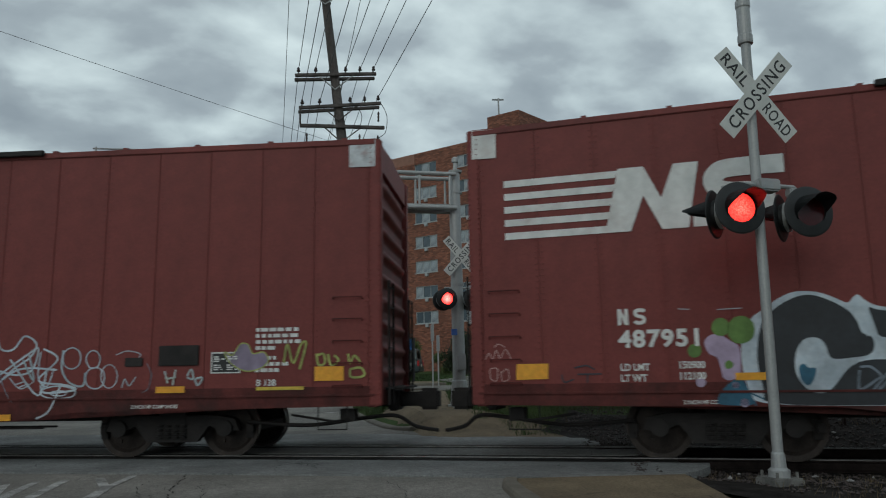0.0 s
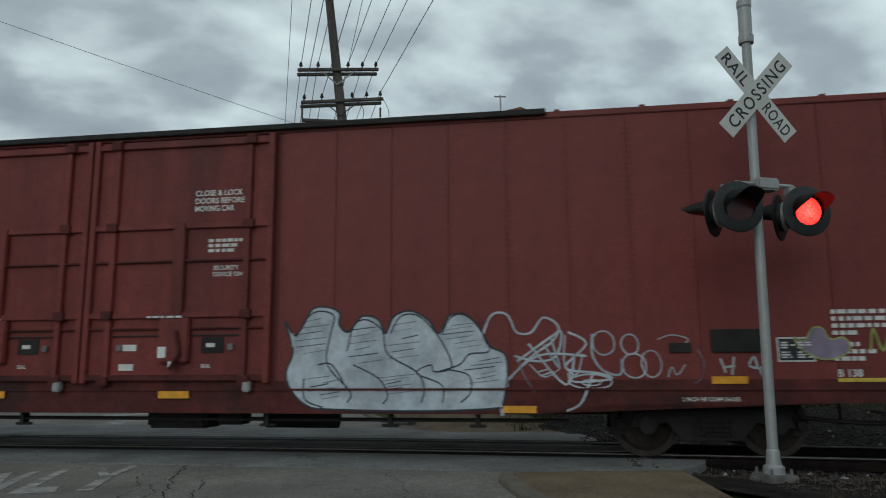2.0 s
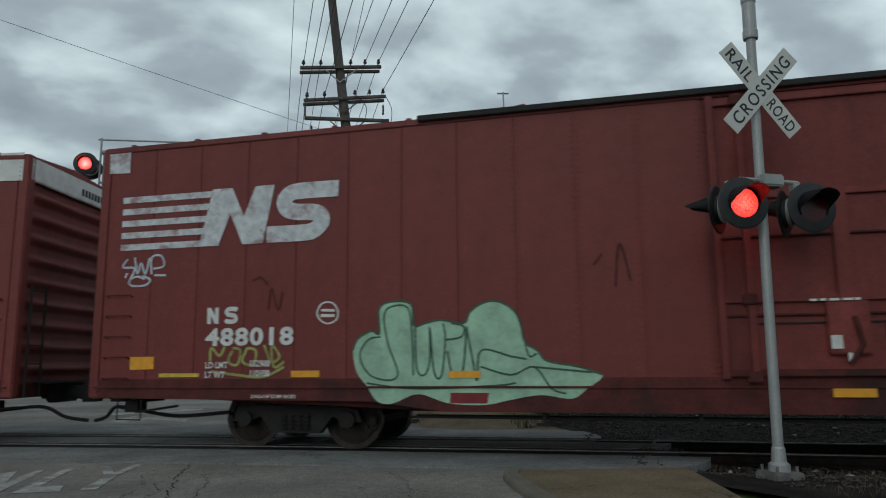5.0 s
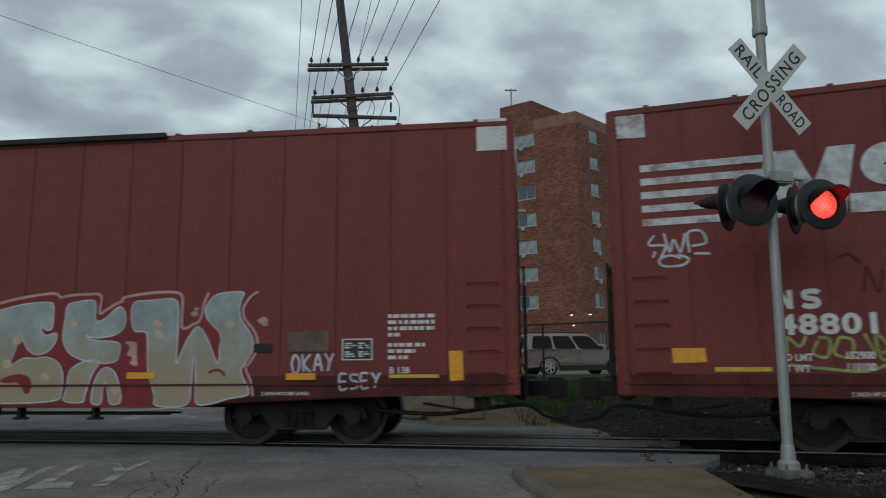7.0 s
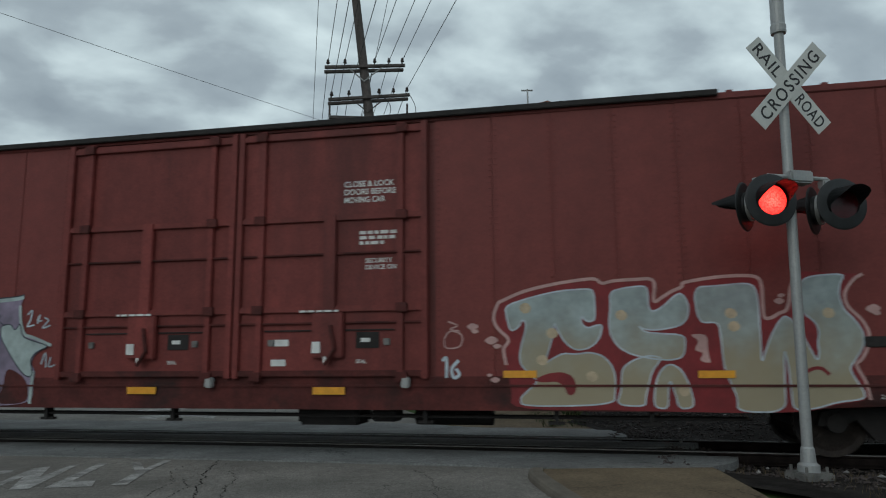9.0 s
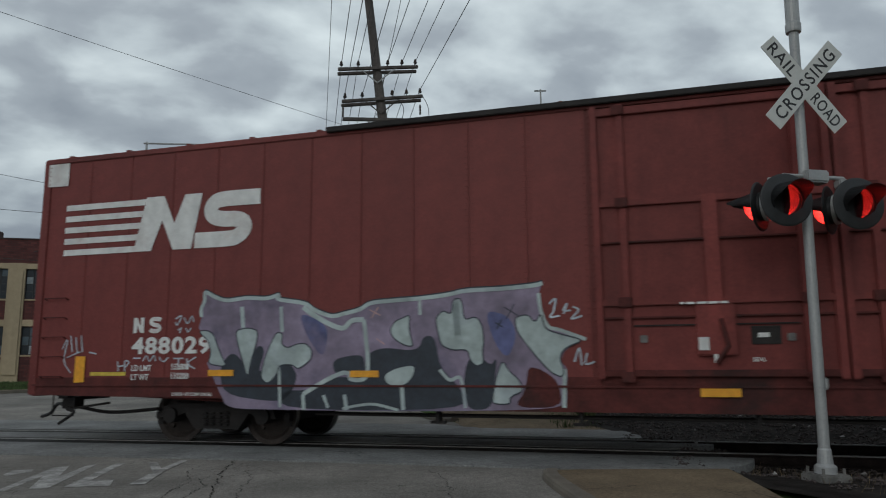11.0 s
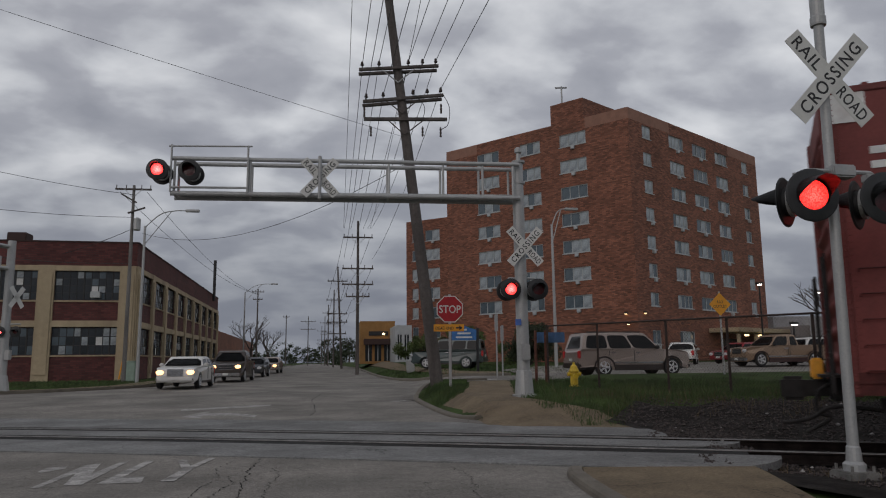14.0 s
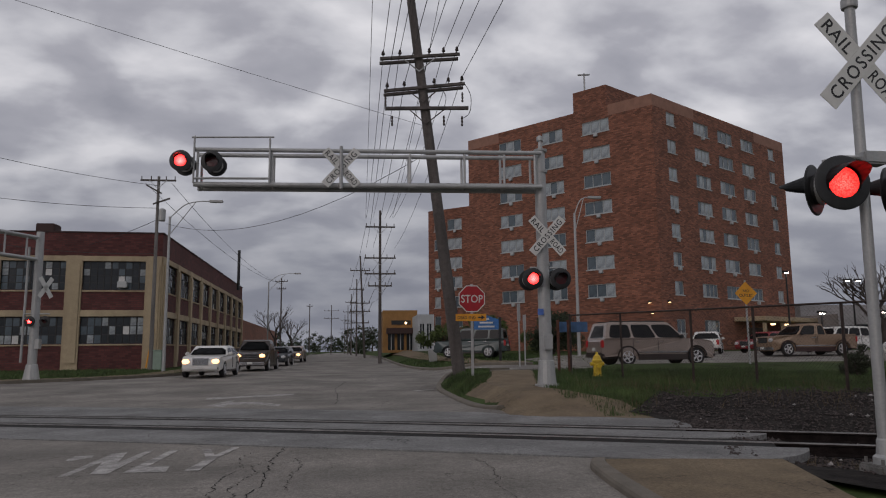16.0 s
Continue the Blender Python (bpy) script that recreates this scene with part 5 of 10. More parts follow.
POLE_GREY = mat("grey_weathered_pole_wood", (0.17, 0.16, 0.15), 0.9, 0, 0.3, 3, 50, 0.4, streak=True)
for ch in lp.children:
    if ch.name.startswith("trunk"):
        ch.data.materials[0] = POLE_GREY
part("wire_bracket", box(-0.9, 0.3, -0.2, -0.1, -0.05, 0.05, 0, pose(0, 0, 12.3, 0, 30, 0)), POLE_WOOD, lp)
part("wire_bracket", box(-0.3, 0.9, -0.2, -0.1, -0.05, 0.05, 0, pose(0, 0, 11.5, 0, -20, 0)), POLE_WOOD, lp)
part("transformer", add_lathe(bmesh.new(), [(0.2, 10.2), (0.24, 10.25), (0.24, 11.0), (0.1, 11.1)], 12, Matrix.Translation((0.35, -0.1, 0))), GALV, lp)

# wires between the leaning pole, the next one and the one behind the viewer
for x0, z0, xf, zf, xb in ((0.80, 9.98, 0.95, 12.3, 1.2), (1.28, 10.02, 1.5, 12.3, 2.0), (2.15, 10.1, 2.5, 12.3, 3.2), (2.58, 10.15, 2.9, 12.35, 3.9), (2.97, 10.18, 3.2, 12.35, 4.4), (0.90, 9.0, 0.95, 9.8, 1.5), (1.41, 9.05, 1.5, 9.8, 2.4), (3.1, 9.3, 3.3, 9.8, 4.7)):
    cable(sag(at_pole(x0, 20.25, z0), (xf, 59.5, zf), 0.7), 0.012)
    cable(sag(at_pole(x0, 20.25, z0), at_pole(xb, -22, z0 + 0.6), 0.6), 0.012)
for x0, z0, xf in ((0.50, 12.55, 0.9), (2.65, 12.7, 3.1)):
    cable(sag(at_pole(x0, 20.25, z0), (xf, 59.5, 12.35), 0.6), 0.012)
for x, z in ((0.9, 12.2), (3.1, 12.2), (0.9, 9.8), (3.3, 9.8), (1.1, 8.3), (3.1, 8.3)):
    cable(sag((x, 59.5, z - 0.6), (x - 0.9, 89, z - 1.0), 0.6, 8), 0.015)
    cable(sag((x - 0.9, 89, z - 1.0), (x - 1.8, 120, z - 1.0), 0.6, 8), 0.02)
cable(sag(at_pole(2.0, 20.2, 7.8), at_pole(-15.4, 9.8, 9.4), 0.12), 0.0068, "service wire slanting up from the leaning pole")
cable(sag(at_pole(2.2, 20.3, 7.1), (-11.7, 46.5, 9.4), 1.4), 0.012, "sagging cable between the pole and the street lamp")
cable(sag((-13.7, 51.8, 10.6), (-24, 56, 8.6), 0.5), 0.02)
cable(sag((-13.7, 51.7, 13.0), (-34, 42, 16.5), 0.8), 0.016)
cable(sag((-13.7, 51.7, 11.4), (-34, 42, 12.6), 0.8), 0.016)
cable(sag((-13.7, 51.8, 8.2), (-30, 50, 9.9), 0.6), 0.02)
for x, z in ((-14.6, 13.2), (-12.8, 13.2)):
    cable(sag((x, 51.8, z), (-11.6, 118, 12.2), 1.2), 0.018)

LAMP_WARM = mat("lit_lamp_lens", (0.9, 0.8, 0.6), 0.4, 0, 0.02, 5, 20, 0, emit=(1.0, 0.72, 0.36), power=3.0)
LAMP_WHITE = mat("lit_lot_lamp", (0.9, 0.9, 0.9), 0.4, 0, 0.02, 5, 20, 0, emit=(1.0, 0.93, 0.82), power=9.0)


def street_lamp(x, y, h, dx, label):
    g = land(x, y)
    p = thing("street_lamp", label, "street lamp", "street lamps", pose(x, y, g))
    part("pole", tube((0, 0, -0.2), (0, 0, h), 0.11, 0.07, 12), GALV, p)
    bm = bmesh.new()
    add_path(bm, [Vector((a, 0, b)) for a, b in smooth_loop([(0, h - 0.1), (dx * 0.35, h + 0.75), (dx * 0.7, h + 1.0), (dx, h + 1.02)], False)], 0.035, 8)
    add_path(bm, [Vector((0, 0, h - 1.2)), Vector((dx * 0.62, 0, h + 0.95))], 0.028, 8)
    part("arm", bm, GALV, p)
    part("lamp_housing", box(dx - 0.1, dx + 0.75 * (1 if dx > 0 else -1), -0.14, 0.14, h + 0.94, h + 1.1, 0.03) if dx > 0 else box(dx - 0.7, dx + 0.1, -0.14, 0.14, h + 0.94, h + 1.1, 0.03), GALV, p)
    return p


street_lamp(-11.65, 47, 9.7, 2.5, "grey steel street lamp beside the factory corner")
street_lamp(-10.6, 92, 9.5, 3.2, "grey steel street lamp farther down the road")
street_lamp(13.7, 43.4, 8.9, 1.0, "pale street lamp before the apartment block")


# ---- signs ----
def stop_sign():
    g = land(3.74, 22.9)
    p = thing("stop_sign", "red stop sign on a post with a yellow plate below", "traffic sign", "traffic signs", pose(3.74, 22.9, g) @ Matrix.Scale(1.15, 4))
    part("post", box(-0.035, 0.035, -0.02, 0.02, -0.1, 2.55), GALV, p)
    r = 0.40
    octo = [(r * math.cos(radians(22.5 + 45 * k)), r * math.sin(radians(22.5 + 45 * k))) for k in range(8)]
    b = part("border", prism(octo, -0.032, -0.026), SIGN_WHITE, p, "white rim")
    b.location.z = 2.14
    f = part("face", prism([(u * 0.93, v * 0.93) for u, v in octo], -0.036, -0.031), SIGN_RED, p, "red face")
    f.location.z = 2.14
    me = lettering("STOP", 0.30, "CENTER", 1.0, sx=0.86)
    part("letters", me, SIGN_WHITE, p).matrix_basis = pose(0, -0.038, 2.14 - 0.105, 90)
    part("plate", box(-0.46, 0.40, -0.032, -0.026, 1.52, 1.72, 0.003), SIGN_YELLOW, p, "yellow notice plate")
    me = lettering("DEAD END", 0.115, spacing=1.0, sx=0.9)
    part("letters", me, SIGN_BLACK, p).matrix_basis = pose(-0.41, -0.036, 1.575, 90)
    part("arrow", prism([(0.16, 1.60), (0.26, 1.60), (0.26, 1.56), (0.36, 1.62), (0.26, 1.68), (0.26, 1.64), (0.16, 1.64)], -0.037, -0.034), SIGN_BLACK, p)


def warning_sign():
    g = land(14.6, 25.6)
    p = thing("warning_sign", "yellow diamond warning sign on a post", "traffic sign", "traffic signs", pose(14.6, 25.6, g))
    part("post", box(-0.03, 0.03, -0.02, 0.02, -0.1, 3.05), GALV, p)
    part("face", prism([(0, 2.12), (0.44, 2.56), (0, 3.0), (-0.44, 2.56)], -0.03, -0.024), SIGN_YELLOW, p)
    for k, w in enumerate(("NO", "OUTLET")):
        part("letters", lettering(w, 0.15, "CENTER"), SIGN_BLACK, p).matrix_basis = pose(0, -0.033, 2.60 - k * 0.17, 90)


def blue_board():
    g = land(7.05, 38.5)
    p = thing("name_board", "blue notice board with white lettering on two posts", "sign board", "", pose(7.05, 38.5, g) @ Matrix.Scale(1.3, 4))
    part("board", prism([(-0.52, 1.30), (0.52, 1.30), (0.52, 1.72), (0.25, 1.80), (0, 1.90), (-0.25, 1.80), (-0.52, 1.72)], -0.04, 0.04), mat("blue_board", (0.03, 0.13, 0.34), 0.5), p)
    bm = bmesh.new()
    for z, w in ((1.58, 0.28), (1.42, 0.34), (1.73, 0.12)):
        add_box(bm, -w, w, -0.047, -0.041, z - 0.035, z + 0.035)
    part("lettering_bars", bm, SIGN_WHITE, p)
    for x in (-0.57, 0.57):
        part("post", box(x - 0.05, x + 0.05, -0.05, 0.05, -0.1, 1.8), SIGNAL_BLACK, p)


stop_sign()
warning_sign()
blue_board()
for x, y, h in ((7.35, 32.0, 2.8), (8.2, 34.5, 2.4)):
    p = thing("sign_post", "grey sign seen edge-on from behind on its post", "traffic sign", "traffic signs", pose(x, y, land(x, y)))
    part("post", box(-0.03, 0.03, -0.03, 0.03, -0.1, h), GALV, p)
    part("face", box(-0.015, 0.015, -0.28, 0.28, h - 0.75, h, 0.005), GALV, p)


def hydrant(x, y):
    p = thing("fire_hydrant", "yellow fire hydrant in the grass", "hydrant", "", pose(x, y, land(x, y) - 0.03))
    Y = mat("hydrant_yellow", (0.62, 0.42, 0.03), 0.5, 0, 0.15, 6, 40, 0.05)
    part("barrel", add_lathe(bmesh.new(), [(0.17, 0), (0.17, 0.05), (0.12, 0.06), (0.115, 0.46), (0.16, 0.47), (0.16, 0.51), (0.13, 0.53), (0.10, 0.64), (0.04, 0.69), (0.035, 0.76)], 18), Y, p)
    part("outlet", tube((-0.21, 0, 0.40), (0.21, 0, 0.40), 0.06, n=12), Y, p)
    part("outlet", tube((0, -0.22, 0.34), (0, 0, 0.34), 0.075, n=12), Y, p)


hydrant(7.4, 21.7)


# ---- kerbs and pavements ----
def kerb(name, pts, w=0.16, h=0.13, label="worn concrete kerb"):
    loop = smooth_loop(pts, False, 6)
    bm = bmesh.new()
    prev = None
    for i, (x, y) in enumerate(loop):
        a, b = Vector(loop[max(i - 1, 0)]), Vector(loop[min(i + 1, len(loop) - 1)])
        d = (b - a).normalized()
        o = Vector((d.y, -d.x))
        z = land(x, y)
        prof = [(-w / 2 - 0.02, -0.12), (-w / 2, h * 0.5), (-w / 2 + 0.018, h * 0.84), (-w / 2 + 0.05, h), (w / 2, h), (w / 2, -0.12)]
        cur = [bm.verts.new((x + o.x * u, y + o.y * u, z + v)) for u, v in prof]
        if prev:
            for k in range(len(prof)):
                j = (k + 1) % len(prof)
                bm.faces.new((prev[k], prev[j], cur[j], cur[k]))
        else:
            bm.faces.new(cur)
        prev = cur
    bm.faces.new(prev[::-1])
    bmesh.ops.recalc_face_normals(bm, faces=bm.faces)
    tagged(part(name, bm, KERB), label, "kerb", kind="structure")


kerb("kerb_near", [(2.50, -4), (2.50, 3), (2.55, 5.5), (2.64, 7.0), (2.77, 8.15), (2.90, 8.60)], 0.17, 0.085)
kerb("kerb_far_side", [(3.22, 16.0), (3.0, 16.9), (2.90, 18.5), (2.85, 21.0), (2.86, 24.5), (3.2, 26.5), (4.2, 27.6), (6.0, 28.1)], 0.18, 0.07, "broken concrete kerb at the corner")
kerb("kerb_corner", [(8.6, 34.6), (6.0, 35.0), (4.7, 36.4), (4.1, 39), (3.6, 46), (3.25, 60), (2.95, 90), (0.5, 230)])
kerb("kerb_left", [(-30, 29.7), (-18, 31.2), (-14.4, 32.0), (-10.9, 34.7), (-9.0, 38.2), (-8.4, 43), (-8.25, 60), (-8.2, 90), (-11.5, 230)])
sheet("sidewalk_near", [(2.64, 5.5), (2.73, 7.0), (2.85, 8.1), (2.97, 8.55), (5.0, 8.22), (4.34, 6.14), (3.95, 4.6), (3.9, -3), (2.59, -3)], 0.072, CONCRETE, "tan concrete pavement slab beside the crossing", "pavement", 1.2)
sheet("sidewalk_far", [(3.2, 14.3), (3.12, 16.2), (2.98, 17.2), (2.94, 20.4), (3.9, 21.4), (4.4, 23.2), (5.2, 27.4), (6.7, 27.7), (6.1, 24.0), (5.25, 20.0), (4.6, 18.6), (4.55, 17.6), (4.95, 16.6), (5.7, 15.2), (5.9, 13.6)], -0.012, CONCRETE, "tan concrete path past the mast", "pavement", 0.7)
sheet("sidewalk_left", [(-13.2, 34.2), (-11.6, 35.6), (-10.2, 40), (-9.8, 60), (-9.8, 120), (-11.0, 120), (-11.2, 60), (-11.6, 41), (-13.0, 37.2), (-18, 34.6), (-18, 33.4)], 0.03, CONCRETE, "pale path along the factory verge", "pavement", 1.0)
sheet("sidewalk_corner", [(9, 36.2), (6.4, 36.6), (5.6, 38.5), (5.2, 46), (4.9, 60), (4.5, 90), (5.9, 90), (6.3, 60), (6.6, 46), (6.9, 39.4), (9, 38)], 0.03, CONCRETE, "pale path at the far street corner", "pavement", 1.2)
sheet("parking_lot", [(10, 29.2), (60, 28.5), (62, 60), (24, 60), (15, 48), (9.5, 40)], 0.02, ASPHALT, "grey asphalt car park", "car park", 2.0)


# ---- road markings ----
def marking(name, polys, label):
    bm = bmesh.new()
    for i, poly in enumerate(polys):
        sub = [bm.verts.new((x, y, land(x, y) + 0.003 + 0.0005 * i)) for x, y in poly]
        f = bm.faces.new(sub)
        r = bmesh.ops.triangulate(bm, faces=[f])
    bmesh.ops.recalc_face_normals(bm, faces=bm.faces)
    for f in bm.faces:
        if f.normal.z < 0:
            f.normal_flip()
    tagged(part(name, bm, ROAD_PAINT), label, "road marking", kind="structure")


def bar2(a, b, w):
    a, b = Vector(a), Vector(b)
    d = (b - a).normalized()
    o = Vector((-d.y, d.x)) * w / 2
    return [tuple(a - o), tuple(b - o), tuple(b + o), tuple(a + o)]


marking("lane_word", [
    [(-3.67, 10.16), (-3.69, 10.55), (-3.47, 10.62), (-3.41, 10.37), (-3.49, 10.30), (-3.59, 10.07)],
    [(-3.27, 8.85), (-3.18, 8.86), (-3.12, 10.45), (-3.26, 10.63)], [(-3.27, 10.69), (-3.10, 10.83), (-2.77, 8.96), (-2.96, 8.97)], [(-2.97, 8.99), (-2.77, 8.99), (-2.77, 10.97), (-2.87, 10.87)],
    [(-2.62, 9.0), (-2.47, 8.99), (-2.42, 10.93), (-2.54, 10.96)], [(-2.48, 8.99), (-2.13, 8.97), (-2.2, 9.46), (-2.49, 9.48)],
    [(-1.94, 9.02), (-1.77, 8.99), (-1.74, 9.98), (-1.87, 9.94)], [(-1.76, 9.9), (-1.61, 11.05), (-1.72, 11.04), (-1.86, 10.0)], [(-1.86, 9.92), (-1.78, 10.1), (-2.0, 10.94), (-2.12, 10.93)]],
    "worn white painted word only on the lane")
marking("stop_line", [[(-4.19, 21.89), (-4.32, 22.56), (-1.87, 23.84), (-1.82, 23.23)]], "worn white line across the far lane")
marking("turn_arrow", [[(-3.76, 19.66), (-3.48, 21.21), (-3.33, 21.41), (-3.22, 19.04)], [(-3.36, 20.72), (-2.63, 20.75), (-1.87, 19.67), (-1.87, 18.97), (-2.51, 19.84), (-3.21, 19.82)]], "worn white turn arrow on the far lane")
marking("stop_line_right", [bar2((2.0, 24.2), (2.9, 24.6), 0.35), bar2((6.4, 28.2), (5.6, 33.4), 0.28)], "worn white line at the side street")


def crack(name, pts, w=0.03, seed=1):
    rnd = random.Random(seed)
    bm = bmesh.new()
    prev = None
    loop = smooth_loop(pts, False, 22)
    drift = 0.0
    for i, (x, y) in enumerate(loop):
        drift = 0.7 * drift + rnd.uniform(-0.03, 0.03)
        x += drift
        ww = 0.6 * w * rnd.uniform(0.2, 1.3)
        cur = [bm.verts.new((x - ww, y, land(x, y) + 0.004)), bm.verts.new((x + ww, y + rnd.uniform(-0.02, 0.02), land(x, y) + 0.004))]
        if prev:
            bm.faces.new((prev[0], prev[1], cur[1], cur[0]))
        prev = cur
    tagged(part(name, bm, CRACK), "dark crack in the asphalt", "crack", kind="structure")


crack("road_crack", [(-0.97, 5.5), (-0.98, 7.3), (-0.93, 8.4), (-1.02, 9.6), (-0.98, 10.6), (-1.05, 11.4)], 0.014, 1)
crack("road_crack", [(-1.35, 7.2), (-1.42, 8.2), (-1.3, 9.0), (-1.40, 9.8), (-1.36, 10.6)], 0.008, 2)
crack("road_crack", [(-0.62, 7.6), (-0.70, 8.4), (-0.6, 9.2), (-0.72, 9.9)], 0.007, 3)
crack("road_crack", [(-0.5, 19), (-0.45, 22), (-0.6, 26), (-0.3, 30)], 0.022, 4)
crack("road_crack", [(-1.1, 7.0), (-1.2, 7.9), (-1.1, 8.7), (-1.24, 9.3)], 0.007, 5)
crack("road_crack", [(1.55, 6.0), (1.5, 7.5), (1.62, 8.6), (1.5, 9.4)], 0.006, 6)


# ---- buildings ----
def brick_mat(name, color, mortar, w, h, rand=0.35):
    m = bpy.data.materials.new(name)
    m.use_nodes = True
    nt = m.node_tree
    N, L = nt.nodes.new, nt.links.new
    b = nt.nodes["Principled BSDF"]
    b.inputs["Roughness"].default_value = 0.9
    tc, mp, br = N("ShaderNodeTexCoord"), N("ShaderNodeMapping"), N("ShaderNodeTexBrick")
    mp.inputs["Rotation"].default_value = (radians(90), 0, 0)
    L(tc.outputs["UV"], br.inputs["Vector"])
    br.inputs["Scale"].default_value = 1.0
    br.inputs["Brick Width"].default_value, br.inputs["Row Height"].default_value = w, h
    br.inputs["Mortar Size"].default_value = h * 0.09
    c = Vector(color)
    br.inputs["Color1"].default_value = (*(c * (1 - rand)), 1)
    br.inputs["Color2"].default_value = (*(c * (1 + rand)), 1)
    br.inputs["Mortar"].default_value = (*mortar, 1)
    nz = N("ShaderNodeTexNoise"); nz.inputs["Scale"].default_value = 0.35; nz.inputs["Detail"].default_value = 6
    L(tc.outputs["UV"], nz.inputs["Vector"])
    mx = N("ShaderNodeMixRGB"); mx.blend_type = "OVERLAY"; mx.inputs[0].default_value = 0.45
    L(br.outputs[0], mx.inputs[1]); L(nz.outputs[0], mx.inputs[2])
    L(mx.outputs[0], b.inputs["Base Color"])
    bp = N("ShaderNodeBump"); bp.inputs["Strength"].default_value = 0.5; bp.inputs["Distance"].default_value = 0.01
    L(br.outputs[1], bp.inputs["Height"]); bp.invert = True
    L(bp.outputs[0], b.inputs["Normal"])
    return m


BRICK_APT = brick_mat("mottled_orange_brick", (0.235, 0.092, 0.056), (0.14, 0.085, 0.065), 0.40, 0.125, 0.42)
BRICK_DARK = brick_mat("dark_red_factory_brick", (0.105, 0.031, 0.029), (0.06, 0.035, 0.032), 0.4, 0.14, 0.3)
PARAPET = mat("tan_parapet_panel", (0.30, 0.155, 0.11), 0.85, 0, 0.12, 1.5, 20, 0.05)
FRAME_PALE = mat("pale_window_frame", (0.42, 0.44, 0.44), 0.5, 0.2, 0.1, 4, 20, 0)
# pale panes: the sky's reflection is put into their colour
PANE_SKY = mat("pale_pane_sky_reflection", (0.34, 0.38, 0.40), 0.35, 0, 0.35, 0.9, 6, 0)
PANE = glass_mat("window_pane", (0.10, 0.13, 0.15), 0.12)
PANE_DARK = glass_mat("dark_window_pane", (0.025, 0.03, 0.034), 0.15)
CONC_PALE = mat("stained_cream_concrete", (0.42, 0.335, 0.22), 0.88, 0, 0.15, 0.8, 20, 0.1, stain=(0.22, 0.17, 0.12), stain_amount=0.7, streak=True)
STEEL_SASH = mat("dark_steel_sash", (0.03, 0.03, 0.03), 0.6, 0.3, 0.2, 5, 20, 0)
PAPER = mat("white_paper_in_window", (0.62, 0.62, 0.60), 0.8, 0, 0.1, 4, 20, 0)


def wall_face(name, parent, a, b, z0, z1, material, holes=(), thick=0.35):
    """An upright wall from a to b with real openings (u0, u1, z0, z1), outside to the right of a to b; UVs in metres."""
    a, b = Vector((*a, 0)), Vector((*b, 0))
    d = (b - a)
    length = d.length
    d.normalize()
    n = Vector((d.y, -d.x, 0))
    us = sorted({0.0, length, *[h[0] for h in holes], *[h[1] for h in holes]})
    zs = sorted({z0, z1, *[h[2] for h in holes], *[h[3] for h in holes]})
    bm = bmesh.new()
    uv = bm.loops.layers.uv.new("UVMap")
    vs = {}
    def v(i, j, back):
        if (i, j, back) not in vs:
            u = us[i]
            if back and i in (0, len(us) - 1):
                u += thick * (1 if i == 0 else -1)          # mitred corners
            vs[i, j, back] = bm.verts.new(a + d * u - n * (thick if back else 0) + Vector((0, 0, zs[j])))
        return vs[i, j, back]
    def solid(i, j):
        if not (0 <= i < len(us) - 1 and 0 <= j < len(zs) - 1):
            return False
        um, zm = (us[i] + us[i + 1]) / 2, (zs[j] + zs[j + 1]) / 2
        return not any(h[0] < um < h[1] and h[2] < zm < h[3] for h in holes)
    def face(q):
        f = bm.faces.new([v(*k) for k in q])
        for l, k in zip(f.loops, q):
            l[uv].uv = (us[k[0]] + (0.3 if k[2] else 0), zs[k[1]])
    for i in range(len(us) - 1):
        for j in range(len(zs) - 1):
            if not solid(i, j):
                continue
            face([(i, j, 0), (i + 1, j, 0), (i + 1, j + 1, 0), (i, j + 1, 0)])
            face([(i, j, 1), (i, j + 1, 1), (i + 1, j + 1, 1), (i + 1, j, 1)])
            for di, dj, e in ((-1, 0, ((i, j), (i, j + 1))), (1, 0, ((i + 1, j), (i + 1, j + 1))), (0, -1, ((i, j), (i + 1, j))), (0, 1, ((i, j + 1), (i + 1, j + 1)))):
                if not solid(i + di, j + dj):
                    (p, q), (r, s) = e
                    face([(p, q, 0), (r, s, 0), (r, s, 1), (p, q, 1)])
    bmesh.ops.recalc_face_normals(bm, faces=bm.faces)
    return part(name, bm, material, parent), d, n


def on_wall(a, d, n):
    """The frame of a wall: x along it, -y outwards, z up."""
    return Matrix(((d.x, -n.x, 0, a[0]), (d.y, -n.y, 0, a[1]), (0, 0, 1, 0), (0, 0, 0, 1)))


WINDOW_MESHES = {}


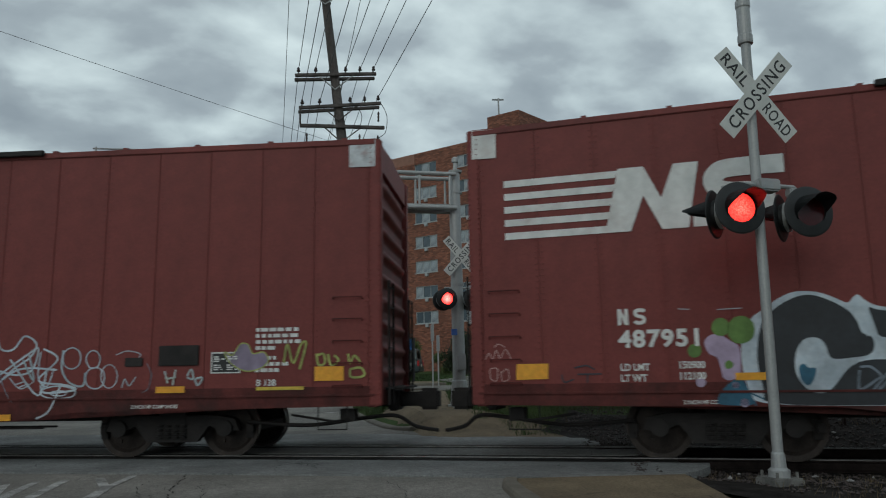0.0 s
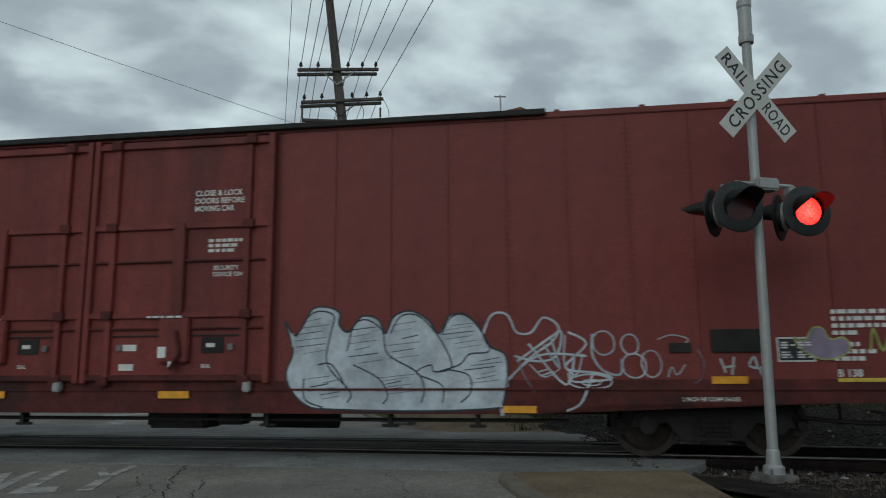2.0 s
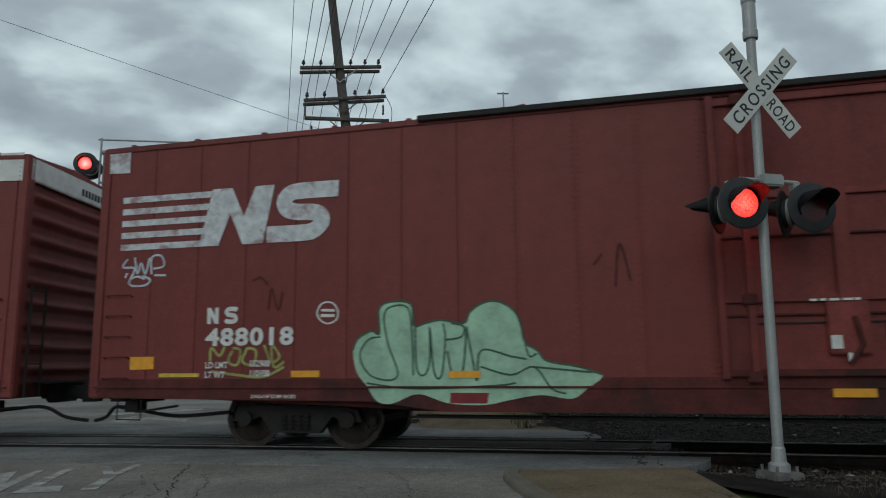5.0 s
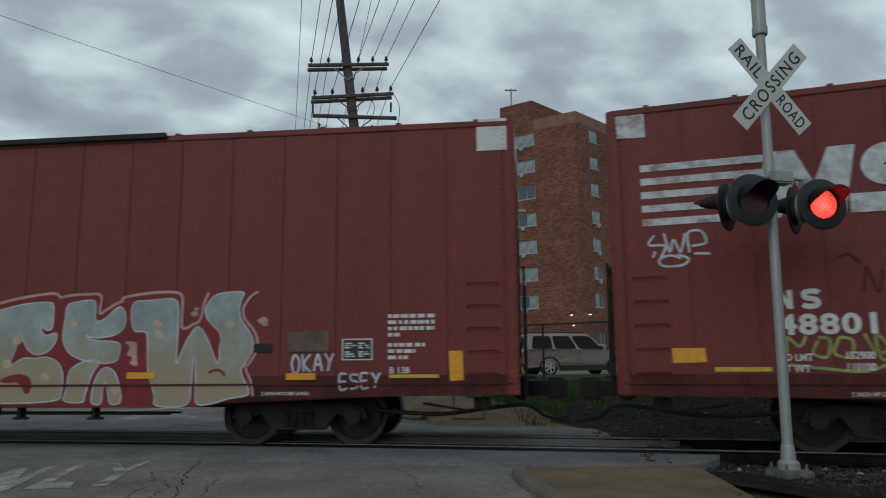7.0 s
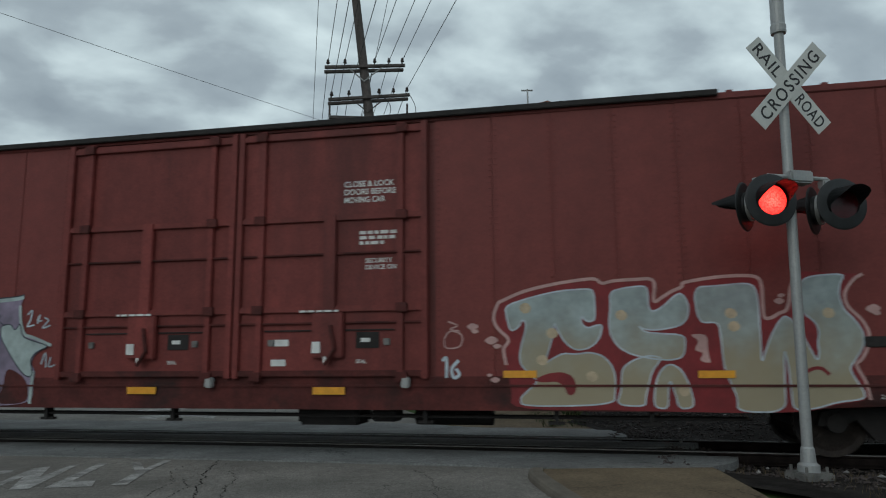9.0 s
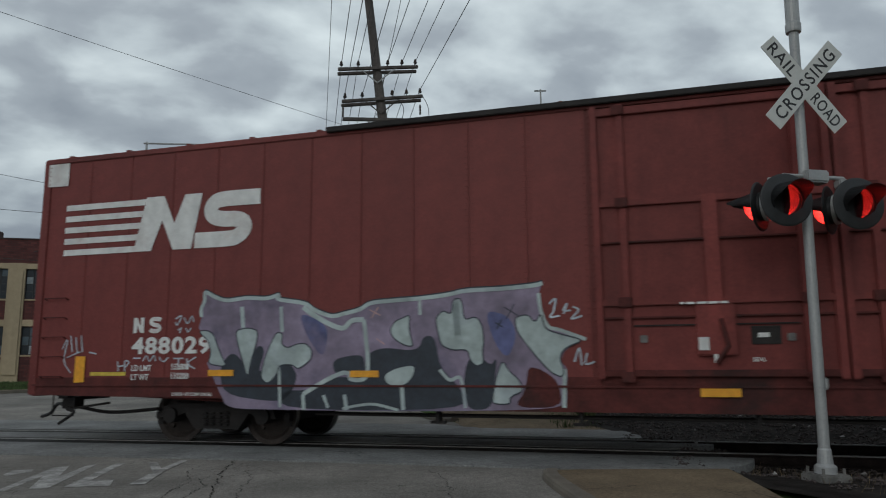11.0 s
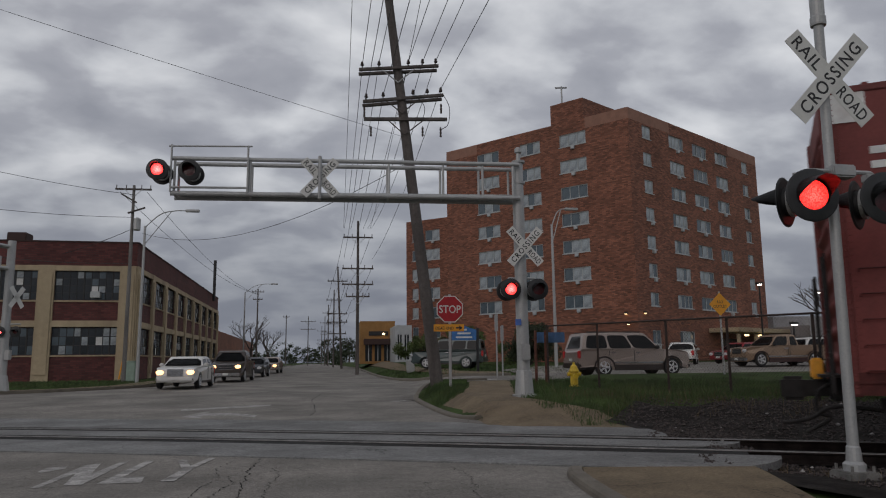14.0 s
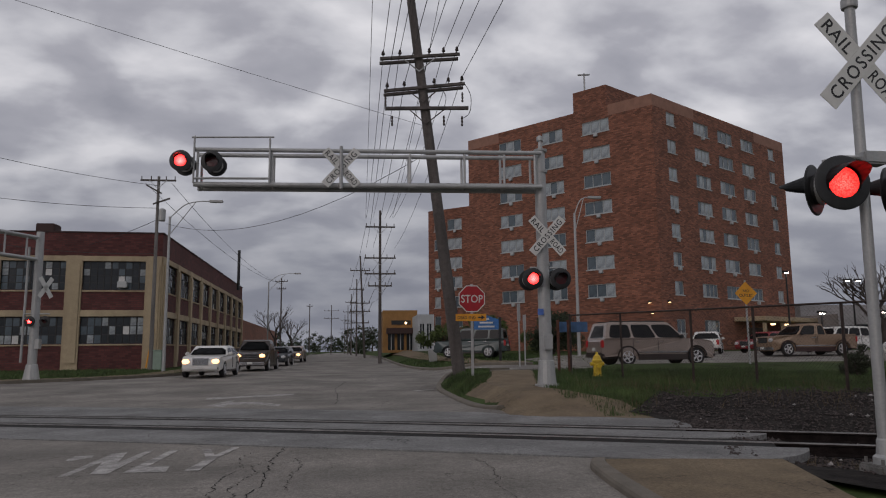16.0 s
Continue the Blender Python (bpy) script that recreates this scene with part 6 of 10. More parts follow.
def apt_window(parent, base, u0, u1, z0, z1, splits, sky_share, unit):
    """A sliding window: pale frame, mullions, panes, a share of them coloured as if reflecting sky."""
    w, h = u1 - u0, z1 - z0
    key = (round(w, 2), round(h, 2), splits)
    if key not in WINDOW_MESHES:
        bm = bmesh.new()
        f = 0.07
        for x0, x1, q0, q1 in ((0, w, 0, f), (0, w, h - f, h), (0, f, f, h - f), (w - f, w, f, h - f)):
            add_box(bm, x0, x1, 0.06, 0.16, q0, q1)
        for k in range(1, splits):
            add_box(bm, w * k / splits - 0.035, w * k / splits + 0.035, 0.07, 0.15, f, h - f)
        add_box(bm, -0.08, w + 0.08, -0.06, 0.1, -0.08, 0.0)
        fm = bpy.data.meshes.new("window_frame"); bm.to_mesh(fm); bm.free()
        fm.materials.append(FRAME_PALE)
        panes = []
        for kind in (PANE, PANE_SKY):
            bm = box(0.004, w / splits - 0.004, 0.12, 0.135, f, h - f)
            pm = bpy.data.meshes.new("pane"); bm.to_mesh(pm); bm.free()
            pm.materials.append(kind)
            panes.append(pm)
        WINDOW_MESHES[key] = (fm, panes)
    fm, panes = WINDOW_MESHES[key]
    win = part("window", fm, None, parent)
    win.matrix_basis = base @ Matrix.Translation((u0, 0, z0))
    for k in range(splits):
        p = part("pane", panes[1 if random.random() < sky_share else 0], None, win)
        p.location.x = w * k / splits
    if unit:
        ac = part("air_conditioner", box(w * 0.46, w * 0.46 + 0.40, -0.22, 0.05, -0.42, -0.10, 0.03), FRAME_PALE, win)
    return win


def apartment_block():
    random.seed(11)
    house = thing("apartment_building", "eight-storey orange brick apartment block with pale sliding windows", "building", "buildings")
    K, Lf, Rt = Vector((27.56, 62.46)), Vector((12.84, 79.5)), Vector((49.8, 77.1))
    B = Lf + Rt - K
    z1 = 25.1
    rows = [(6.26 + k * 2.716, 7.54 + k * 2.716) for k in range(7)]
    rows = [(2.7, 4.0)] + rows
    left = [(4.57, 7.57, 3), (9.89, 12.42, 3), (15.15, 18.09, 3)]
    right = [(2.32, 3.82, 2), (7.17, 10.0, 4), (11.8, 14.8, 3), (16.65, 19.38, 3), (22.9, 24.3, 2)]
    ll = (Lf - K).length
    holesL = [(ll - u1, ll - u0, a, b) for u0, u1, s in left for a, b in rows[1:]]
    holesR = [(u0, u1, a, b) for u0, u1, s in right for a, b in rows if not (a < 3 and u0 > 9)]
    part_l, d, n = wall_face("wall", house, Lf, K, 0.5, z1 - 1.1, BRICK_APT, holesL)
    base = on_wall(Lf, d, n)
    for (u0, u1, s) in left:
        for a, b in rows[1:]:
            apt_window(house, base, ll - u1, ll - u0, a, b, s, 0.55, random.random() < 0.8)
    _, d, n = wall_face("wall", house, K, Rt, 0.5, z1 - 1.1, BRICK_APT, holesR)
    base2 = on_wall(K, d, n)
    for u0, u1, s in right:
        for a, b in rows:
            if not (a < 3 and u0 > 9):
                apt_window(house, base2, u0, u1, a, b, s, 0.35 if a < 8 else 0.6, random.random() < 0.55)
    wall_face("wall", house, Rt, B, 0.5, z1 - 1.1, BRICK_APT)
    wall_face("wall", house, B, Lf, 0.5, z1 - 1.1, BRICK_APT)
    # parapet: tan corner panels, brick between
    for p, q, cuts in ((Lf, K, ((0, 4.4, 1), (4.4, ll - 4.6, 0), (ll - 4.6, ll, 1))), (K, Rt, ((0, 7.3, 1), (7.3, 19.7, 0), (19.7, (Rt - K).length, 1))), (Rt, B, ((0, ll, 0),)), (B, Lf, ((0, (Rt - K).length, 0),))):
        dd = (q - p).normalized()
        for u0, u1, tan in cuts:
            wall_face("parapet", house, p + dd * u0, p + dd * u1, z1 - 1.1, z1, PARAPET if tan else BRICK_APT)
    bm = bmesh.new()
    quad = [bm.verts.new((p.x, p.y, z1 - 0.6)) for p in (K, Rt, B, Lf)]
    bm.faces.new(quad)
    bm.faces.new([bm.verts.new((p.x, p.y, z1 - 0.8)) for p in (Lf, B, Rt, K)])
    part("roof", bm, DIRT, house)
    def penthouse(u, v, w, dpt, z):
        c = K + (Rt - K).normalized() * u + (Lf - K).normalized() * v
        r, l = (Rt - K).normalized() * w, (Lf - K).normalized() * dpt
        pts = [c, c + r, c + r + l, c + l]
        for i in range(4):
            wall_face("penthouse", house, pts[i], pts[(i + 1) % 4], z1 - 0.6, z, BRICK_APT)
        bm = bmesh.new()
        bm.faces.new([bm.verts.new((p.x, p.y, z - 0.02)) for p in pts])
        part("roof", bm, DIRT, house)
        return c
    c = penthouse(2.6, 6.5, 6.0, 3.9, 28.3)
    part("antenna", tube((c.x - 1.2, c.y + 3, 28), (c.x - 1.2, c.y + 3, 30.6), 0.09, n=6), GALV, house)
    part("antenna", tube((c.x - 1.9, c.y + 3, 30.4), (c.x - 0.6, c.y + 3, 30.5), 0.09, n=6), GALV, house)
    # lit wall lamps at the corner, and the entrance canopy
    for q, u, z in ((base, ll - 1.1, 5.55), (base, ll - 0.9, 4.6), (base2, 1.0, 5.6)):
        lamp = part("wall_lamp", box(-0.13, 0.13, -0.25, 0.0, -0.08, 0.10, 0.03), SIGNAL_BLACK, house)
        lamp.matrix_basis = q @ Matrix.Translation((u, 0, z))
        part("lamp_lens", box(-0.11, 0.11, -0.24, -0.06, -0.12, -0.08), LAMP_WARM, lamp)
    can = part("entrance_canopy", box(12.8, 25.4, -3.2, 0, 3.95, 4.4, 0.03), CONC_PALE, house, "flat pale entrance canopy")
    can.matrix_basis = base2
    for u in (15.0, 18.0, 20.4):
        lens = part("canopy_lamp", box(u, u + 0.35, -3.0, -2.6, 3.55, 3.72, 0.04), LAMP_WARM, house, "lit lamp under the canopy")
        lens.matrix_basis = base2
    for u in (13.2, 17.0, 20.8, 23.4):
        c = part("canopy_post", box(u, u + 0.3, -3.0, -2.7, 0.6, 3.75), CONC_PALE, house)
        c.matrix_basis = base2
    door = part("entrance_door", box(15.2, 19.5, -0.03, 0.05, 0.9, 3.4), PANE_DARK, house, "dark glass entrance")
    door.matrix_basis = base2
    # lower wing behind
    wing = thing("apartment_wing", "lower brick wing of the apartment block with small windows", "building", "buildings")
    A, C = Vector((10.35, 100.5)), Vector((17.5, 94.5))
    D, E = C + Vector((10, 12)), A + Vector((10, 12))
    wl = (C - A).length
    cols = ((1.0, 2.0), (3.2, 5.5), (6.9, 7.8))
    wr = [(1.8 + k * 2.68, 3.3 + k * 2.68) for k in range(7)]
    _, d, n = wall_face("wall", wing, A, C, 0.3, 20.9, BRICK_APT, [(u0, u1, a, b) for u0, u1 in cols for a, b in wr])
    base = on_wall(A, d, n)
    for u0, u1 in cols:
        for a, b in wr:
            apt_window(wing, base, u0, u1, a, b, 1 if u1 - u0 < 1.5 else 2, 0.5, random.random() < 0.4)
    for p, q in ((C, D), (D, E), (E, A)):
        wall_face("wall", wing, p, q, 0.3, 20.9, BRICK_APT)
    bm = bmesh.new()
    bm.faces.new([bm.verts.new((p.x, p.y, 20.6)) for p in (A, C, D, E)])
    part("roof", bm, DIRT, wing)


def factory():
    random.seed(5)
    house = thing("factory_building", "two-storey dark brick factory with cream concrete frame and steel sash windows", "building", "buildings")
    C, W, F = Vector((-13.8, 54.1)), Vector((-47.0, 52.6)), Vector((-15.0, 100.0))
    z0, z1 = 0.1, 9.95
    def facade(a, b, bays, pier):
        length = (b - a).length
        bw = (length - pier) / bays
        holes = []
        for k in range(bays):
            u0, u1 = pier + k * bw, (k + 1) * bw
            holes += [(u0, u1, 5.85, 7.9), (u0, u1, 2.05, 3.95)]
        _, d, n = wall_face("wall", house, a, b, z0, z1, BRICK_DARK, holes, 0.3)
        base = on_wall(a, d, n)
        def add(name, *q, m=CONC_PALE, parent=house, label=""):
            ob = part(name, box(*q, 0.02), m, parent, label)
            ob.matrix_basis = base if parent is house else Matrix()
            return ob
        for k in range(bays + 1):
            u = k * bw
            add("pier", u, u + pier, -0.12, 0.10, z0, 8.3)
            add("pier_cap", u + 0.12, u + pier - 0.12, -0.20, -0.12, z0 + 0.6, 7.7)
        add("lintel_band", 0, length, -0.10, 0.12, 7.9, 8.28)
        add("floor_band", 0, length, -0.10, 0.12, 3.97, 4.42)
        add("sill", 0, length, -0.07, 0.1, 5.72, 5.83)
        add("sill", 0, length, -0.07, 0.1, 1.93, 2.03)
        add("coping", -0.1, length + 0.1, -0.06, 0.36, z1, z1 + 0.1, m=BRICK_DARK)
        for k in range(bays):
            for a0, a1, rows in ((5.87, 7.88, 4), (2.07, 3.93, 3)):
                u0, u1 = pier + k * bw, (k + 1) * bw
                w, h = u1 - u0, a1 - a0
                bm = bmesh.new()
                cols = max(4, round(w / 0.5))
                for i in range(cols + 1):
                    t = 0.05 if i % 4 == 0 else 0.025
                    add_box(bm, w * i / cols - t, w * i / cols + t, 0.10, 0.16, 0, h)
                for j in range(rows + 1):
                    add_box(bm, 0, w, 0.105, 0.155, h * j / rows - 0.025, h * j / rows + 0.025)
                win = part("window", bm, STEEL_SASH, house, "steel sash window")
                win.matrix_basis = base @ Matrix.Translation((u0, 0, a0))
                cw, ch = w / cols, h / rows
                glass = [bpy.data.meshes.new("pane") for _ in range(4)]
                for me, mt in zip(glass, (PANE_DARK, PANE, PANE_SKY, PAPER)):
                    bm = box(0.004, cw - 0.004, 0.122, 0.13, 0.004, ch - 0.004)
                    bm.to_mesh(me); bm.free()
                    me.materials.append(mt)
                for i in range(cols):
                    for j in range(rows):
                        kind = random.choices((0, 1, 2, 3), (0.58, 0.22, 0.14, 0.06))[0]
                        p = part("pane", glass[kind], None, win)
                        p.matrix_basis = pose(cw * i, 0, ch * j, random.uniform(-1, 1), 0, random.uniform(-0.8, 0.8))
        return base
    base = facade(W, C, 6, 1.1)
    ac = part("air_conditioner", box(30.3, 30.95, -0.35, 0.1, 6.0, 6.45, 0.03), FRAME_PALE, house)
    ac.matrix_basis = base
    pr = part("lean_prop", tube((32.55, -0.6, 0.35), (32.9, -0.24, 3.1), 0.055, n=8), SIGN_YELLOW, house, "yellow pipe leaning on the pier")
    pr.matrix_basis = base
    facade(C, F, 9, 0.9)
    back = W + (F - C)
    wall_face("wall", house, F, back, z0, z1, BRICK_DARK)
    wall_face("wall", house, back, W, z0, z1, BRICK_DARK)
    bm = bmesh.new()
    bm.faces.new([bm.verts.new((p.x, p.y, z1 - 0.4)) for p in (W, C, F, back)])
    part("roof", bm, DIRT, house)
    part("roof_vent", box(-23.2, -21.9, 55.5, 56.8, 9.5, 10.9, 0.05), BRICK_DARK, house)
    part("chimney_pipe", tube((-14.3, 92, 9.0), (-14.3, 92, 14.0), 0.18, n=8), SIGNAL_BLACK, house)
    low = thing("factory_annex", "low brick annex behind the factory", "building", "buildings")
    pts = [Vector(p) for p in ((-40, 101), (-15.5, 101), (-17.5, 170), (-40, 170))]
    for k in range(4):
        wall_face("wall", low, pts[k], pts[(k + 1) % 4], 0.2, 5.9, BRICK_APT)
    bm = bmesh.new()
    bm.faces.new([bm.verts.new((p.x, p.y, 5.6)) for p in pts])
    part("roof", bm, DIRT, low)


def shop(name, x0, x1, y, d, h, material, label, doors, awning=False):
    s = thing(name, label, "building", "buildings")
    g = land((x0 + x1) / 2, y) - 0.1
    holes = [(u0, u1, g + 0.3, g + z) for u0, u1, z in doors]
    P = [Vector(p) for p in ((x0, y), (x1, y), (x1, y + d), (x0, y + d))]
    wall_face("wall", s, P[0], P[1], g, g + h, material, holes)
    for k in range(1, 4):
        wall_face("wall", s, P[k], P[(k + 1) % 4], g, g + h, material)
    for u0, u1, z in doors:
        part("pane", box(x0 + u0, x0 + u1, y + 0.15, y + 0.18, g + 0.3, g + z), PANE_DARK, s)
        part("window_frame", box(x0 + (u0 + u1) / 2 - 0.05, x0 + (u0 + u1) / 2 + 0.05, y + 0.1, y + 0.2, g + 0.3, g + z), FRAME_PALE, s)
    bm = bmesh.new()
    bm.faces.new([bm.verts.new((p.x, p.y, g + h - 0.3)) for p in P])
    part("roof", bm, DIRT, s)
    if awning:
        part("awning", box(x0 + 0.4, x1 - 0.2, y - 0.9, y, g + 2.2, g + 2.9, 0.05), BRICK_DARK, s, "dark red awning")
        part("sign_band", box(x0 + 1.0, x1 - 0.8, y - 0.08, y, g + 3.3, g + 3.8), SIGNAL_BLACK, s)
        part("lamp", box(x0 + 2.6, x0 + 2.85, y - 0.3, y - 0.05, g + 3.35, g + 3.6, 0.03), LAMP_WARM, s)
    return s


apartment_block()
factory()
OCHRE = mat("ochre_stucco", (0.33, 0.175, 0.06), 0.85, 0, 0.12, 1.2, 20, 0.05)
GREY_STONE = mat("pale_grey_stone", (0.42, 0.44, 0.45), 0.8, 0, 0.12, 1.2, 20, 0.05)
GREY_PALE = mat("pale_grey_render", (0.34, 0.33, 0.33), 0.85, 0, 0.15, 1.2, 20, 0.05)
shop("ochre_shop", 3.4, 7.5, 86.5, 14, 5.0, OCHRE, "ochre corner shop with dark red awning and lit lamp", ((0.6, 1.4, 2.2), (1.7, 2.5, 2.2), (2.8, 3.6, 2.2)), True)
shop("grey_office", 6.9, 8.7, 79, 10, 4.0, GREY_STONE, "pale grey stone office with tall windows", ((0.25, 0.7, 3.0), (1.0, 1.5, 3.0)))
shop("grey_warehouse", 55, 92, 84, 16, 5.2, GREY_PALE, "grey flat-roofed building behind the car park", ((3, 6, 4), (9, 12, 4), (16, 19, 4)))
shop("white_depot", 50, 72, 70, 10, 3.6, GREY_PALE, "low white building past the fence", ((2, 5, 2.5), (9, 12, 2.5)))


# ---- vehicles ----
TYRE = mat("tyre_rubber", (0.018, 0.018, 0.019), 0.85, 0, 0.2, 9, 40, 0.1)
RIM = mat("alloy_rim", (0.62, 0.62, 0.63), 0.4, 0.5, 0.1, 9, 40, 0)
AUTO_GLASS = glass_mat("car_glass", (0.012, 0.013, 0.014), 0.05, 0.16)
CHROME = mat("chrome_trim", (0.55, 0.55, 0.56), 0.2, 0.95, 0.05, 9, 40, 0)
HEADLAMP = mat("lit_headlamp", (0.9, 0.85, 0.7), 0.3, 0, 0.02, 9, 40, 0, emit=(1.0, 0.50, 0.17), power=3.4)
HEADLAMP_OFF = mat("unlit_headlamp", (0.5, 0.5, 0.5), 0.15, 0, 0.05, 9, 40, 0)
CLADDING = mat("dark_sill_cladding", (0.045, 0.038, 0.034), 0.6, 0, 0.2, 3, 40, 0.05)
TAIL = mat("tail_lamp", (0.50, 0.02, 0.02), 0.3, 0, 0.1, 9, 40, 0)


def paint(name, color, metal=0.1):
    m = mat(name, color, 0.32, metal, 0.06, 1.5, 30, 0)
    m.node_tree.nodes["Principled BSDF"].inputs["Coat Weight"].default_value = 0.4
    return m


def wheel_mesh(r):
    bm = add_lathe(bmesh.new(), [(r * 0.62, -0.10), (r * 0.92, -0.10), (r, -0.06), (r, 0.06), (r * 0.92, 0.10), (r * 0.62, 0.10)], 22, pose(0, 0, 0, 90))
    return bm


def rim_mesh(r, m):
    bm = add_path(bmesh.new(), [m @ Vector((r * 0.63 * math.cos(a), r * 0.63 * math.sin(a), 0.105)) for a in [k * math.pi / 10 for k in range(21)]], 0.018, 5)
    for k in range(5):
        add_box(bm, 0.03, r * 0.62, -r * 0.10, r * 0.10, 0.101, 0.117, m @ Matrix.Rotation(k * 2 * math.pi / 5, 4, "Z"), 0.004)
    return bm


def vehicle(name, label, m, L, W, H, hood, belt, nose, tail, roof0, roof1, color, lit=False, r=0.34, bed=False, category="car", front=0.92, rear=1.0, clad=None, posts=(0.30, 0.62), crate=False):
    """Faces +x. nose and tail: where the cabin meets the body; roof0, roof1: the roof's ends, from the rear; posts: pillars as shares of the cabin."""
    v = thing(name, label, category, "vehicles", m)
    low, w = 0.27, W / 2
    fw, rw = L / 2 - front, -L / 2 + rear
    clad = clad or color
    def wide(z):
        return 1.0 - 0.035 * max(0.0, z - 0.62) / 0.4 - 0.05 * max(0.0, 0.5 - z) / 0.3 if z < belt else 0.965 - 0.17 * (z - belt) / (H - belt)
    def taper(x):
        return 1 - 0.15 * (max(0.0, abs(x) - (L / 2 - 0.8)) / 0.8) ** 2
    def arch(x, q):
        return [(x - q * math.cos(k), r * 0.92 + q * math.sin(k)) for k in [radians(8 + 164 * i / 12) for i in range(13)]]
    q = r + 0.06
    poly = [(-L / 2 + 0.06, low + 0.12)] + arch(rw, q) + [(rw + q + 0.02, low), (fw - q - 0.02, low)] + arch(fw, q) + [(L / 2 - 0.10, low + 0.02), (L / 2 - 0.02, 0.42), (L / 2, 0.60), (L / 2 - 0.015, hood - 0.26), (L / 2 - 0.06, hood - 0.13), (L / 2 - 0.2, hood - 0.055), (L / 2 - 0.6, hood - 0.01), (nose + 0.1, hood + 0.03), (nose - 0.02, belt), (tail + 0.02, belt), (-L / 2 + 0.12, belt - 0.015), (-L / 2 + 0.03, belt - 0.12), (-L / 2, 0.62)]
    def slab(poly, half, bevel, seg=3):
        bm = prism(poly, -half, half)
        bmesh.ops.dissolve_limit(bm, angle_limit=0.001, verts=bm.verts, edges=bm.edges)
        rim = [e for e in bm.edges if abs(e.verts[0].co.y - e.verts[1].co.y) < 1e-4]
        bmesh.ops.bevel(bm, geom=rim, offset=bevel, segments=seg, affect="EDGES", clamp_overlap=True)
        bmesh.ops.triangulate(bm, faces=[f for f in bm.faces if len(f.verts) > 4], ngon_method="EAR_CLIP")
        return bm
    bm = slab(poly, w, 0.05)
    for k in bm.verts:
        k.co.y *= wide(min(k.co.z, belt - 0.001)) * taper(k.co.x)
    part("body", bm, color, v)
    part("wheel_well", box(-L / 2 + 0.3, L / 2 - 0.3, -w * 0.72, w * 0.72, low + 0.02, r * 2 + 0.02), SIGNAL_BLACK, v)
    # cabin in body colour, glass let into it
    cabin = [(tail, belt - 0.03), (roof0, H - 0.07), (roof0 + 0.10, H - 0.02), ((roof0 + roof1) / 2, H), (roof1 - 0.12, H - 0.02), (roof1, H - 0.07), (nose, belt - 0.03)]
    bm = slab(cabin, w, 0.05)
    for k in bm.verts:
        k.co.y *= wide(max(k.co.z, belt))
    part("cabin", bm, color, v)
    z0, z1 = belt + 0.03, H - 0.13
    def edge(u, z):
        """x at share u of the cabin's length and height z."""
        t = (z - belt) / (H - belt)
        return (tail + (roof0 - tail) * t) * (1 - u) + (nose + (roof1 - nose) * t) * u
    cuts = [0.035, *posts, 0.965]
    for s in (-1, 1):
        for i, (u0, u1) in enumerate(zip(cuts, cuts[1:])):
            g = 0.045 if i else 0.05
            quad = [(edge(u0, z0) + g, z0), (edge(u1, z0) - g, z0), (edge(u1, z1) - g, z1), (edge(u0, z1) + g, z1)]
            loop = soft_loop([(x, z) for p, n in zip(quad, quad[1:] + quad[:1]) for x, z in ((p[0] * 0.9 + n[0] * 0.1, p[1] * 0.9 + n[1] * 0.1), (p[0] * 0.1 + n[0] * 0.9, p[1] * 0.1 + n[1] * 0.9))], 1)
            bm = bmesh.new()
            out_ = [bm.verts.new((x, s * (w * wide(max(z, belt)) + 0.004), z)) for x, z in loop]
            in_ = [bm.verts.new((x, s * (w * wide(max(z, belt)) - 0.01), z)) for x, z in loop]
            bm.faces.new(out_)
            for k in range(len(loop)):
                bm.faces.new((out_[k], out_[(k + 1) % len(loop)], in_[(k + 1) % len(loop)], in_[k]))
            bmesh.ops.recalc_face_normals(bm, faces=bm.faces)
            part("side_window", bm, AUTO_GLASS, v)
    def screen(name, xa, xb, sgn):
        bm = bmesh.new()
        rows = []
        for k in range(5):
            t = 0.06 + 0.82 * k / 4
            z = belt + (H - 0.07 - belt) * t
            x = xa + (xb - xa) * t + sgn * 0.012
            half = w * wide(z) - 0.09
            rows.append([bm.verts.new((x - sgn * 0.03 * (j / 4) ** 2, half * j / 4, z)) for j in range(-4, 5)])
        for A, B in zip(rows, rows[1:]):
            for k in range(8):
                bm.faces.new((A[k], A[k + 1], B[k + 1], B[k]))
        bmesh.ops.solidify(bm, geom=bm.faces[:], thickness=0.006)
        part(name, bm, AUTO_GLASS, v, smooth=True)
    screen("windscreen", nose, roof1, 1)
    screen("rear_window", tail, roof0, -1)
    for s in (-1, 1):
        y0, y1 = sorted((s * w * 0.95, s * (w + 0.17)))
        part("mirror", box(nose - 0.38, nose - 0.22, y0, y1, belt - 0.01, belt + 0.15, 0.04), SIGNAL_BLACK if clad is not color else color, v)
        for u in posts:
            x = edge(u, belt) + 0.10
            part("door_handle", box(x, x + 0.18, s * w * 0.985 - 0.022, s * w * 0.985 + 0.022, belt - 0.17, belt - 0.13, 0.01), CHROME, v)
            part("door_seam", box(x - 0.11, x - 0.098, s * w - 0.02, s * w + 0.003, 0.42, belt - 0.06), SIGNAL_BLACK, v)
        part("sill", box(rw + q + 0.02, fw - q - 0.02, s * w - 0.05, s * w + 0.006, low - 0.02, 0.50 if clad is not color else 0.34, 0.015), CLADDING if clad is color else clad, v, "sill cladding")
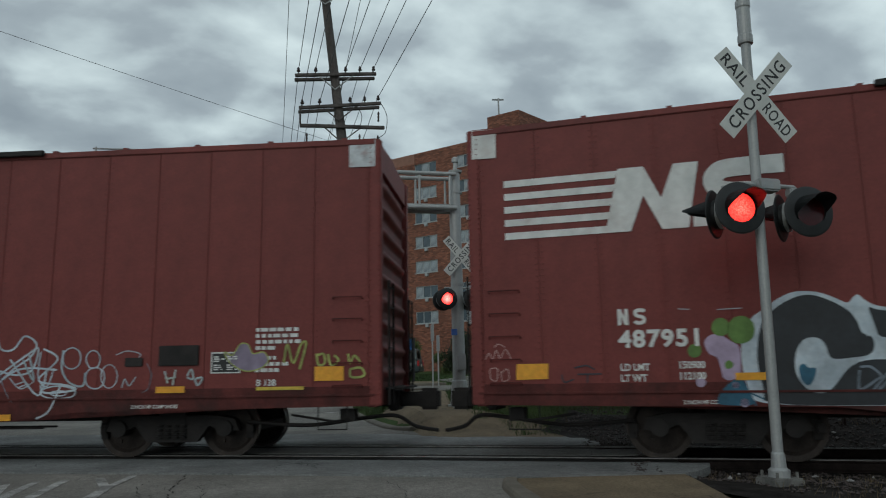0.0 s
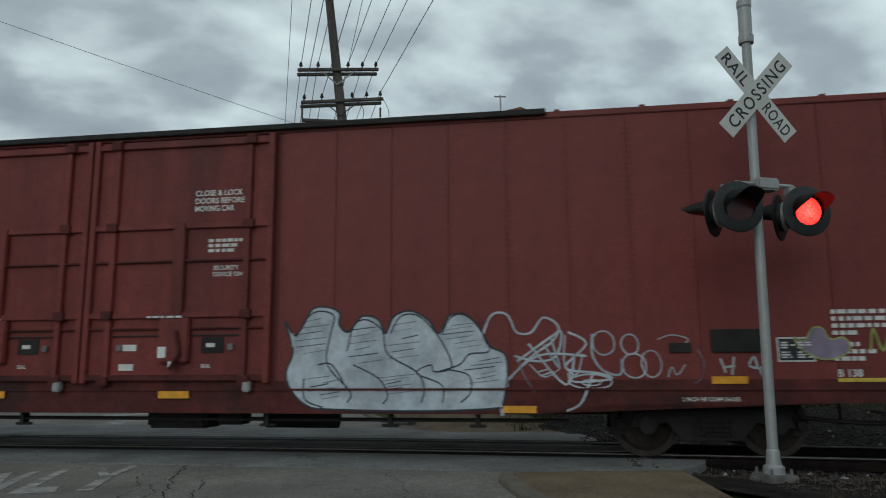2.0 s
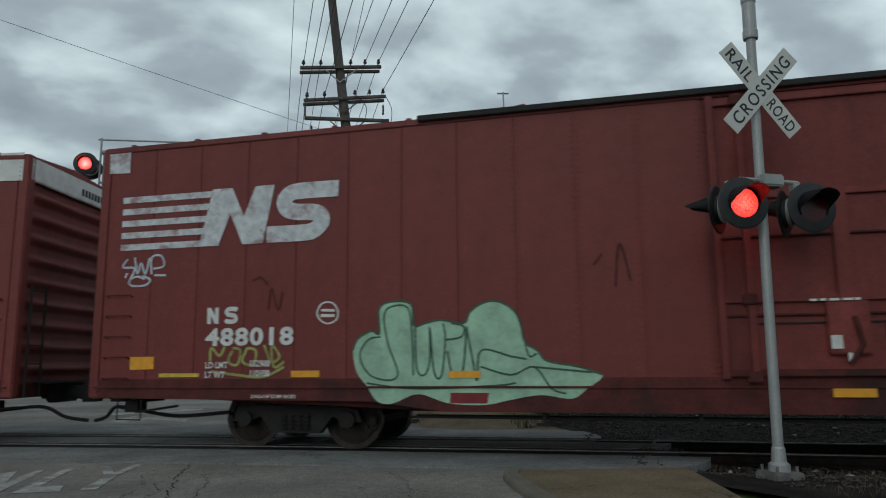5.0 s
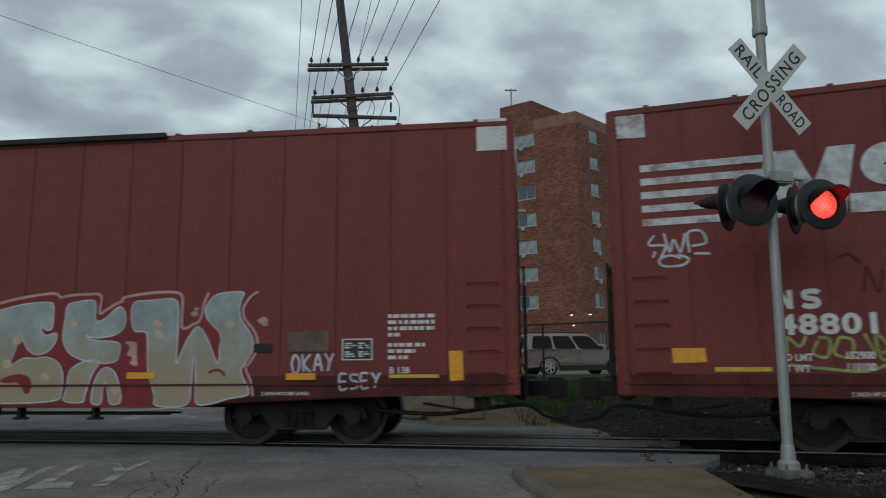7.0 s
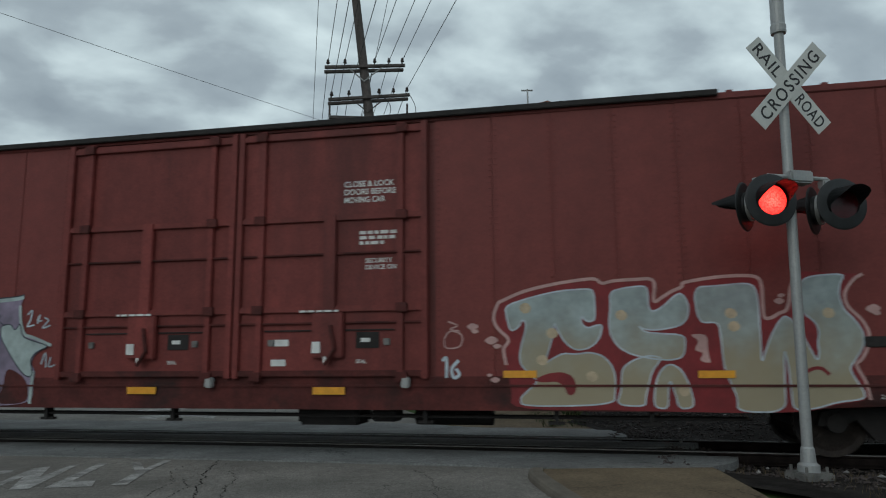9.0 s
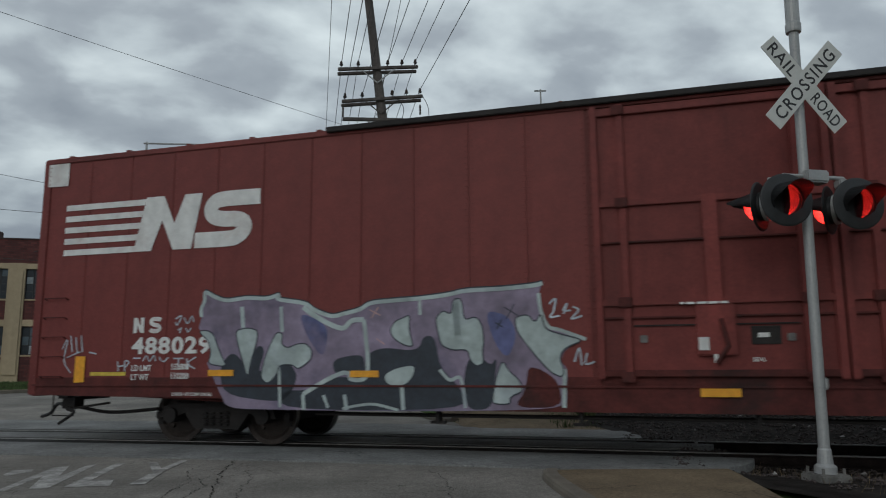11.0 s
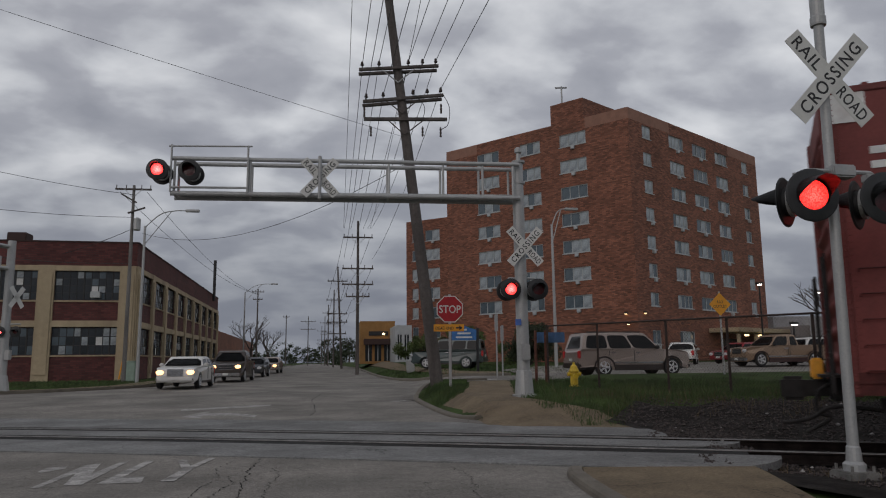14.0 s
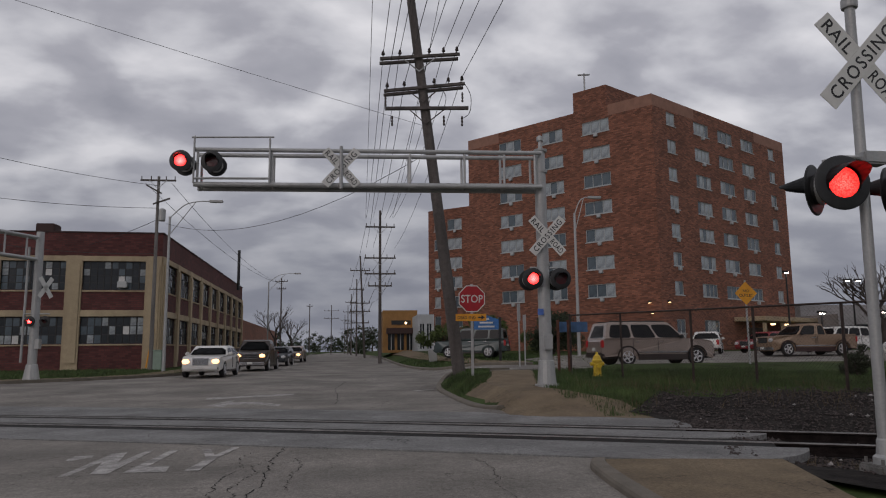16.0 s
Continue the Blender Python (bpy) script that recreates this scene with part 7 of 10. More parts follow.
        if clad is not color:
            part("side_moulding", box(rw + q, fw - q, s * w - 0.01, s * w + 0.014, 0.56, 0.62, 0.006), CHROME, v)
            for x in (rw, fw):
                bm = bmesh.new()
                outer, inner = arch(x, q + 0.07), arch(x, q - 0.005)
                A = [bm.verts.new((a, s * (w * taper(a) + 0.012), b)) for a, b in outer]
                B = [bm.verts.new((a, s * (w * taper(a) + 0.012), b)) for a, b in inner]
                for k in range(12):
                    bm.faces.new((A[k], A[k + 1], B[k + 1], B[k]))
                bmesh.ops.solidify(bm, geom=bm.faces[:], thickness=0.03)
                part("arch_lip", bm, clad, v)
        for x in (rw, fw):
            wh = part("wheel", wheel_mesh(r), TYRE, v)
            wh.location = (x, s * (w - 0.12), r)
            part("rim", rim_mesh(r, pose(0, 0, 0, 90 if s < 0 else -90)), RIM, wh)
        c = s * (w * 0.70)
        lamp = add_lathe(bmesh.new(), [(0.03, 0.0), (0.10, 0.0), (0.125, 0.02), (0.125, 0.08), (0.05, 0.10)], 16, pose(L / 2 - 0.075, c, hood - 0.24, 0, 90, 0) @ Matrix.Diagonal((0.85, 1.35, 1, 1)))
        part("headlight", lamp, HEADLAMP if lit else HEADLAMP_OFF, v, "lit headlight" if lit else "")
        part("tail_light", box(-L / 2 - 0.015, -L / 2 + 0.10, s * (w * 0.80) - 0.09, s * (w * 0.80) + 0.09, belt - 0.40, belt - 0.06, 0.03), TAIL, v)
        part("fog_lamp", box(L / 2 - 0.04, L / 2 + 0.05, c - 0.14, c + 0.14, 0.40, 0.48, 0.02), SIGNAL_BLACK, v)
    gw = w * (0.40 if not crate else 0.36)
    part("grille", box(L / 2 - 0.06, L / 2 + 0.012, -gw, gw, hood - 0.42, hood - 0.13, 0.02), SIGNAL_BLACK, v)
    for k in range(9 if crate else 3):
        z = hood - 0.40 + k * (0.25 / (8 if crate else 2))
        part("grille_bar", box(L / 2 - 0.02, L / 2 + 0.02, -gw, gw, z - 0.008, z + 0.008), CHROME, v)
    for k in range(11 if crate else 0):
        y = -gw + 2 * gw * k / 10
        part("grille_bar", box(L / 2 - 0.02, L / 2 + 0.022, y - 0.008, y + 0.008, hood - 0.42, hood - 0.13), CHROME, v)
    part("grille_trim", box(L / 2 - 0.04, L / 2 + 0.03, -gw - 0.02, gw + 0.02, hood - 0.13, hood - 0.09, 0.01), CHROME, v)
    bump = CHROME if bed else clad
    part("bumper", box(L / 2 - 0.16, L / 2 + 0.06, -w * 0.86, w * 0.86, 0.34, 0.54, 0.05), bump, v)
    part("bumper", box(-L / 2 - 0.06, -L / 2 + 0.16, -w * 0.86, w * 0.86, 0.36, 0.58, 0.05), bump, v)
    part("plate", box(L / 2 + 0.06, L / 2 + 0.072, -0.16, 0.16, 0.40, 0.52), SIGN_WHITE, v)
    part("plate", box(-L / 2 - 0.03, -L / 2 - 0.005, -0.16, 0.16, 0.66, 0.80), SIGN_WHITE, v)
    if bed:
        part("bed_liner", box(-L / 2 + 0.16, tail - 0.08, -w * 0.80, w * 0.80, belt - 0.05, belt + 0.006), SIGNAL_BLACK, v, "dark open load bed")
        for s in (-1, 1):
            part("bed_rail", box(-L / 2 + 0.1, tail - 0.05, s * w * 0.88 - 0.05, s * w * 0.88 + 0.05, belt - 0.02, belt + 0.045, 0.015), color, v)
    elif H > 1.6:
        for s in (-1, 1):
            part("roof_rail", box(roof0 + 0.15, roof1 - 0.15, s * w * 0.66 - 0.02, s * w * 0.66 + 0.02, H - 0.005, H + 0.045, 0.012), SIGNAL_BLACK, v)
    return v


def parked(x, y, turn):
    return pose(x, y, land(x, y) + 0.01, 0, 0, turn)


WHITE_CAR = paint("white_car_paint", (0.62, 0.61, 0.58))
BEIGE = paint("beige_metallic_paint", (0.34, 0.275, 0.24), 0.45)
TAN = paint("tan_truck_paint", (0.30, 0.20, 0.13), 0.45)
REDC = paint("red_car_paint", (0.26, 0.02, 0.025))
DARKC = paint("dark_car_paint", (0.03, 0.035, 0.04))
GREENC = paint("dark_green_car_paint", (0.035, 0.055, 0.055))
MAROON = paint("dark_maroon_lower_paint", (0.045, 0.020, 0.019), 0.0)
# lower cladding colour, with shade and the ground's dark reflection painted in
UMBER = paint("taupe_cladding_with_shade", (0.034, 0.026, 0.024), 0.0)
vehicle("sedan", "white sedan with lit headlights waiting on the road", parked(-6.85, 36.9, -91.5), 5.0, 1.90, 1.48, 0.98, 1.02, 1.05, -1.85, -1.15, 0.35, WHITE_CAR, True, 0.36, front=0.85, posts=(0.26, 0.58), crate=True)
vehicle("pickup_truck", "dark brown pickup with lit headlights waiting behind the sedan", parked(-6.0, 47.2, -92), 5.6, 2.0, 1.88, 1.14, 1.20, 1.35, -0.9, -0.75, 0.70, paint("brown_truck_paint", (0.040, 0.028, 0.022)), True, 0.40, True, "pickup", posts=(0.10, 0.52))
vehicle("hatchback", "dark hatchback with dim headlights in the queue", parked(-5.7, 57.5, -93), 4.5, 1.8, 1.45, 0.9, 0.95, 1.0, -2.05, -1.5, 0.3, DARKC, posts=(0.25, 0.60))
vehicle("sedan", "car with lit headlights at the back of the queue", parked(-5.4, 68.5, -93), 4.7, 1.8, 1.45, 0.9, 0.95, 1.0, -1.75, -1.15, 0.3, BEIGE, True)
vehicle("suv", "beige metallic sport utility car with shade-darkened lower cladding beside the fence", parked(13.3, 31.7, 5), 5.4, 2.0, 1.92, 1.14, 1.18, 1.30, -2.60, -2.38, 0.55, BEIGE, False, 0.39, front=0.95, rear=1.15, clad=UMBER, posts=(0.335, 0.64))
vehicle("pickup_truck", "tan and maroon pickup with chrome bumper in the car park", parked(26.6, 40.4, 185), 5.7, 2.0, 1.88, 1.16, 1.20, 1.30, -0.75, -0.58, 0.62, TAN, False, 0.41, True, "pickup", front=0.95, rear=1.15, clad=MAROON, posts=(0.34, 0.40))
vehicle("sedan", "white sedan seen from behind in the car park", parked(23.6, 46.5, 60), 4.7, 1.8, 1.47, 0.92, 0.96, 1.05, -1.75, -1.15, 0.35, WHITE_CAR)
vehicle("sedan", "red car in the car park", parked(29.0, 48.5, 200), 4.6, 1.8, 1.5, 0.92, 0.96, 1.05, -1.75, -1.15, 0.35, REDC)
vehicle("sedan", "white sedan farther along the car park", parked(31.2, 36.6, 195), 4.7, 1.8, 1.47, 0.92, 0.96, 1.05, -1.75, -1.15, 0.35, WHITE_CAR)
vehicle("suv", "pale sport utility car behind the pickup", parked(32.5, 46.0, 190), 4.8, 1.9, 1.75, 1.05, 1.08, 1.1, -2.3, -2.1, 0.5, WHITE_CAR)
vehicle("suv", "dark green boxy off-roader on the side street", parked(7.0, 43.0, 158), 4.3, 1.8, 1.72, 1.02, 1.08, 0.90, -2.05, -1.95, 0.50, GREENC, posts=(0.30, 0.62))


def lot_lamp(x, y, h, heads):
    p = thing("lot_lamp", "tall car-park lamp, lit", "lamp", "car-park lamps", pose(x, y, land(x, y)))
    part("pole", tube((0, 0, -0.1), (0, 0, h), 0.10, 0.07, 8), SIGNAL_BLACK, p)
    for dx in heads:
        hd = part("lamp_head", box(dx - 0.3, dx + 0.3, -0.3, 0.2, h - 0.05, h + 0.12, 0.03), SIGNAL_BLACK, p)
        part("lamp_lens", box(dx - 0.13, dx + 0.13, -0.3, 0.05, h - 0.15, h - 0.06), LAMP_WHITE, hd)


lot_lamp(47.8, 64.5, 6.6, (-0.5, 0.6))
lot_lamp(38.5, 56, 3.2, (0,))
lot_lamp(52.0, 66, 3.6, (0,))
lot_lamp(42.0, 66, 7.5, (0,))


# ---- fence ----
def fence():
    f = thing("chain_link_fence", "rusty chain-link fence with dark top rail", "fence")
    A, B = Vector((7.07, 23.3)), Vector((11.4, 10.6))
    zt = lambda u: 2.46 - 0.26 * u
    RUST = mat("rusty_fence_steel", (0.05, 0.035, 0.03), 0.8, 0.3, 0.35, 6, 40, 0.1)
    d = (B - A)
    for u in (0, 0.19, 0.40, 0.55, 0.72, 0.88, 1.0):
        p = A + d * u
        g = land(p.x, p.y)
        part("post", tube((p.x, p.y, g - 0.2), (p.x, p.y, zt(u) + 0.02), 0.034, n=8), RUST, f)
    part("top_rail", tube((A.x, A.y, zt(0)), (B.x, B.y, zt(1)), 0.024, n=8), RUST, f)
    bm = bmesh.new()
    n = 150
    for k in range(-12, n):
        for s in (1, -1):
            u0, u1 = k / n, (k + 20.5) / n
            if s < 0:
                u0, u1 = u1, u0
            if min(u0, u1) < 0 or max(u0, u1) > 1:
                continue
            p, q = A + d * u0, A + d * u1
            g = land(p.x, p.y) + 0.05
            add_tube(bm, (p.x, p.y, g), (q.x, q.y, zt(u1)), 0.0022, n=3, caps=False)
    part("mesh", bm, RUST, f, "chain-link wire mesh")["kind"] = "stuff"
    gate = thing("gate_post", "rusty gate frame at the fence end with a blue board", "gate post", "", pose(6.75, 23.6, land(6.75, 23.6)))
    for x in (0, 0.35):
        part("post", tube((x, 0, -0.1), (x, 0, 1.75), 0.05, n=8), mat("rust", (0.12, 0.05, 0.035), 0.9, 0.2, 0.4, 9, 40, 0.2), gate)
    part("board", box(0.1, 1.1, 0.25, 0.28, 1.35, 1.7, 0.01), mat("faded_blue_board", (0.05, 0.12, 0.24), 0.6), gate, "faded blue board")


fence()
cab = thing("utility_cabinet", "pale green utility cabinet beside the factory pole", "cabinet", "", pose(-12.9, 50.6, land(-12.9, 50.6)))
part("body", box(-0.28, 0.28, -0.3, 0.3, 0, 1.25, 0.04), mat("pale_green_metal", (0.24, 0.32, 0.26), 0.6, 0, 0.1, 3, 30, 0.02), cab)
part("lid", box(-0.32, 0.32, -0.34, 0.34, 1.25, 1.32, 0.02), mat("pale_green_lid", (0.27, 0.35, 0.29), 0.6), cab)
box2 = thing("junction_box", "small grey junction box on the verge", "cabinet", "", pose(5.0, 46, land(5.0, 46)))
part("body", box(-0.25, 0.25, -0.2, 0.2, 0, 0.75, 0.04, pose(0, 0, 0, 0, -6, 0)), GALV, box2)


# ---- plants ----
LEAF = mat("spring_leaves", (0.075, 0.105, 0.030), 0.8, 0, 0.45, 3, 12, 0)
LEAF_DARK = mat("dark_leaves", (0.030, 0.042, 0.020), 0.85, 0, 0.45, 3, 12, 0)
TWIG = mat("bare_twigs", (0.060, 0.048, 0.042), 0.9, 0, 0.3, 5, 30, 0.2)
BLADE = mat("grass_blades", (0.050, 0.085, 0.024), 0.9, 0, 0.5, 0.9, 9, 0, stain=(0.105, 0.085, 0.042), stain_amount=0.55)
DRY = mat("dry_weeds", (0.13, 0.095, 0.052), 0.9, 0, 0.4, 1.5, 9, 0)


def branch(bm, p, d, length, r, level, rnd, tips):
    q = p + d * length
    add_tube(bm, p, q, r, r * 0.65, 5 if level > 1 else 4, False)
    if level == 0:
        tips.append(q)
        return
    for k in range(rnd.choice((2, 3, 3))):
        nd = (d + Vector((rnd.uniform(-0.75, 0.75), rnd.uniform(-0.75, 0.75), rnd.uniform(-0.15, 0.5)))).normalized()
        branch(bm, p + d * length * rnd.uniform(0.55, 1.0), nd, length * rnd.uniform(0.6, 0.82), r * 0.6, level - 1, rnd, tips)


def leaf_cloud(spots, size, rnd, per):
    verts, faces = [], []
    for c, rad in spots:
        for k in range(per):
            v = Vector((rnd.gauss(0, 1), rnd.gauss(0, 1), rnd.gauss(0, 0.8)))
            v = v.normalized() * rad * rnd.uniform(0.3, 1.0)
            a, b = Vector((rnd.gauss(0, 1), rnd.gauss(0, 1), rnd.gauss(0, 1))).normalized() * size, Vector((rnd.gauss(0, 1), rnd.gauss(0, 1), rnd.gauss(0, 1))).normalized() * size * 0.6
            o = len(verts)
            q = Vector(c) + v
            verts += [tuple(q - a), tuple(q + b), tuple(q + a), tuple(q - b)]
            faces.append((o, o + 1, o + 2, o + 3))
    me = bpy.data.meshes.new("crown")
    me.from_pydata(verts, [], faces)
    return me


def tree(x, y, h, seed, leafy, label, spread=0.55, levels=5):
    rnd = random.Random(seed)
    t = thing("tree", label, "tree", "trees", pose(x, y, land(x, y)))
    bm, tips = bmesh.new(), []
    trunk = h * 0.28
    part("trunk", tube((0, 0, -0.2), (0, 0, trunk), h * 0.028, h * 0.02, 8), TWIG, t)
    for k in range(4):
        a = k * 1.57 + rnd.uniform(-0.4, 0.4)
        branch(bm, Vector((0, 0, trunk * rnd.uniform(0.8, 1))), Vector((spread * math.cos(a), spread * math.sin(a), 1)).normalized(), h * 0.22, h * 0.013, levels - 1, rnd, tips)
    part("branchwork", bm, TWIG, t)
    if leafy:
        me = leaf_cloud([(p, h * 0.06) for p in tips], h * 0.018, rnd, leafy)
        part("crown", me, LEAF, t)


def bush(x, y, w, h, seed, material, label, per=700):
    rnd = random.Random(seed)
    b = thing("bush", label, "bush", "bushes", pose(x, y, land(x, y)))
    bm, tips = bmesh.new(), []
    for k in range(6):
        a = rnd.uniform(0, 6.28)
        branch(bm, Vector((0, 0, 0)), Vector((0.6 * math.cos(a), 0.6 * math.sin(a), 1)).normalized(), h * 0.4, h * 0.02, 2, rnd, tips)
    part("stems", bm, TWIG, b)
    spots = []
    for k in range(22):
        u, v = rnd.gauss(0, 0.24), rnd.gauss(0, 0.18)
        spots.append((Vector((w * u, w * v, h * rnd.uniform(0.12, 0.98 - 0.9 * abs(u)))), h * rnd.uniform(0.10, 0.24)))
    part("leaves", leaf_cloud(spots, h * 0.028, rnd, per // 3), material, b)


tree(15.5, 112, 11, 3, 0, "bare tree behind the apartment wing")
tree(-13.5, 128, 11, 4, 0, "bare roadside tree past the factory")
tree(-12.5, 150, 10, 14, 0, "bare roadside tree past the factory")
tree(45.5, 59, 11, 5, 0, "bare spreading tree beyond the car park", 0.9)
tree(48.8, 62, 10, 15, 0, "bare spreading tree beyond the car park", 0.9)
tree(54, 59, 11, 25, 0, "bare spreading tree beyond the car park", 0.9)
tree(60, 60, 10, 26, 0, "bare spreading tree beyond the car park", 0.9)


def treeline():
    rnd = random.Random(8)
    spots = []
    for k in range(170):
        x = rnd.uniform(-70, 55)
        y = 240 + rnd.uniform(-20, 60) + 0.2 * abs(x)
        if -21 < x < -1:
            x, y = x * 1.7, 428 + rnd.uniform(0, 25)
        h = rnd.uniform(4, 10.5) * (1.5 if y > 425 else 1.0)
        for j in range(5):
            spots.append(((x + rnd.uniform(-2.5, 2.5), y, land(x, y) + h * rnd.uniform(0.1, 0.85)), rnd.uniform(1.0, 2.4)))
    me = leaf_cloud(spots, 0.45, rnd, 34)
    me.materials.append(LEAF_DARK)
    tagged(new("far_trees", me), "distant line of budding trees at the road's end", "trees", kind="stuff")


treeline()
for k, (x, y, h) in enumerate(((-1.5, 255, 11), (6, 240, 10), (12, 225, 9))):
    tree(x, y, h, 30 + k, 0, "distant bare tree beyond the road", 0.7, 5)
bush(10.6, 57, 5.5, 3.4, 1, LEAF, "leafy green bush before the apartment block", 1500)
bush(8.0, 62, 5, 3.0, 2, LEAF, "leafy green bush before the apartment block", 1200)
bush(14.5, 52, 4, 3.6, 3, LEAF_DARK, "dark bush before the apartment block", 1200)
bush(14.0, 19.0, 0.8, 0.9, 4, LEAF_DARK, "dark shrub against the fence", 900)


def blades(name, label, material, count, place, lo, hi, seed, width=0.012):
    rnd = random.Random(seed)
    verts, faces = [], []
    k = 0
    while k < count:
        q = place(rnd)
        k += 1
        if q is None:
            continue
        x, y, tall = q
        h = rnd.uniform(lo, hi) * tall
        a = rnd.uniform(0, 6.28)
        lean = Vector((rnd.gauss(0, 0.35), rnd.gauss(0, 0.35))) * h
        w = width * (0.6 + h)
        z = land(x, y) - 0.06
        o = len(verts)
        verts += [(x - w * math.cos(a), y - w * math.sin(a), z), (x + w * math.cos(a), y + w * math.sin(a), z), (x + lean.x, y + lean.y, z + h)]
        faces.append((o, o + 1, o + 2))
    me = bpy.data.meshes.new(name)
    me.from_pydata(verts, [], faces)
    me.materials.append(material)
    tagged(new(name, me), label, "grass", kind="stuff")


def verge(rnd):
    s, p = rnd.uniform(-1, 18), rnd.uniform(2.7, 13.5)
    q = track(s, p)
    if p < 4.0 and (s > 5.0 or q.x < 5.0):
        return None
    if q.x < 4.65 or (q.y > 18.4 and q.x < 4.7 + (q.y - 18.4) * 0.23) or q.y > 27.4:
        return None
    near = 1.0 if s < 5.2 else smoothstep(p, 4.0, 5.6)
    if rnd.random() > 0.25 + 0.75 * near:
        return None
    return q.x, q.y, (0.5 + 0.6 * near) * (1.3 if noise.noise((q.x * 0.6, q.y * 0.6, 0)) > 0.1 else 0.75)


def weeds(rnd):
    s, p = rnd.uniform(0, 18), rnd.uniform(3.4, 7.0)
    q = track(s, p)
    if q.x < 5.4 or noise.noise((q.x * 0.8, q.y * 0.8, 3)) < 0.0:
        return None
    return q.x, q.y, 1.0


def near_weeds(rnd):
    s, p = rnd.uniform(5.2, 12), rnd.uniform(-4.2, -1.3)
    q = track(s, p)
    if q.x < 5.5:
        return None
    return q.x, q.y, 1.0


def island(rnd):
    x, y = rnd.uniform(2.95, 5.4), rnd.uniform(20.4, 27.6)
    if x > 3.9 + (y - 21.4) * 0.2 or x < 2.95 + max(0.0, y - 25.0) * 0.6:
        return None
    return x, y, 1.0


def left_verge(rnd):
    x, y = rnd.uniform(-32, -9.2), rnd.uniform(31, 53.5)
    if y < 32.3 - (x + 14.4) * 0.10 or (x > -14.4 and y < 32.2 + (x + 14.4) * 0.95) or (x > -10.2 and y < 40):
        return None
    return x, y, 1.0


def corner_lawn(rnd):
    x, y = rnd.uniform(3.7, 14), rnd.uniform(36, 62)
    if x < 4.5 + (40 - y) * 0.3 if y < 40 else False:
        return None
    return x, y, 1.0


blades("verge_grass", "rough green and brown verge grass", BLADE, 110000, verge, 0.06, 0.20, 1)
blades("dry_weed_stems", "dry brown weeds along the ballast", DRY, 5000, weeds, 0.12, 0.36, 2, 0.006)
blades("trackside_weeds", "sparse dry weeds at the signal's foot", DRY, 2600, near_weeds, 0.05, 0.2, 3, 0.006)
blades("island_grass", "tuft of green grass at the kerb corner", BLADE, 16000, island, 0.06, 0.20, 4)
blades("factory_verge_grass", "short green grass before the factory", BLADE, 22000, left_verge, 0.06, 0.18, 5, 0.03)
blades("corner_lawn_grass", "short green lawn at the far corner", BLADE, 12000, corner_lawn, 0.06, 0.16, 6, 0.04)


# ---- paint and graffiti on the cars ----
# three-letter piece in blue-grey and sand on the last car
fill(car_c, "graffiti_fill", soft_loop([(4.22, 1.26), (4.19, 1.48), (4.26, 1.62), (4.11, 1.78), (4.05, 1.93), (4.11, 2.12), (4.19, 2.18), (4.52, 2.31), (4.95, 2.4), (5.34, 2.45), (5.51, 2.45), (5.6, 2.39), (5.77, 2.42), (6.06, 2.43), (6.25, 2.43), (6.31, 2.35), (6.29, 2.12), (6.4, 2.17), (6.53, 2.25), (6.67, 2.31), (6.71, 2.37), (7.13, 2.43), (7.5, 2.44), (7.66, 2.4), (7.7, 2.27), (7.7, 1.9), (7.78, 1.86), (7.89, 1.92), (7.98, 1.96), (8.03, 2.08), (8.06, 2.25), (8.13, 2.42), (8.19, 2.48), (8.49, 2.45), (8.95, 2.42), (8.83, 2.34), (8.72, 2.17), (8.74, 2.0), (8.89, 1.82), (8.96, 1.65), (8.94, 1.48), (8.85, 1.31), (8.78, 1.23), (8.87, 1.02), (8.91, 0.79), (8.51, 0.73), (8.16, 0.63), (7.27, 0.61), (5.72, 0.64), (4.27, 0.64), (4.29, 0.9)]), G_RED, 0, False, 'deep red graffiti ground')
line(car_c, "graffiti_line", [(4.22, 1.26), (4.19, 1.48), (4.26, 1.62), (4.11, 1.78), (4.05, 1.93), (4.11, 2.12), (4.19, 2.18), (4.52, 2.31), (4.95, 2.4), (5.34, 2.45), (5.51, 2.45), (5.6, 2.39), (5.77, 2.42), (6.06, 2.43), (6.25, 2.43), (6.31, 2.35), (6.29, 2.12), (6.4, 2.17), (6.53, 2.25), (6.67, 2.31), (6.71, 2.37), (7.13, 2.43), (7.5, 2.44), (7.66, 2.4), (7.7, 2.27), (7.7, 1.9), (7.78, 1.86), (7.89, 1.92), (7.98, 1.96), (8.03, 2.08), (8.06, 2.25), (8.13, 2.42)], 0.045, G_PINK, 3, False)
line(car_c, "graffiti_line", [(8.95, 2.42), (8.83, 2.34), (8.72, 2.17), (8.74, 2.0), (8.89, 1.82), (8.96, 1.65), (8.94, 1.48), (8.85, 1.31), (8.78, 1.23), (8.87, 1.02), (8.91, 0.79)], 0.04, G_PINK, 3, False)
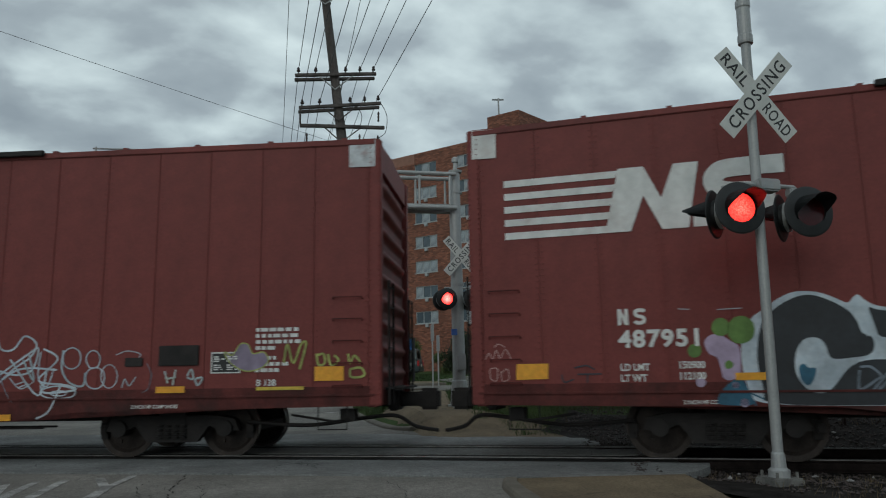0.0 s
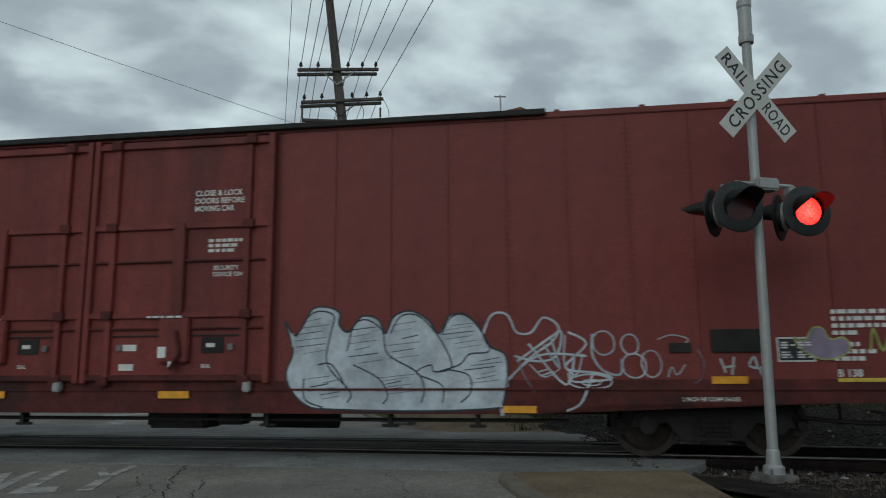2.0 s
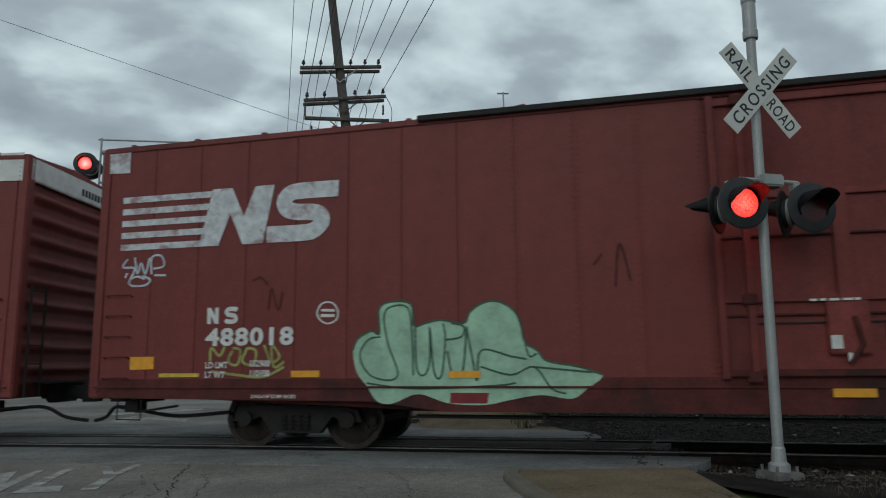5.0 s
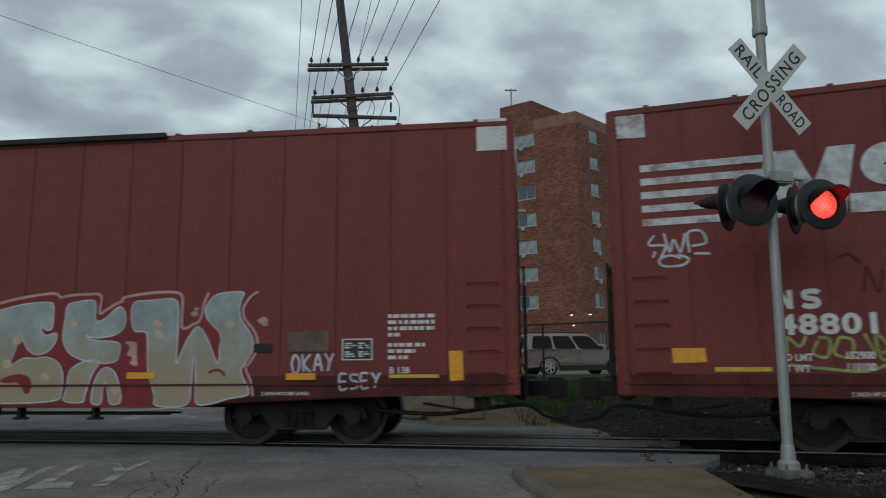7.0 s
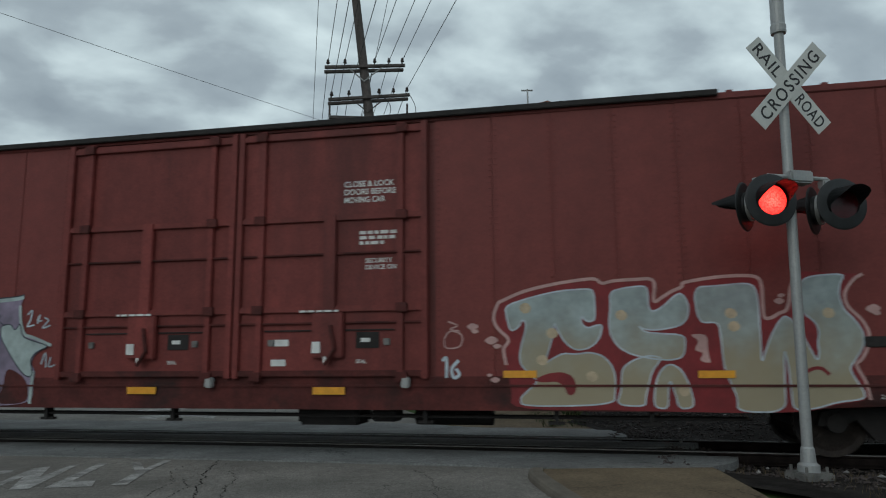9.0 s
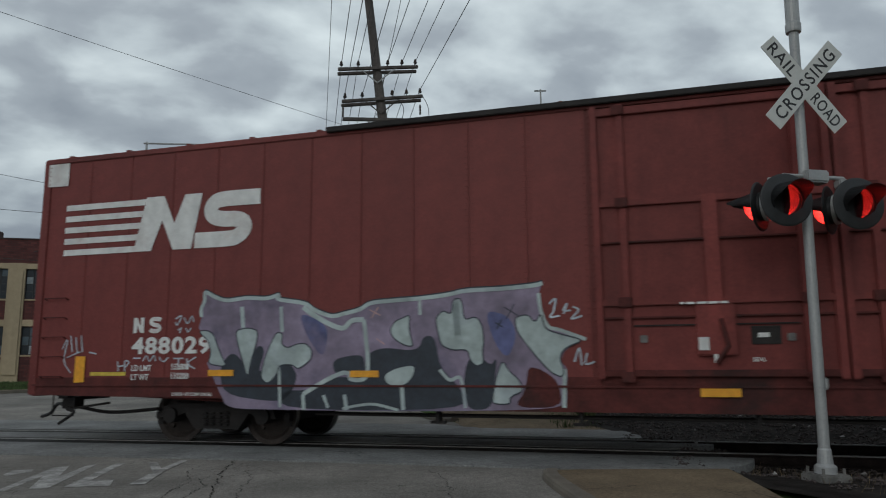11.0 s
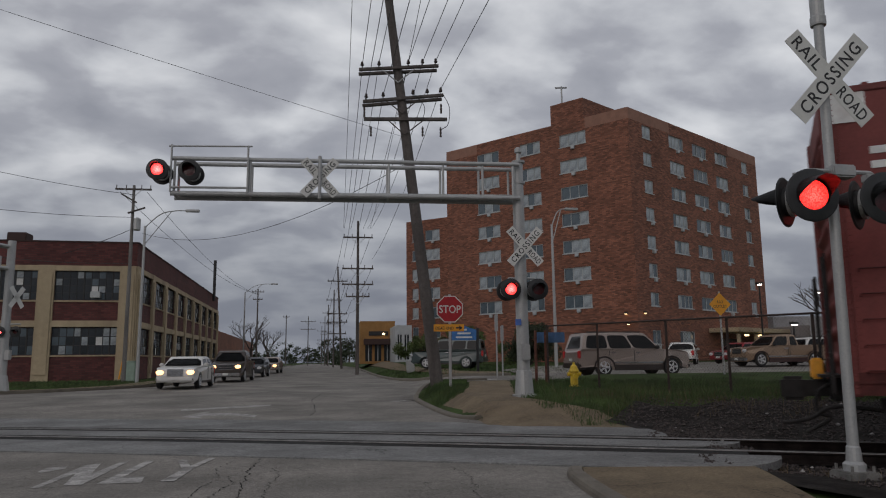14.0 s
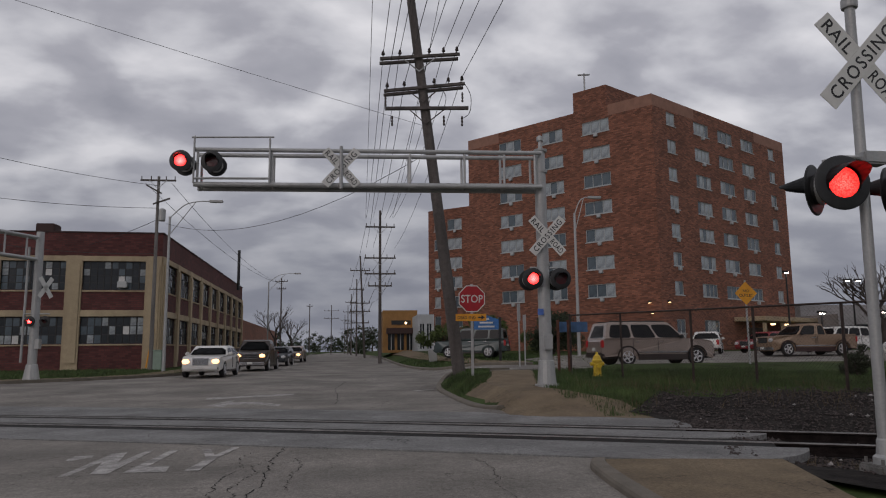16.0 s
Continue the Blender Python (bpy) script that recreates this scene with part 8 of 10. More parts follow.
fill(car_c, "graffiti_fill", soft_loop([(4.22, 2.1), (4.53, 2.2), (4.98, 2.3), (5.44, 2.32), (5.48, 2.25), (5.49, 2.05), (5.48, 1.87), (5.37, 1.85), (5.3, 1.94), (5.29, 1.83), (5.38, 1.76), (5.49, 1.8), (5.58, 1.81), (5.55, 1.65), (5.46, 1.53), (5.34, 1.47), (5.2, 1.46), (5.06, 1.56), (4.96, 1.74), (4.92, 1.86), (4.9, 1.7), (4.82, 1.43), (4.75, 1.26), (4.87, 1.34), (5.03, 1.42), (5.2, 1.4), (5.39, 1.43), (5.57, 1.38), (5.69, 1.25), (5.73, 1.08), (5.72, 0.9), (5.69, 0.71), (4.44, 0.68), (4.41, 0.8), (4.52, 0.9), (4.67, 1.03), (4.53, 1.15), (4.43, 1.26), (4.41, 1.39), (4.45, 1.57), (4.51, 1.75), (4.51, 1.87), (4.46, 1.9), (4.41, 1.79), (4.29, 1.73), (4.24, 1.93)]), G_LETTER, 1, False)
line(car_c, "graffiti_line", soft_loop([(4.22, 2.1), (4.53, 2.2), (4.98, 2.3), (5.44, 2.32), (5.48, 2.25), (5.49, 2.05), (5.48, 1.87), (5.37, 1.85), (5.3, 1.94), (5.29, 1.83), (5.38, 1.76), (5.49, 1.8), (5.58, 1.81), (5.55, 1.65), (5.46, 1.53), (5.34, 1.47), (5.2, 1.46), (5.06, 1.56), (4.96, 1.74), (4.92, 1.86), (4.9, 1.7), (4.82, 1.43), (4.75, 1.26), (4.87, 1.34), (5.03, 1.42), (5.2, 1.4), (5.39, 1.43), (5.57, 1.38), (5.69, 1.25), (5.73, 1.08), (5.72, 0.9), (5.69, 0.71), (4.44, 0.68), (4.41, 0.8), (4.52, 0.9), (4.67, 1.03), (4.53, 1.15), (4.43, 1.26), (4.41, 1.39), (4.45, 1.57), (4.51, 1.75), (4.51, 1.87), (4.46, 1.9), (4.41, 1.79), (4.29, 1.73), (4.24, 1.93)]), 0.022, G_WHITE, 2, True)
fill(car_c, "graffiti_fill", soft_loop([(5.7, 2.27), (5.92, 2.32), (6.18, 2.34), (6.22, 2.26), (6.21, 2.04), (6.27, 1.97), (6.42, 2.05), (6.54, 2.17), (6.64, 2.23), (6.71, 2.16), (6.75, 2.03), (6.72, 1.87), (6.62, 1.78), (6.46, 1.74), (6.27, 1.72), (6.13, 1.74), (6.06, 1.79), (6.14, 1.7), (6.37, 1.67), (6.6, 1.66), (6.68, 1.61), (6.67, 1.46), (6.63, 1.35), (6.48, 1.31), (6.24, 1.33), (5.96, 1.39), (5.79, 1.49), (5.69, 1.65), (5.67, 1.82), (5.7, 2.04)]), G_LETTER, 1, False)
line(car_c, "graffiti_line", soft_loop([(5.7, 2.27), (5.92, 2.32), (6.18, 2.34), (6.22, 2.26), (6.21, 2.04), (6.27, 1.97), (6.42, 2.05), (6.54, 2.17), (6.64, 2.23), (6.71, 2.16), (6.75, 2.03), (6.72, 1.87), (6.62, 1.78), (6.46, 1.74), (6.27, 1.72), (6.13, 1.74), (6.06, 1.79), (6.14, 1.7), (6.37, 1.67), (6.6, 1.66), (6.68, 1.61), (6.67, 1.46), (6.63, 1.35), (6.48, 1.31), (6.24, 1.33), (5.96, 1.39), (5.79, 1.49), (5.69, 1.65), (5.67, 1.82), (5.7, 2.04)]), 0.022, G_WHITE, 2, True)
fill(car_c, "graffiti_fill", soft_loop([(5.83, 1.21), (5.98, 1.32), (6.2, 1.38), (6.35, 1.35), (6.32, 1.29), (6.22, 1.16), (6.17, 0.99), (6.12, 0.81), (6.11, 0.69), (5.73, 0.71), (5.8, 0.9), (5.81, 1.07)]), G_LETTER, 1, False)
line(car_c, "graffiti_line", soft_loop([(5.83, 1.21), (5.98, 1.32), (6.2, 1.38), (6.35, 1.35), (6.32, 1.29), (6.22, 1.16), (6.17, 0.99), (6.12, 0.81), (6.11, 0.69), (5.73, 0.71), (5.8, 0.9), (5.81, 1.07)]), 0.022, G_WHITE, 2, True)
fill(car_c, "graffiti_fill", soft_loop([(6.3, 1.12), (6.39, 1.23), (6.48, 1.26), (6.6, 1.19), (6.68, 1.03), (6.74, 0.81), (6.73, 0.68), (6.55, 0.66), (6.5, 0.9), (6.45, 1.05), (6.42, 0.9), (6.41, 0.66), (6.23, 0.68), (6.24, 0.9)]), G_LETTER, 1, False)
line(car_c, "graffiti_line", soft_loop([(6.3, 1.12), (6.39, 1.23), (6.48, 1.26), (6.6, 1.19), (6.68, 1.03), (6.74, 0.81), (6.73, 0.68), (6.55, 0.66), (6.5, 0.9), (6.45, 1.05), (6.42, 0.9), (6.41, 0.66), (6.23, 0.68), (6.24, 0.9)]), 0.022, G_WHITE, 2, True)
fill(car_c, "graffiti_fill", soft_loop([(6.82, 2.3), (7.13, 2.31), (7.5, 2.34), (7.61, 2.29), (7.64, 2.14), (7.64, 1.84), (7.64, 1.58), (7.63, 1.25), (7.7, 1.45), (7.79, 1.66), (7.89, 1.82), (7.96, 1.89), (8.05, 1.83), (8.15, 1.66), (8.24, 1.45), (8.32, 1.28), (8.35, 1.4), (8.34, 1.53), (8.37, 1.66), (8.34, 1.79), (8.19, 1.92), (8.09, 2.05), (8.08, 2.18), (8.18, 2.33), (8.31, 2.41), (8.74, 2.43), (8.67, 2.3), (8.64, 2.13), (8.69, 1.95), (8.81, 1.82), (8.9, 1.65), (8.89, 1.48), (8.78, 1.31), (8.69, 1.19), (8.77, 1.02), (8.84, 0.9), (8.84, 0.8), (8.51, 0.76), (8.27, 0.68), (7.98, 0.65), (7.97, 0.9), (7.96, 1.24), (7.92, 1.47), (7.9, 0.98), (7.88, 0.63), (7.29, 0.63), (7.3, 0.81), (7.24, 0.98), (7.17, 1.15), (7.15, 1.33), (7.14, 1.67), (7.11, 1.82), (6.86, 1.81)]), G_LETTER, 1, False)
line(car_c, "graffiti_line", soft_loop([(6.82, 2.3), (7.13, 2.31), (7.5, 2.34), (7.61, 2.29), (7.64, 2.14), (7.64, 1.84), (7.64, 1.58), (7.63, 1.25), (7.7, 1.45), (7.79, 1.66), (7.89, 1.82), (7.96, 1.89), (8.05, 1.83), (8.15, 1.66), (8.24, 1.45), (8.32, 1.28), (8.35, 1.4), (8.34, 1.53), (8.37, 1.66), (8.34, 1.79), (8.19, 1.92), (8.09, 2.05), (8.08, 2.18), (8.18, 2.33), (8.31, 2.41), (8.74, 2.43), (8.67, 2.3), (8.64, 2.13), (8.69, 1.95), (8.81, 1.82), (8.9, 1.65), (8.89, 1.48), (8.78, 1.31), (8.69, 1.19), (8.77, 1.02), (8.84, 0.9), (8.84, 0.8), (8.51, 0.76), (8.27, 0.68), (7.98, 0.65), (7.97, 0.9), (7.96, 1.24), (7.92, 1.47), (7.9, 0.98), (7.88, 0.63), (7.29, 0.63), (7.3, 0.81), (7.24, 0.98), (7.17, 1.15), (7.15, 1.33), (7.14, 1.67), (7.11, 1.82), (6.86, 1.81)]), 0.022, G_WHITE, 2, True)
fill(car_c, "graffiti_fill", soft_loop([(4.59, 1.04), (4.79, 1.14), (5.01, 1.16), (5.15, 1.1), (5.2, 0.97), (5.16, 0.84), (5.07, 0.84), (5.03, 0.96), (4.92, 1.03), (4.75, 1.01)]), G_RED, 3, False)
fill(car_c, "graffiti_fill", soft_loop([(6.73, 1.66), (6.97, 1.66), (6.96, 1.41), (7.0, 1.26), (6.84, 1.3), (6.91, 1.41), (6.78, 1.44), (6.86, 1.57)]), G_PINK, 2, False)
line(car_c, "graffiti_line", [(6.77, 1.17), (6.89, 1.22), (7.03, 1.21), (7.19, 1.14)], 0.05, G_RED, 3, False)
line(car_c, "graffiti_line", [(8.18, 1.15), (8.26, 1.19), (8.36, 1.19), (8.45, 1.11)], 0.045, G_RED, 3, False)
fill(car_c, "graffiti_fill", soft_loop([(4.6, 2.06), (4.57, 2.0), (4.49, 1.98), (4.43, 2.03), (4.43, 2.1), (4.48, 2.14), (4.56, 2.13)]), G_PEACH, 3, False)
fill(car_c, "graffiti_fill", soft_loop([(4.97, 1.7), (4.94, 1.64), (4.87, 1.62), (4.8, 1.66), (4.8, 1.73), (4.86, 1.78), (4.93, 1.76)]), G_PEACH, 3, False)
fill(car_c, "graffiti_fill", soft_loop([(4.82, 1.33), (4.79, 1.26), (4.72, 1.25), (4.65, 1.29), (4.65, 1.36), (4.71, 1.4), (4.78, 1.39)]), G_PEACH, 3, False)
fill(car_c, "graffiti_fill", soft_loop([(5.93, 1.93), (5.9, 1.87), (5.83, 1.86), (5.77, 1.9), (5.76, 1.97), (5.82, 2.01), (5.89, 2.0)]), G_PEACH, 3, False)
fill(car_c, "graffiti_fill", soft_loop([(7.37, 1.93), (7.34, 1.87), (7.27, 1.86), (7.21, 1.9), (7.21, 1.97), (7.26, 2.01), (7.33, 1.99)]), G_PEACH, 3, False)
fill(car_c, "graffiti_fill", soft_loop([(7.4, 1.76), (7.37, 1.7), (7.3, 1.68), (7.24, 1.72), (7.24, 1.79), (7.29, 1.83), (7.36, 1.82)]), G_PEACH, 3, False)
fill(car_c, "graffiti_fill", soft_loop([(8.58, 1.91), (8.55, 1.85), (8.48, 1.84), (8.43, 1.88), (8.43, 1.95), (8.48, 1.99), (8.55, 1.97)]), G_PEACH, 3, False)
fill(car_c, "graffiti_fill", soft_loop([(5.5, 1.09), (5.47, 1.03), (5.4, 1.02), (5.34, 1.06), (5.33, 1.13), (5.39, 1.17), (5.46, 1.16)]), G_PEACH, 3, False)
fill(car_c, "graffiti_fill", soft_loop([(6.71, 0.9), (6.68, 0.84), (6.61, 0.82), (6.56, 0.87), (6.55, 0.93), (6.61, 0.98), (6.68, 0.96)]), G_PEACH, 3, False)
# purple wild-style piece at the tail of the last car
fill(car_c, "graffiti_fill", soft_loop([(-9.59, 1.86), (-9.52, 2.08), (-9.54, 2.2), (-9.48, 2.35), (-9.47, 2.49), (-9.27, 2.4), (-9.05, 2.34), (-8.68, 2.37), (-8.33, 2.35), (-8.1, 2.4), (-8.11, 2.33), (-7.65, 2.25), (-7.47, 2.14), (-7.18, 2.04), (-6.97, 2.07), (-6.7, 2.13), (-6.52, 2.22), (-6.12, 2.25), (-5.7, 2.27), (-5.29, 2.31), (-4.99, 2.36), (-4.49, 2.37), (-4.01, 2.4), (-3.87, 2.43), (-3.93, 2.29), (-3.9, 2.03), (-3.8, 1.81), (-3.65, 1.76), (-3.28, 1.62), (-3.57, 1.49), (-3.65, 1.33), (-3.55, 1.21), (-3.57, 0.99), (-3.57, 0.7), (-4.14, 0.64), (-5.92, 0.6), (-8.06, 0.6), (-8.98, 0.61), (-9.11, 0.83), (-9.24, 1.05), (-9.34, 1.25), (-9.4, 1.33), (-9.29, 1.44), (-9.35, 1.75), (-9.42, 1.87)]), G_PURPLE, 1, False, 'purple and black wild-style graffiti')
line(car_c, "graffiti_line", [(-9.52, 2.115), (-9.54, 2.2350000000000003), (-9.48, 2.3850000000000002), (-9.47, 2.5250000000000004), (-9.27, 2.435), (-9.05, 2.375), (-8.68, 2.4050000000000002), (-8.33, 2.3850000000000002), (-8.1, 2.435), (-8.11, 2.365), (-7.65, 2.285), (-7.47, 2.1750000000000003), (-7.18, 2.075), (-6.97, 2.105), (-6.7, 2.165), (-6.52, 2.2550000000000003), (-6.12, 2.285), (-5.7, 2.305), (-5.29, 2.345), (-4.99, 2.395), (-4.49, 2.4050000000000002), (-4.01, 2.435), (-3.87, 2.4650000000000003)], 0.035, G_INK, 3, False)
line(car_c, "graffiti_line", [(-9.52, 2.08), (-9.54, 2.2), (-9.48, 2.35), (-9.47, 2.49), (-9.27, 2.4), (-9.05, 2.34), (-8.68, 2.37), (-8.33, 2.35), (-8.1, 2.4), (-8.11, 2.33), (-7.65, 2.25), (-7.47, 2.14), (-7.18, 2.04), (-6.97, 2.07), (-6.7, 2.13), (-6.52, 2.22), (-6.12, 2.25), (-5.7, 2.27), (-5.29, 2.31), (-4.99, 2.36), (-4.49, 2.37), (-4.01, 2.4), (-3.87, 2.43)], 0.06, G_PALE, 4, False)
line(car_c, "graffiti_line", [(-3.93, 2.29), (-3.9, 2.03), (-3.8, 1.81), (-3.65, 1.76), (-3.28, 1.62)], 0.05, G_PALE, 4, False)
fill(car_c, "graffiti_fill", soft_loop([(-9.15, 1.28), (-8.94, 1.5), (-8.78, 1.42), (-8.65, 1.2), (-8.51, 1.56), (-8.39, 1.61), (-8.33, 1.49), (-8.44, 1.2), (-8.27, 1.16), (-8.09, 1.33), (-7.85, 1.3), (-7.74, 1.12), (-7.82, 0.91), (-7.9, 0.78), (-8.17, 0.72), (-9.07, 0.83)]), G_INK, 2, False)
fill(car_c, "graffiti_fill", soft_loop([(-6.6, 1.43), (-6.34, 1.55), (-5.76, 1.48), (-5.67, 1.71), (-5.49, 1.7), (-5.42, 1.26), (-5.23, 1.06), (-5.08, 0.91), (-5.03, 0.63), (-8.03, 0.6), (-8.02, 0.9), (-7.53, 0.9), (-7.11, 1.1), (-6.87, 1.1), (-6.63, 1.1)]), G_INK, 2, False)
fill(car_c, "graffiti_fill", soft_loop([(-7.15, 1.36), (-6.87, 1.43), (-6.62, 1.43), (-6.62, 1.14), (-6.88, 1.15), (-7.11, 1.14)]), G_INK, 2, False)
fill(car_c, "graffiti_fill", soft_loop([(-5.02, 1.3), (-4.85, 1.47), (-4.65, 1.25), (-4.55, 1.41), (-4.61, 0.91), (-4.66, 0.65), (-4.99, 0.63), (-5.06, 0.95)]), G_INK, 2, False)
fill(car_c, "graffiti_fill", soft_loop([(-4.11, 1.25), (-3.92, 1.21), (-3.68, 1.04), (-3.63, 0.68), (-4.33, 0.67), (-4.15, 0.91)]), OXIDE_DARK, 2, False)
fill(car_c, "graffiti_fill", soft_loop([(-4.73, 2.08), (-4.36, 1.97), (-4.25, 1.69), (-4.4, 1.34), (-4.6, 1.6)]), G_VIOLET, 2, False)
fill(car_c, "graffiti_fill", soft_loop([(-7.75, 2.11), (-7.4, 1.99), (-7.22, 1.82), (-7.3, 1.36), (-7.6, 1.73)]), G_VIOLET, 2, False)
fill(car_c, "graffiti_fill", soft_loop([(-8.87, 1.85), (-8.64, 1.89), (-8.46, 1.84), (-8.48, 1.65), (-8.57, 1.36), (-8.62, 1.08), (-8.73, 1.37), (-8.83, 1.65)]), G_PALE, 4, False)
line(car_c, "graffiti_line", soft_loop([(-8.87, 1.85), (-8.64, 1.89), (-8.46, 1.84), (-8.48, 1.65), (-8.57, 1.36), (-8.62, 1.08), (-8.73, 1.37), (-8.83, 1.65)]), 0.018, G_INK, 5, True)
fill(car_c, "graffiti_fill", soft_loop([(-8.39, 1.1), (-8.34, 1.36), (-8.22, 1.65), (-8.12, 1.81), (-8.01, 1.78), (-8.04, 1.62), (-7.92, 1.55), (-7.76, 1.62), (-7.59, 1.62), (-7.49, 1.5), (-7.52, 1.36), (-7.73, 1.22), (-7.84, 1.3), (-8.06, 1.29), (-8.11, 1.13), (-8.27, 0.99)]), G_PALE, 4, False)
line(car_c, "graffiti_line", soft_loop([(-8.39, 1.1), (-8.34, 1.36), (-8.22, 1.65), (-8.12, 1.81), (-8.01, 1.78), (-8.04, 1.62), (-7.92, 1.55), (-7.76, 1.62), (-7.59, 1.62), (-7.49, 1.5), (-7.52, 1.36), (-7.73, 1.22), (-7.84, 1.3), (-8.06, 1.29), (-8.11, 1.13), (-8.27, 0.99)]), 0.018, G_INK, 5, True)
fill(car_c, "graffiti_fill", soft_loop([(-6.0, 1.98), (-5.88, 2.03), (-5.9, 1.8), (-5.82, 1.55), (-5.97, 1.57), (-6.14, 1.67), (-6.21, 1.8), (-6.12, 1.94)]), G_PALE, 4, False)
line(car_c, "graffiti_line", soft_loop([(-6.0, 1.98), (-5.88, 2.03), (-5.9, 1.8), (-5.82, 1.55), (-5.97, 1.57), (-6.14, 1.67), (-6.21, 1.8), (-6.12, 1.94)]), 0.018, G_INK, 5, True)
fill(car_c, "graffiti_fill", soft_loop([(-6.31, 1.13), (-6.11, 1.24), (-5.8, 1.29), (-5.82, 1.12), (-5.94, 0.99), (-6.09, 0.96), (-6.25, 0.99)]), G_PALE, 4, False)
line(car_c, "graffiti_line", soft_loop([(-6.31, 1.13), (-6.11, 1.24), (-5.8, 1.29), (-5.82, 1.12), (-5.94, 0.99), (-6.09, 0.96), (-6.25, 0.99)]), 0.018, G_INK, 5, True)
fill(car_c, "graffiti_fill", soft_loop([(-5.48, 1.97), (-5.36, 2.08), (-5.23, 2.01), (-5.21, 2.24), (-5.07, 2.25), (-5.04, 1.92), (-4.87, 1.98), (-4.77, 1.87), (-4.74, 1.6), (-4.77, 1.47), (-4.75, 1.3), (-4.86, 1.25), (-4.95, 1.34), (-4.99, 1.5), (-5.23, 1.49), (-5.4, 1.57), (-5.45, 1.79)]), G_PALE, 4, False)
line(car_c, "graffiti_line", soft_loop([(-5.48, 1.97), (-5.36, 2.08), (-5.23, 2.01), (-5.21, 2.24), (-5.07, 2.25), (-5.04, 1.92), (-4.87, 1.98), (-4.77, 1.87), (-4.74, 1.6), (-4.77, 1.47), (-4.75, 1.3), (-4.86, 1.25), (-4.95, 1.34), (-4.99, 1.5), (-5.23, 1.49), (-5.4, 1.57), (-5.45, 1.79)]), 0.018, G_INK, 5, True)
fill(car_c, "graffiti_fill", soft_loop([(-4.28, 1.95), (-4.09, 1.99), (-3.99, 1.86), (-3.9, 2.01), (-3.85, 1.77), (-3.65, 1.7), (-3.3, 1.61), (-3.57, 1.51), (-3.66, 1.38), (-3.59, 1.16), (-3.64, 1.1), (-3.78, 1.16), (-3.98, 1.38), (-4.18, 1.64), (-4.26, 1.77)]), G_PALE, 4, False)
line(car_c, "graffiti_line", soft_loop([(-4.28, 1.95), (-4.09, 1.99), (-3.99, 1.86), (-3.9, 2.01), (-3.85, 1.77), (-3.65, 1.7), (-3.3, 1.61), (-3.57, 1.51), (-3.66, 1.38), (-3.59, 1.16), (-3.64, 1.1), (-3.78, 1.16), (-3.98, 1.38), (-4.18, 1.64), (-4.26, 1.77)]), 0.018, G_INK, 5, True)
fill(car_c, "graffiti_fill", soft_loop([(-4.63, 0.82), (-4.55, 1.17), (-4.47, 1.34), (-4.37, 1.17), (-4.25, 1.08), (-4.17, 0.91), (-4.38, 0.82), (-4.37, 0.72), (-4.62, 0.72)]), G_PALE, 4, False)
line(car_c, "graffiti_line", soft_loop([(-4.63, 0.82), (-4.55, 1.17), (-4.47, 1.34), (-4.37, 1.17), (-4.25, 1.08), (-4.17, 0.91), (-4.38, 0.82), (-4.37, 0.72), (-4.62, 0.72)]), 0.018, G_INK, 5, True)
fill(car_c, "graffiti_fill", soft_loop([(-9.58, 1.85), (-9.38, 1.86), (-9.27, 1.78), (-9.21, 1.63), (-9.11, 1.44), (-9.03, 1.31), (-9.08, 1.27), (-9.37, 1.32), (-9.31, 1.48), (-9.37, 1.69)]), G_PALE, 4, False)
line(car_c, "graffiti_line", soft_loop([(-9.58, 1.85), (-9.38, 1.86), (-9.27, 1.78), (-9.21, 1.63), (-9.11, 1.44), (-9.03, 1.31), (-9.08, 1.27), (-9.37, 1.32), (-9.31, 1.48), (-9.37, 1.69)]), 0.018, G_INK, 5, True)
line(car_c, "graffiti_line", [(-7.64, 0.84), (-7.32, 1.02), (-7.03, 1.15), (-6.88, 1.16), (-6.83, 1.07), (-6.6, 1.09), (-6.56, 1.35), (-6.6, 1.72), (-6.63, 1.97)], 0.065, G_PALE, 4, False)
line(car_c, "graffiti_line", [(-6.63, 1.97), (-6.83, 1.96), (-6.97, 1.85), (-7.17, 1.9), (-7.46, 2.05), (-7.67, 2.19)], 0.075, G_PALE, 4, False)
line(car_c, "graffiti_line", [(-8.07, 1.29), (-8.03, 0.64)], 0.05, G_PALE, 4, False)
line(car_c, "graffiti_line", [(-5.42, 1.21), (-5.27, 1.06), (-5.1, 1.08), (-5.03, 0.66)], 0.05, G_PALE, 4, False)
line(car_c, "graffiti_line", [(-6.01, 0.96), (-5.99, 0.62)], 0.06, G_PALE, 4, False)
line(car_c, "graffiti_line", [(-3.59, 1.21), (-3.61, 0.68)], 0.055, G_PALE, 4, False)
line(car_c, "graffiti_line", [(-8.73, 1.84), (-8.77, 2.23)], 0.07, G_PALE, 4, False)
line(car_c, "graffiti_line", [(-8.03, 1.81), (-8.06, 2.21)], 0.06, G_PALE, 4, False)
line(car_c, "graffiti_line", [(-5.17, 2.19), (-5.14, 1.7)], 0.11, G_PALE, 4, False)
line(car_c, "graffiti_line", [(-5.73, 2.25), (-5.72, 2.02)], 0.05, G_PALE, 4, False)
line(car_c, "graffiti_line", [(-6.97, 0.63), (-6.71, 0.68), (-6.44, 0.7), (-6.07, 0.62)], 0.04, G_PALE, 4, False)
line(car_c, "graffiti_line", [(-7.64, 0.84), (-7.62, 0.6)], 0.06, G_PALE, 4, False)
line(car_c, "graffiti_line", [(-7.29, 0.83), (-7.21, 0.64)], 0.05, G_PALE, 4, False)
line(car_c, "graffiti_line", [(-6.94, 0.84), (-6.9, 0.61)], 0.06, G_PALE, 4, False)
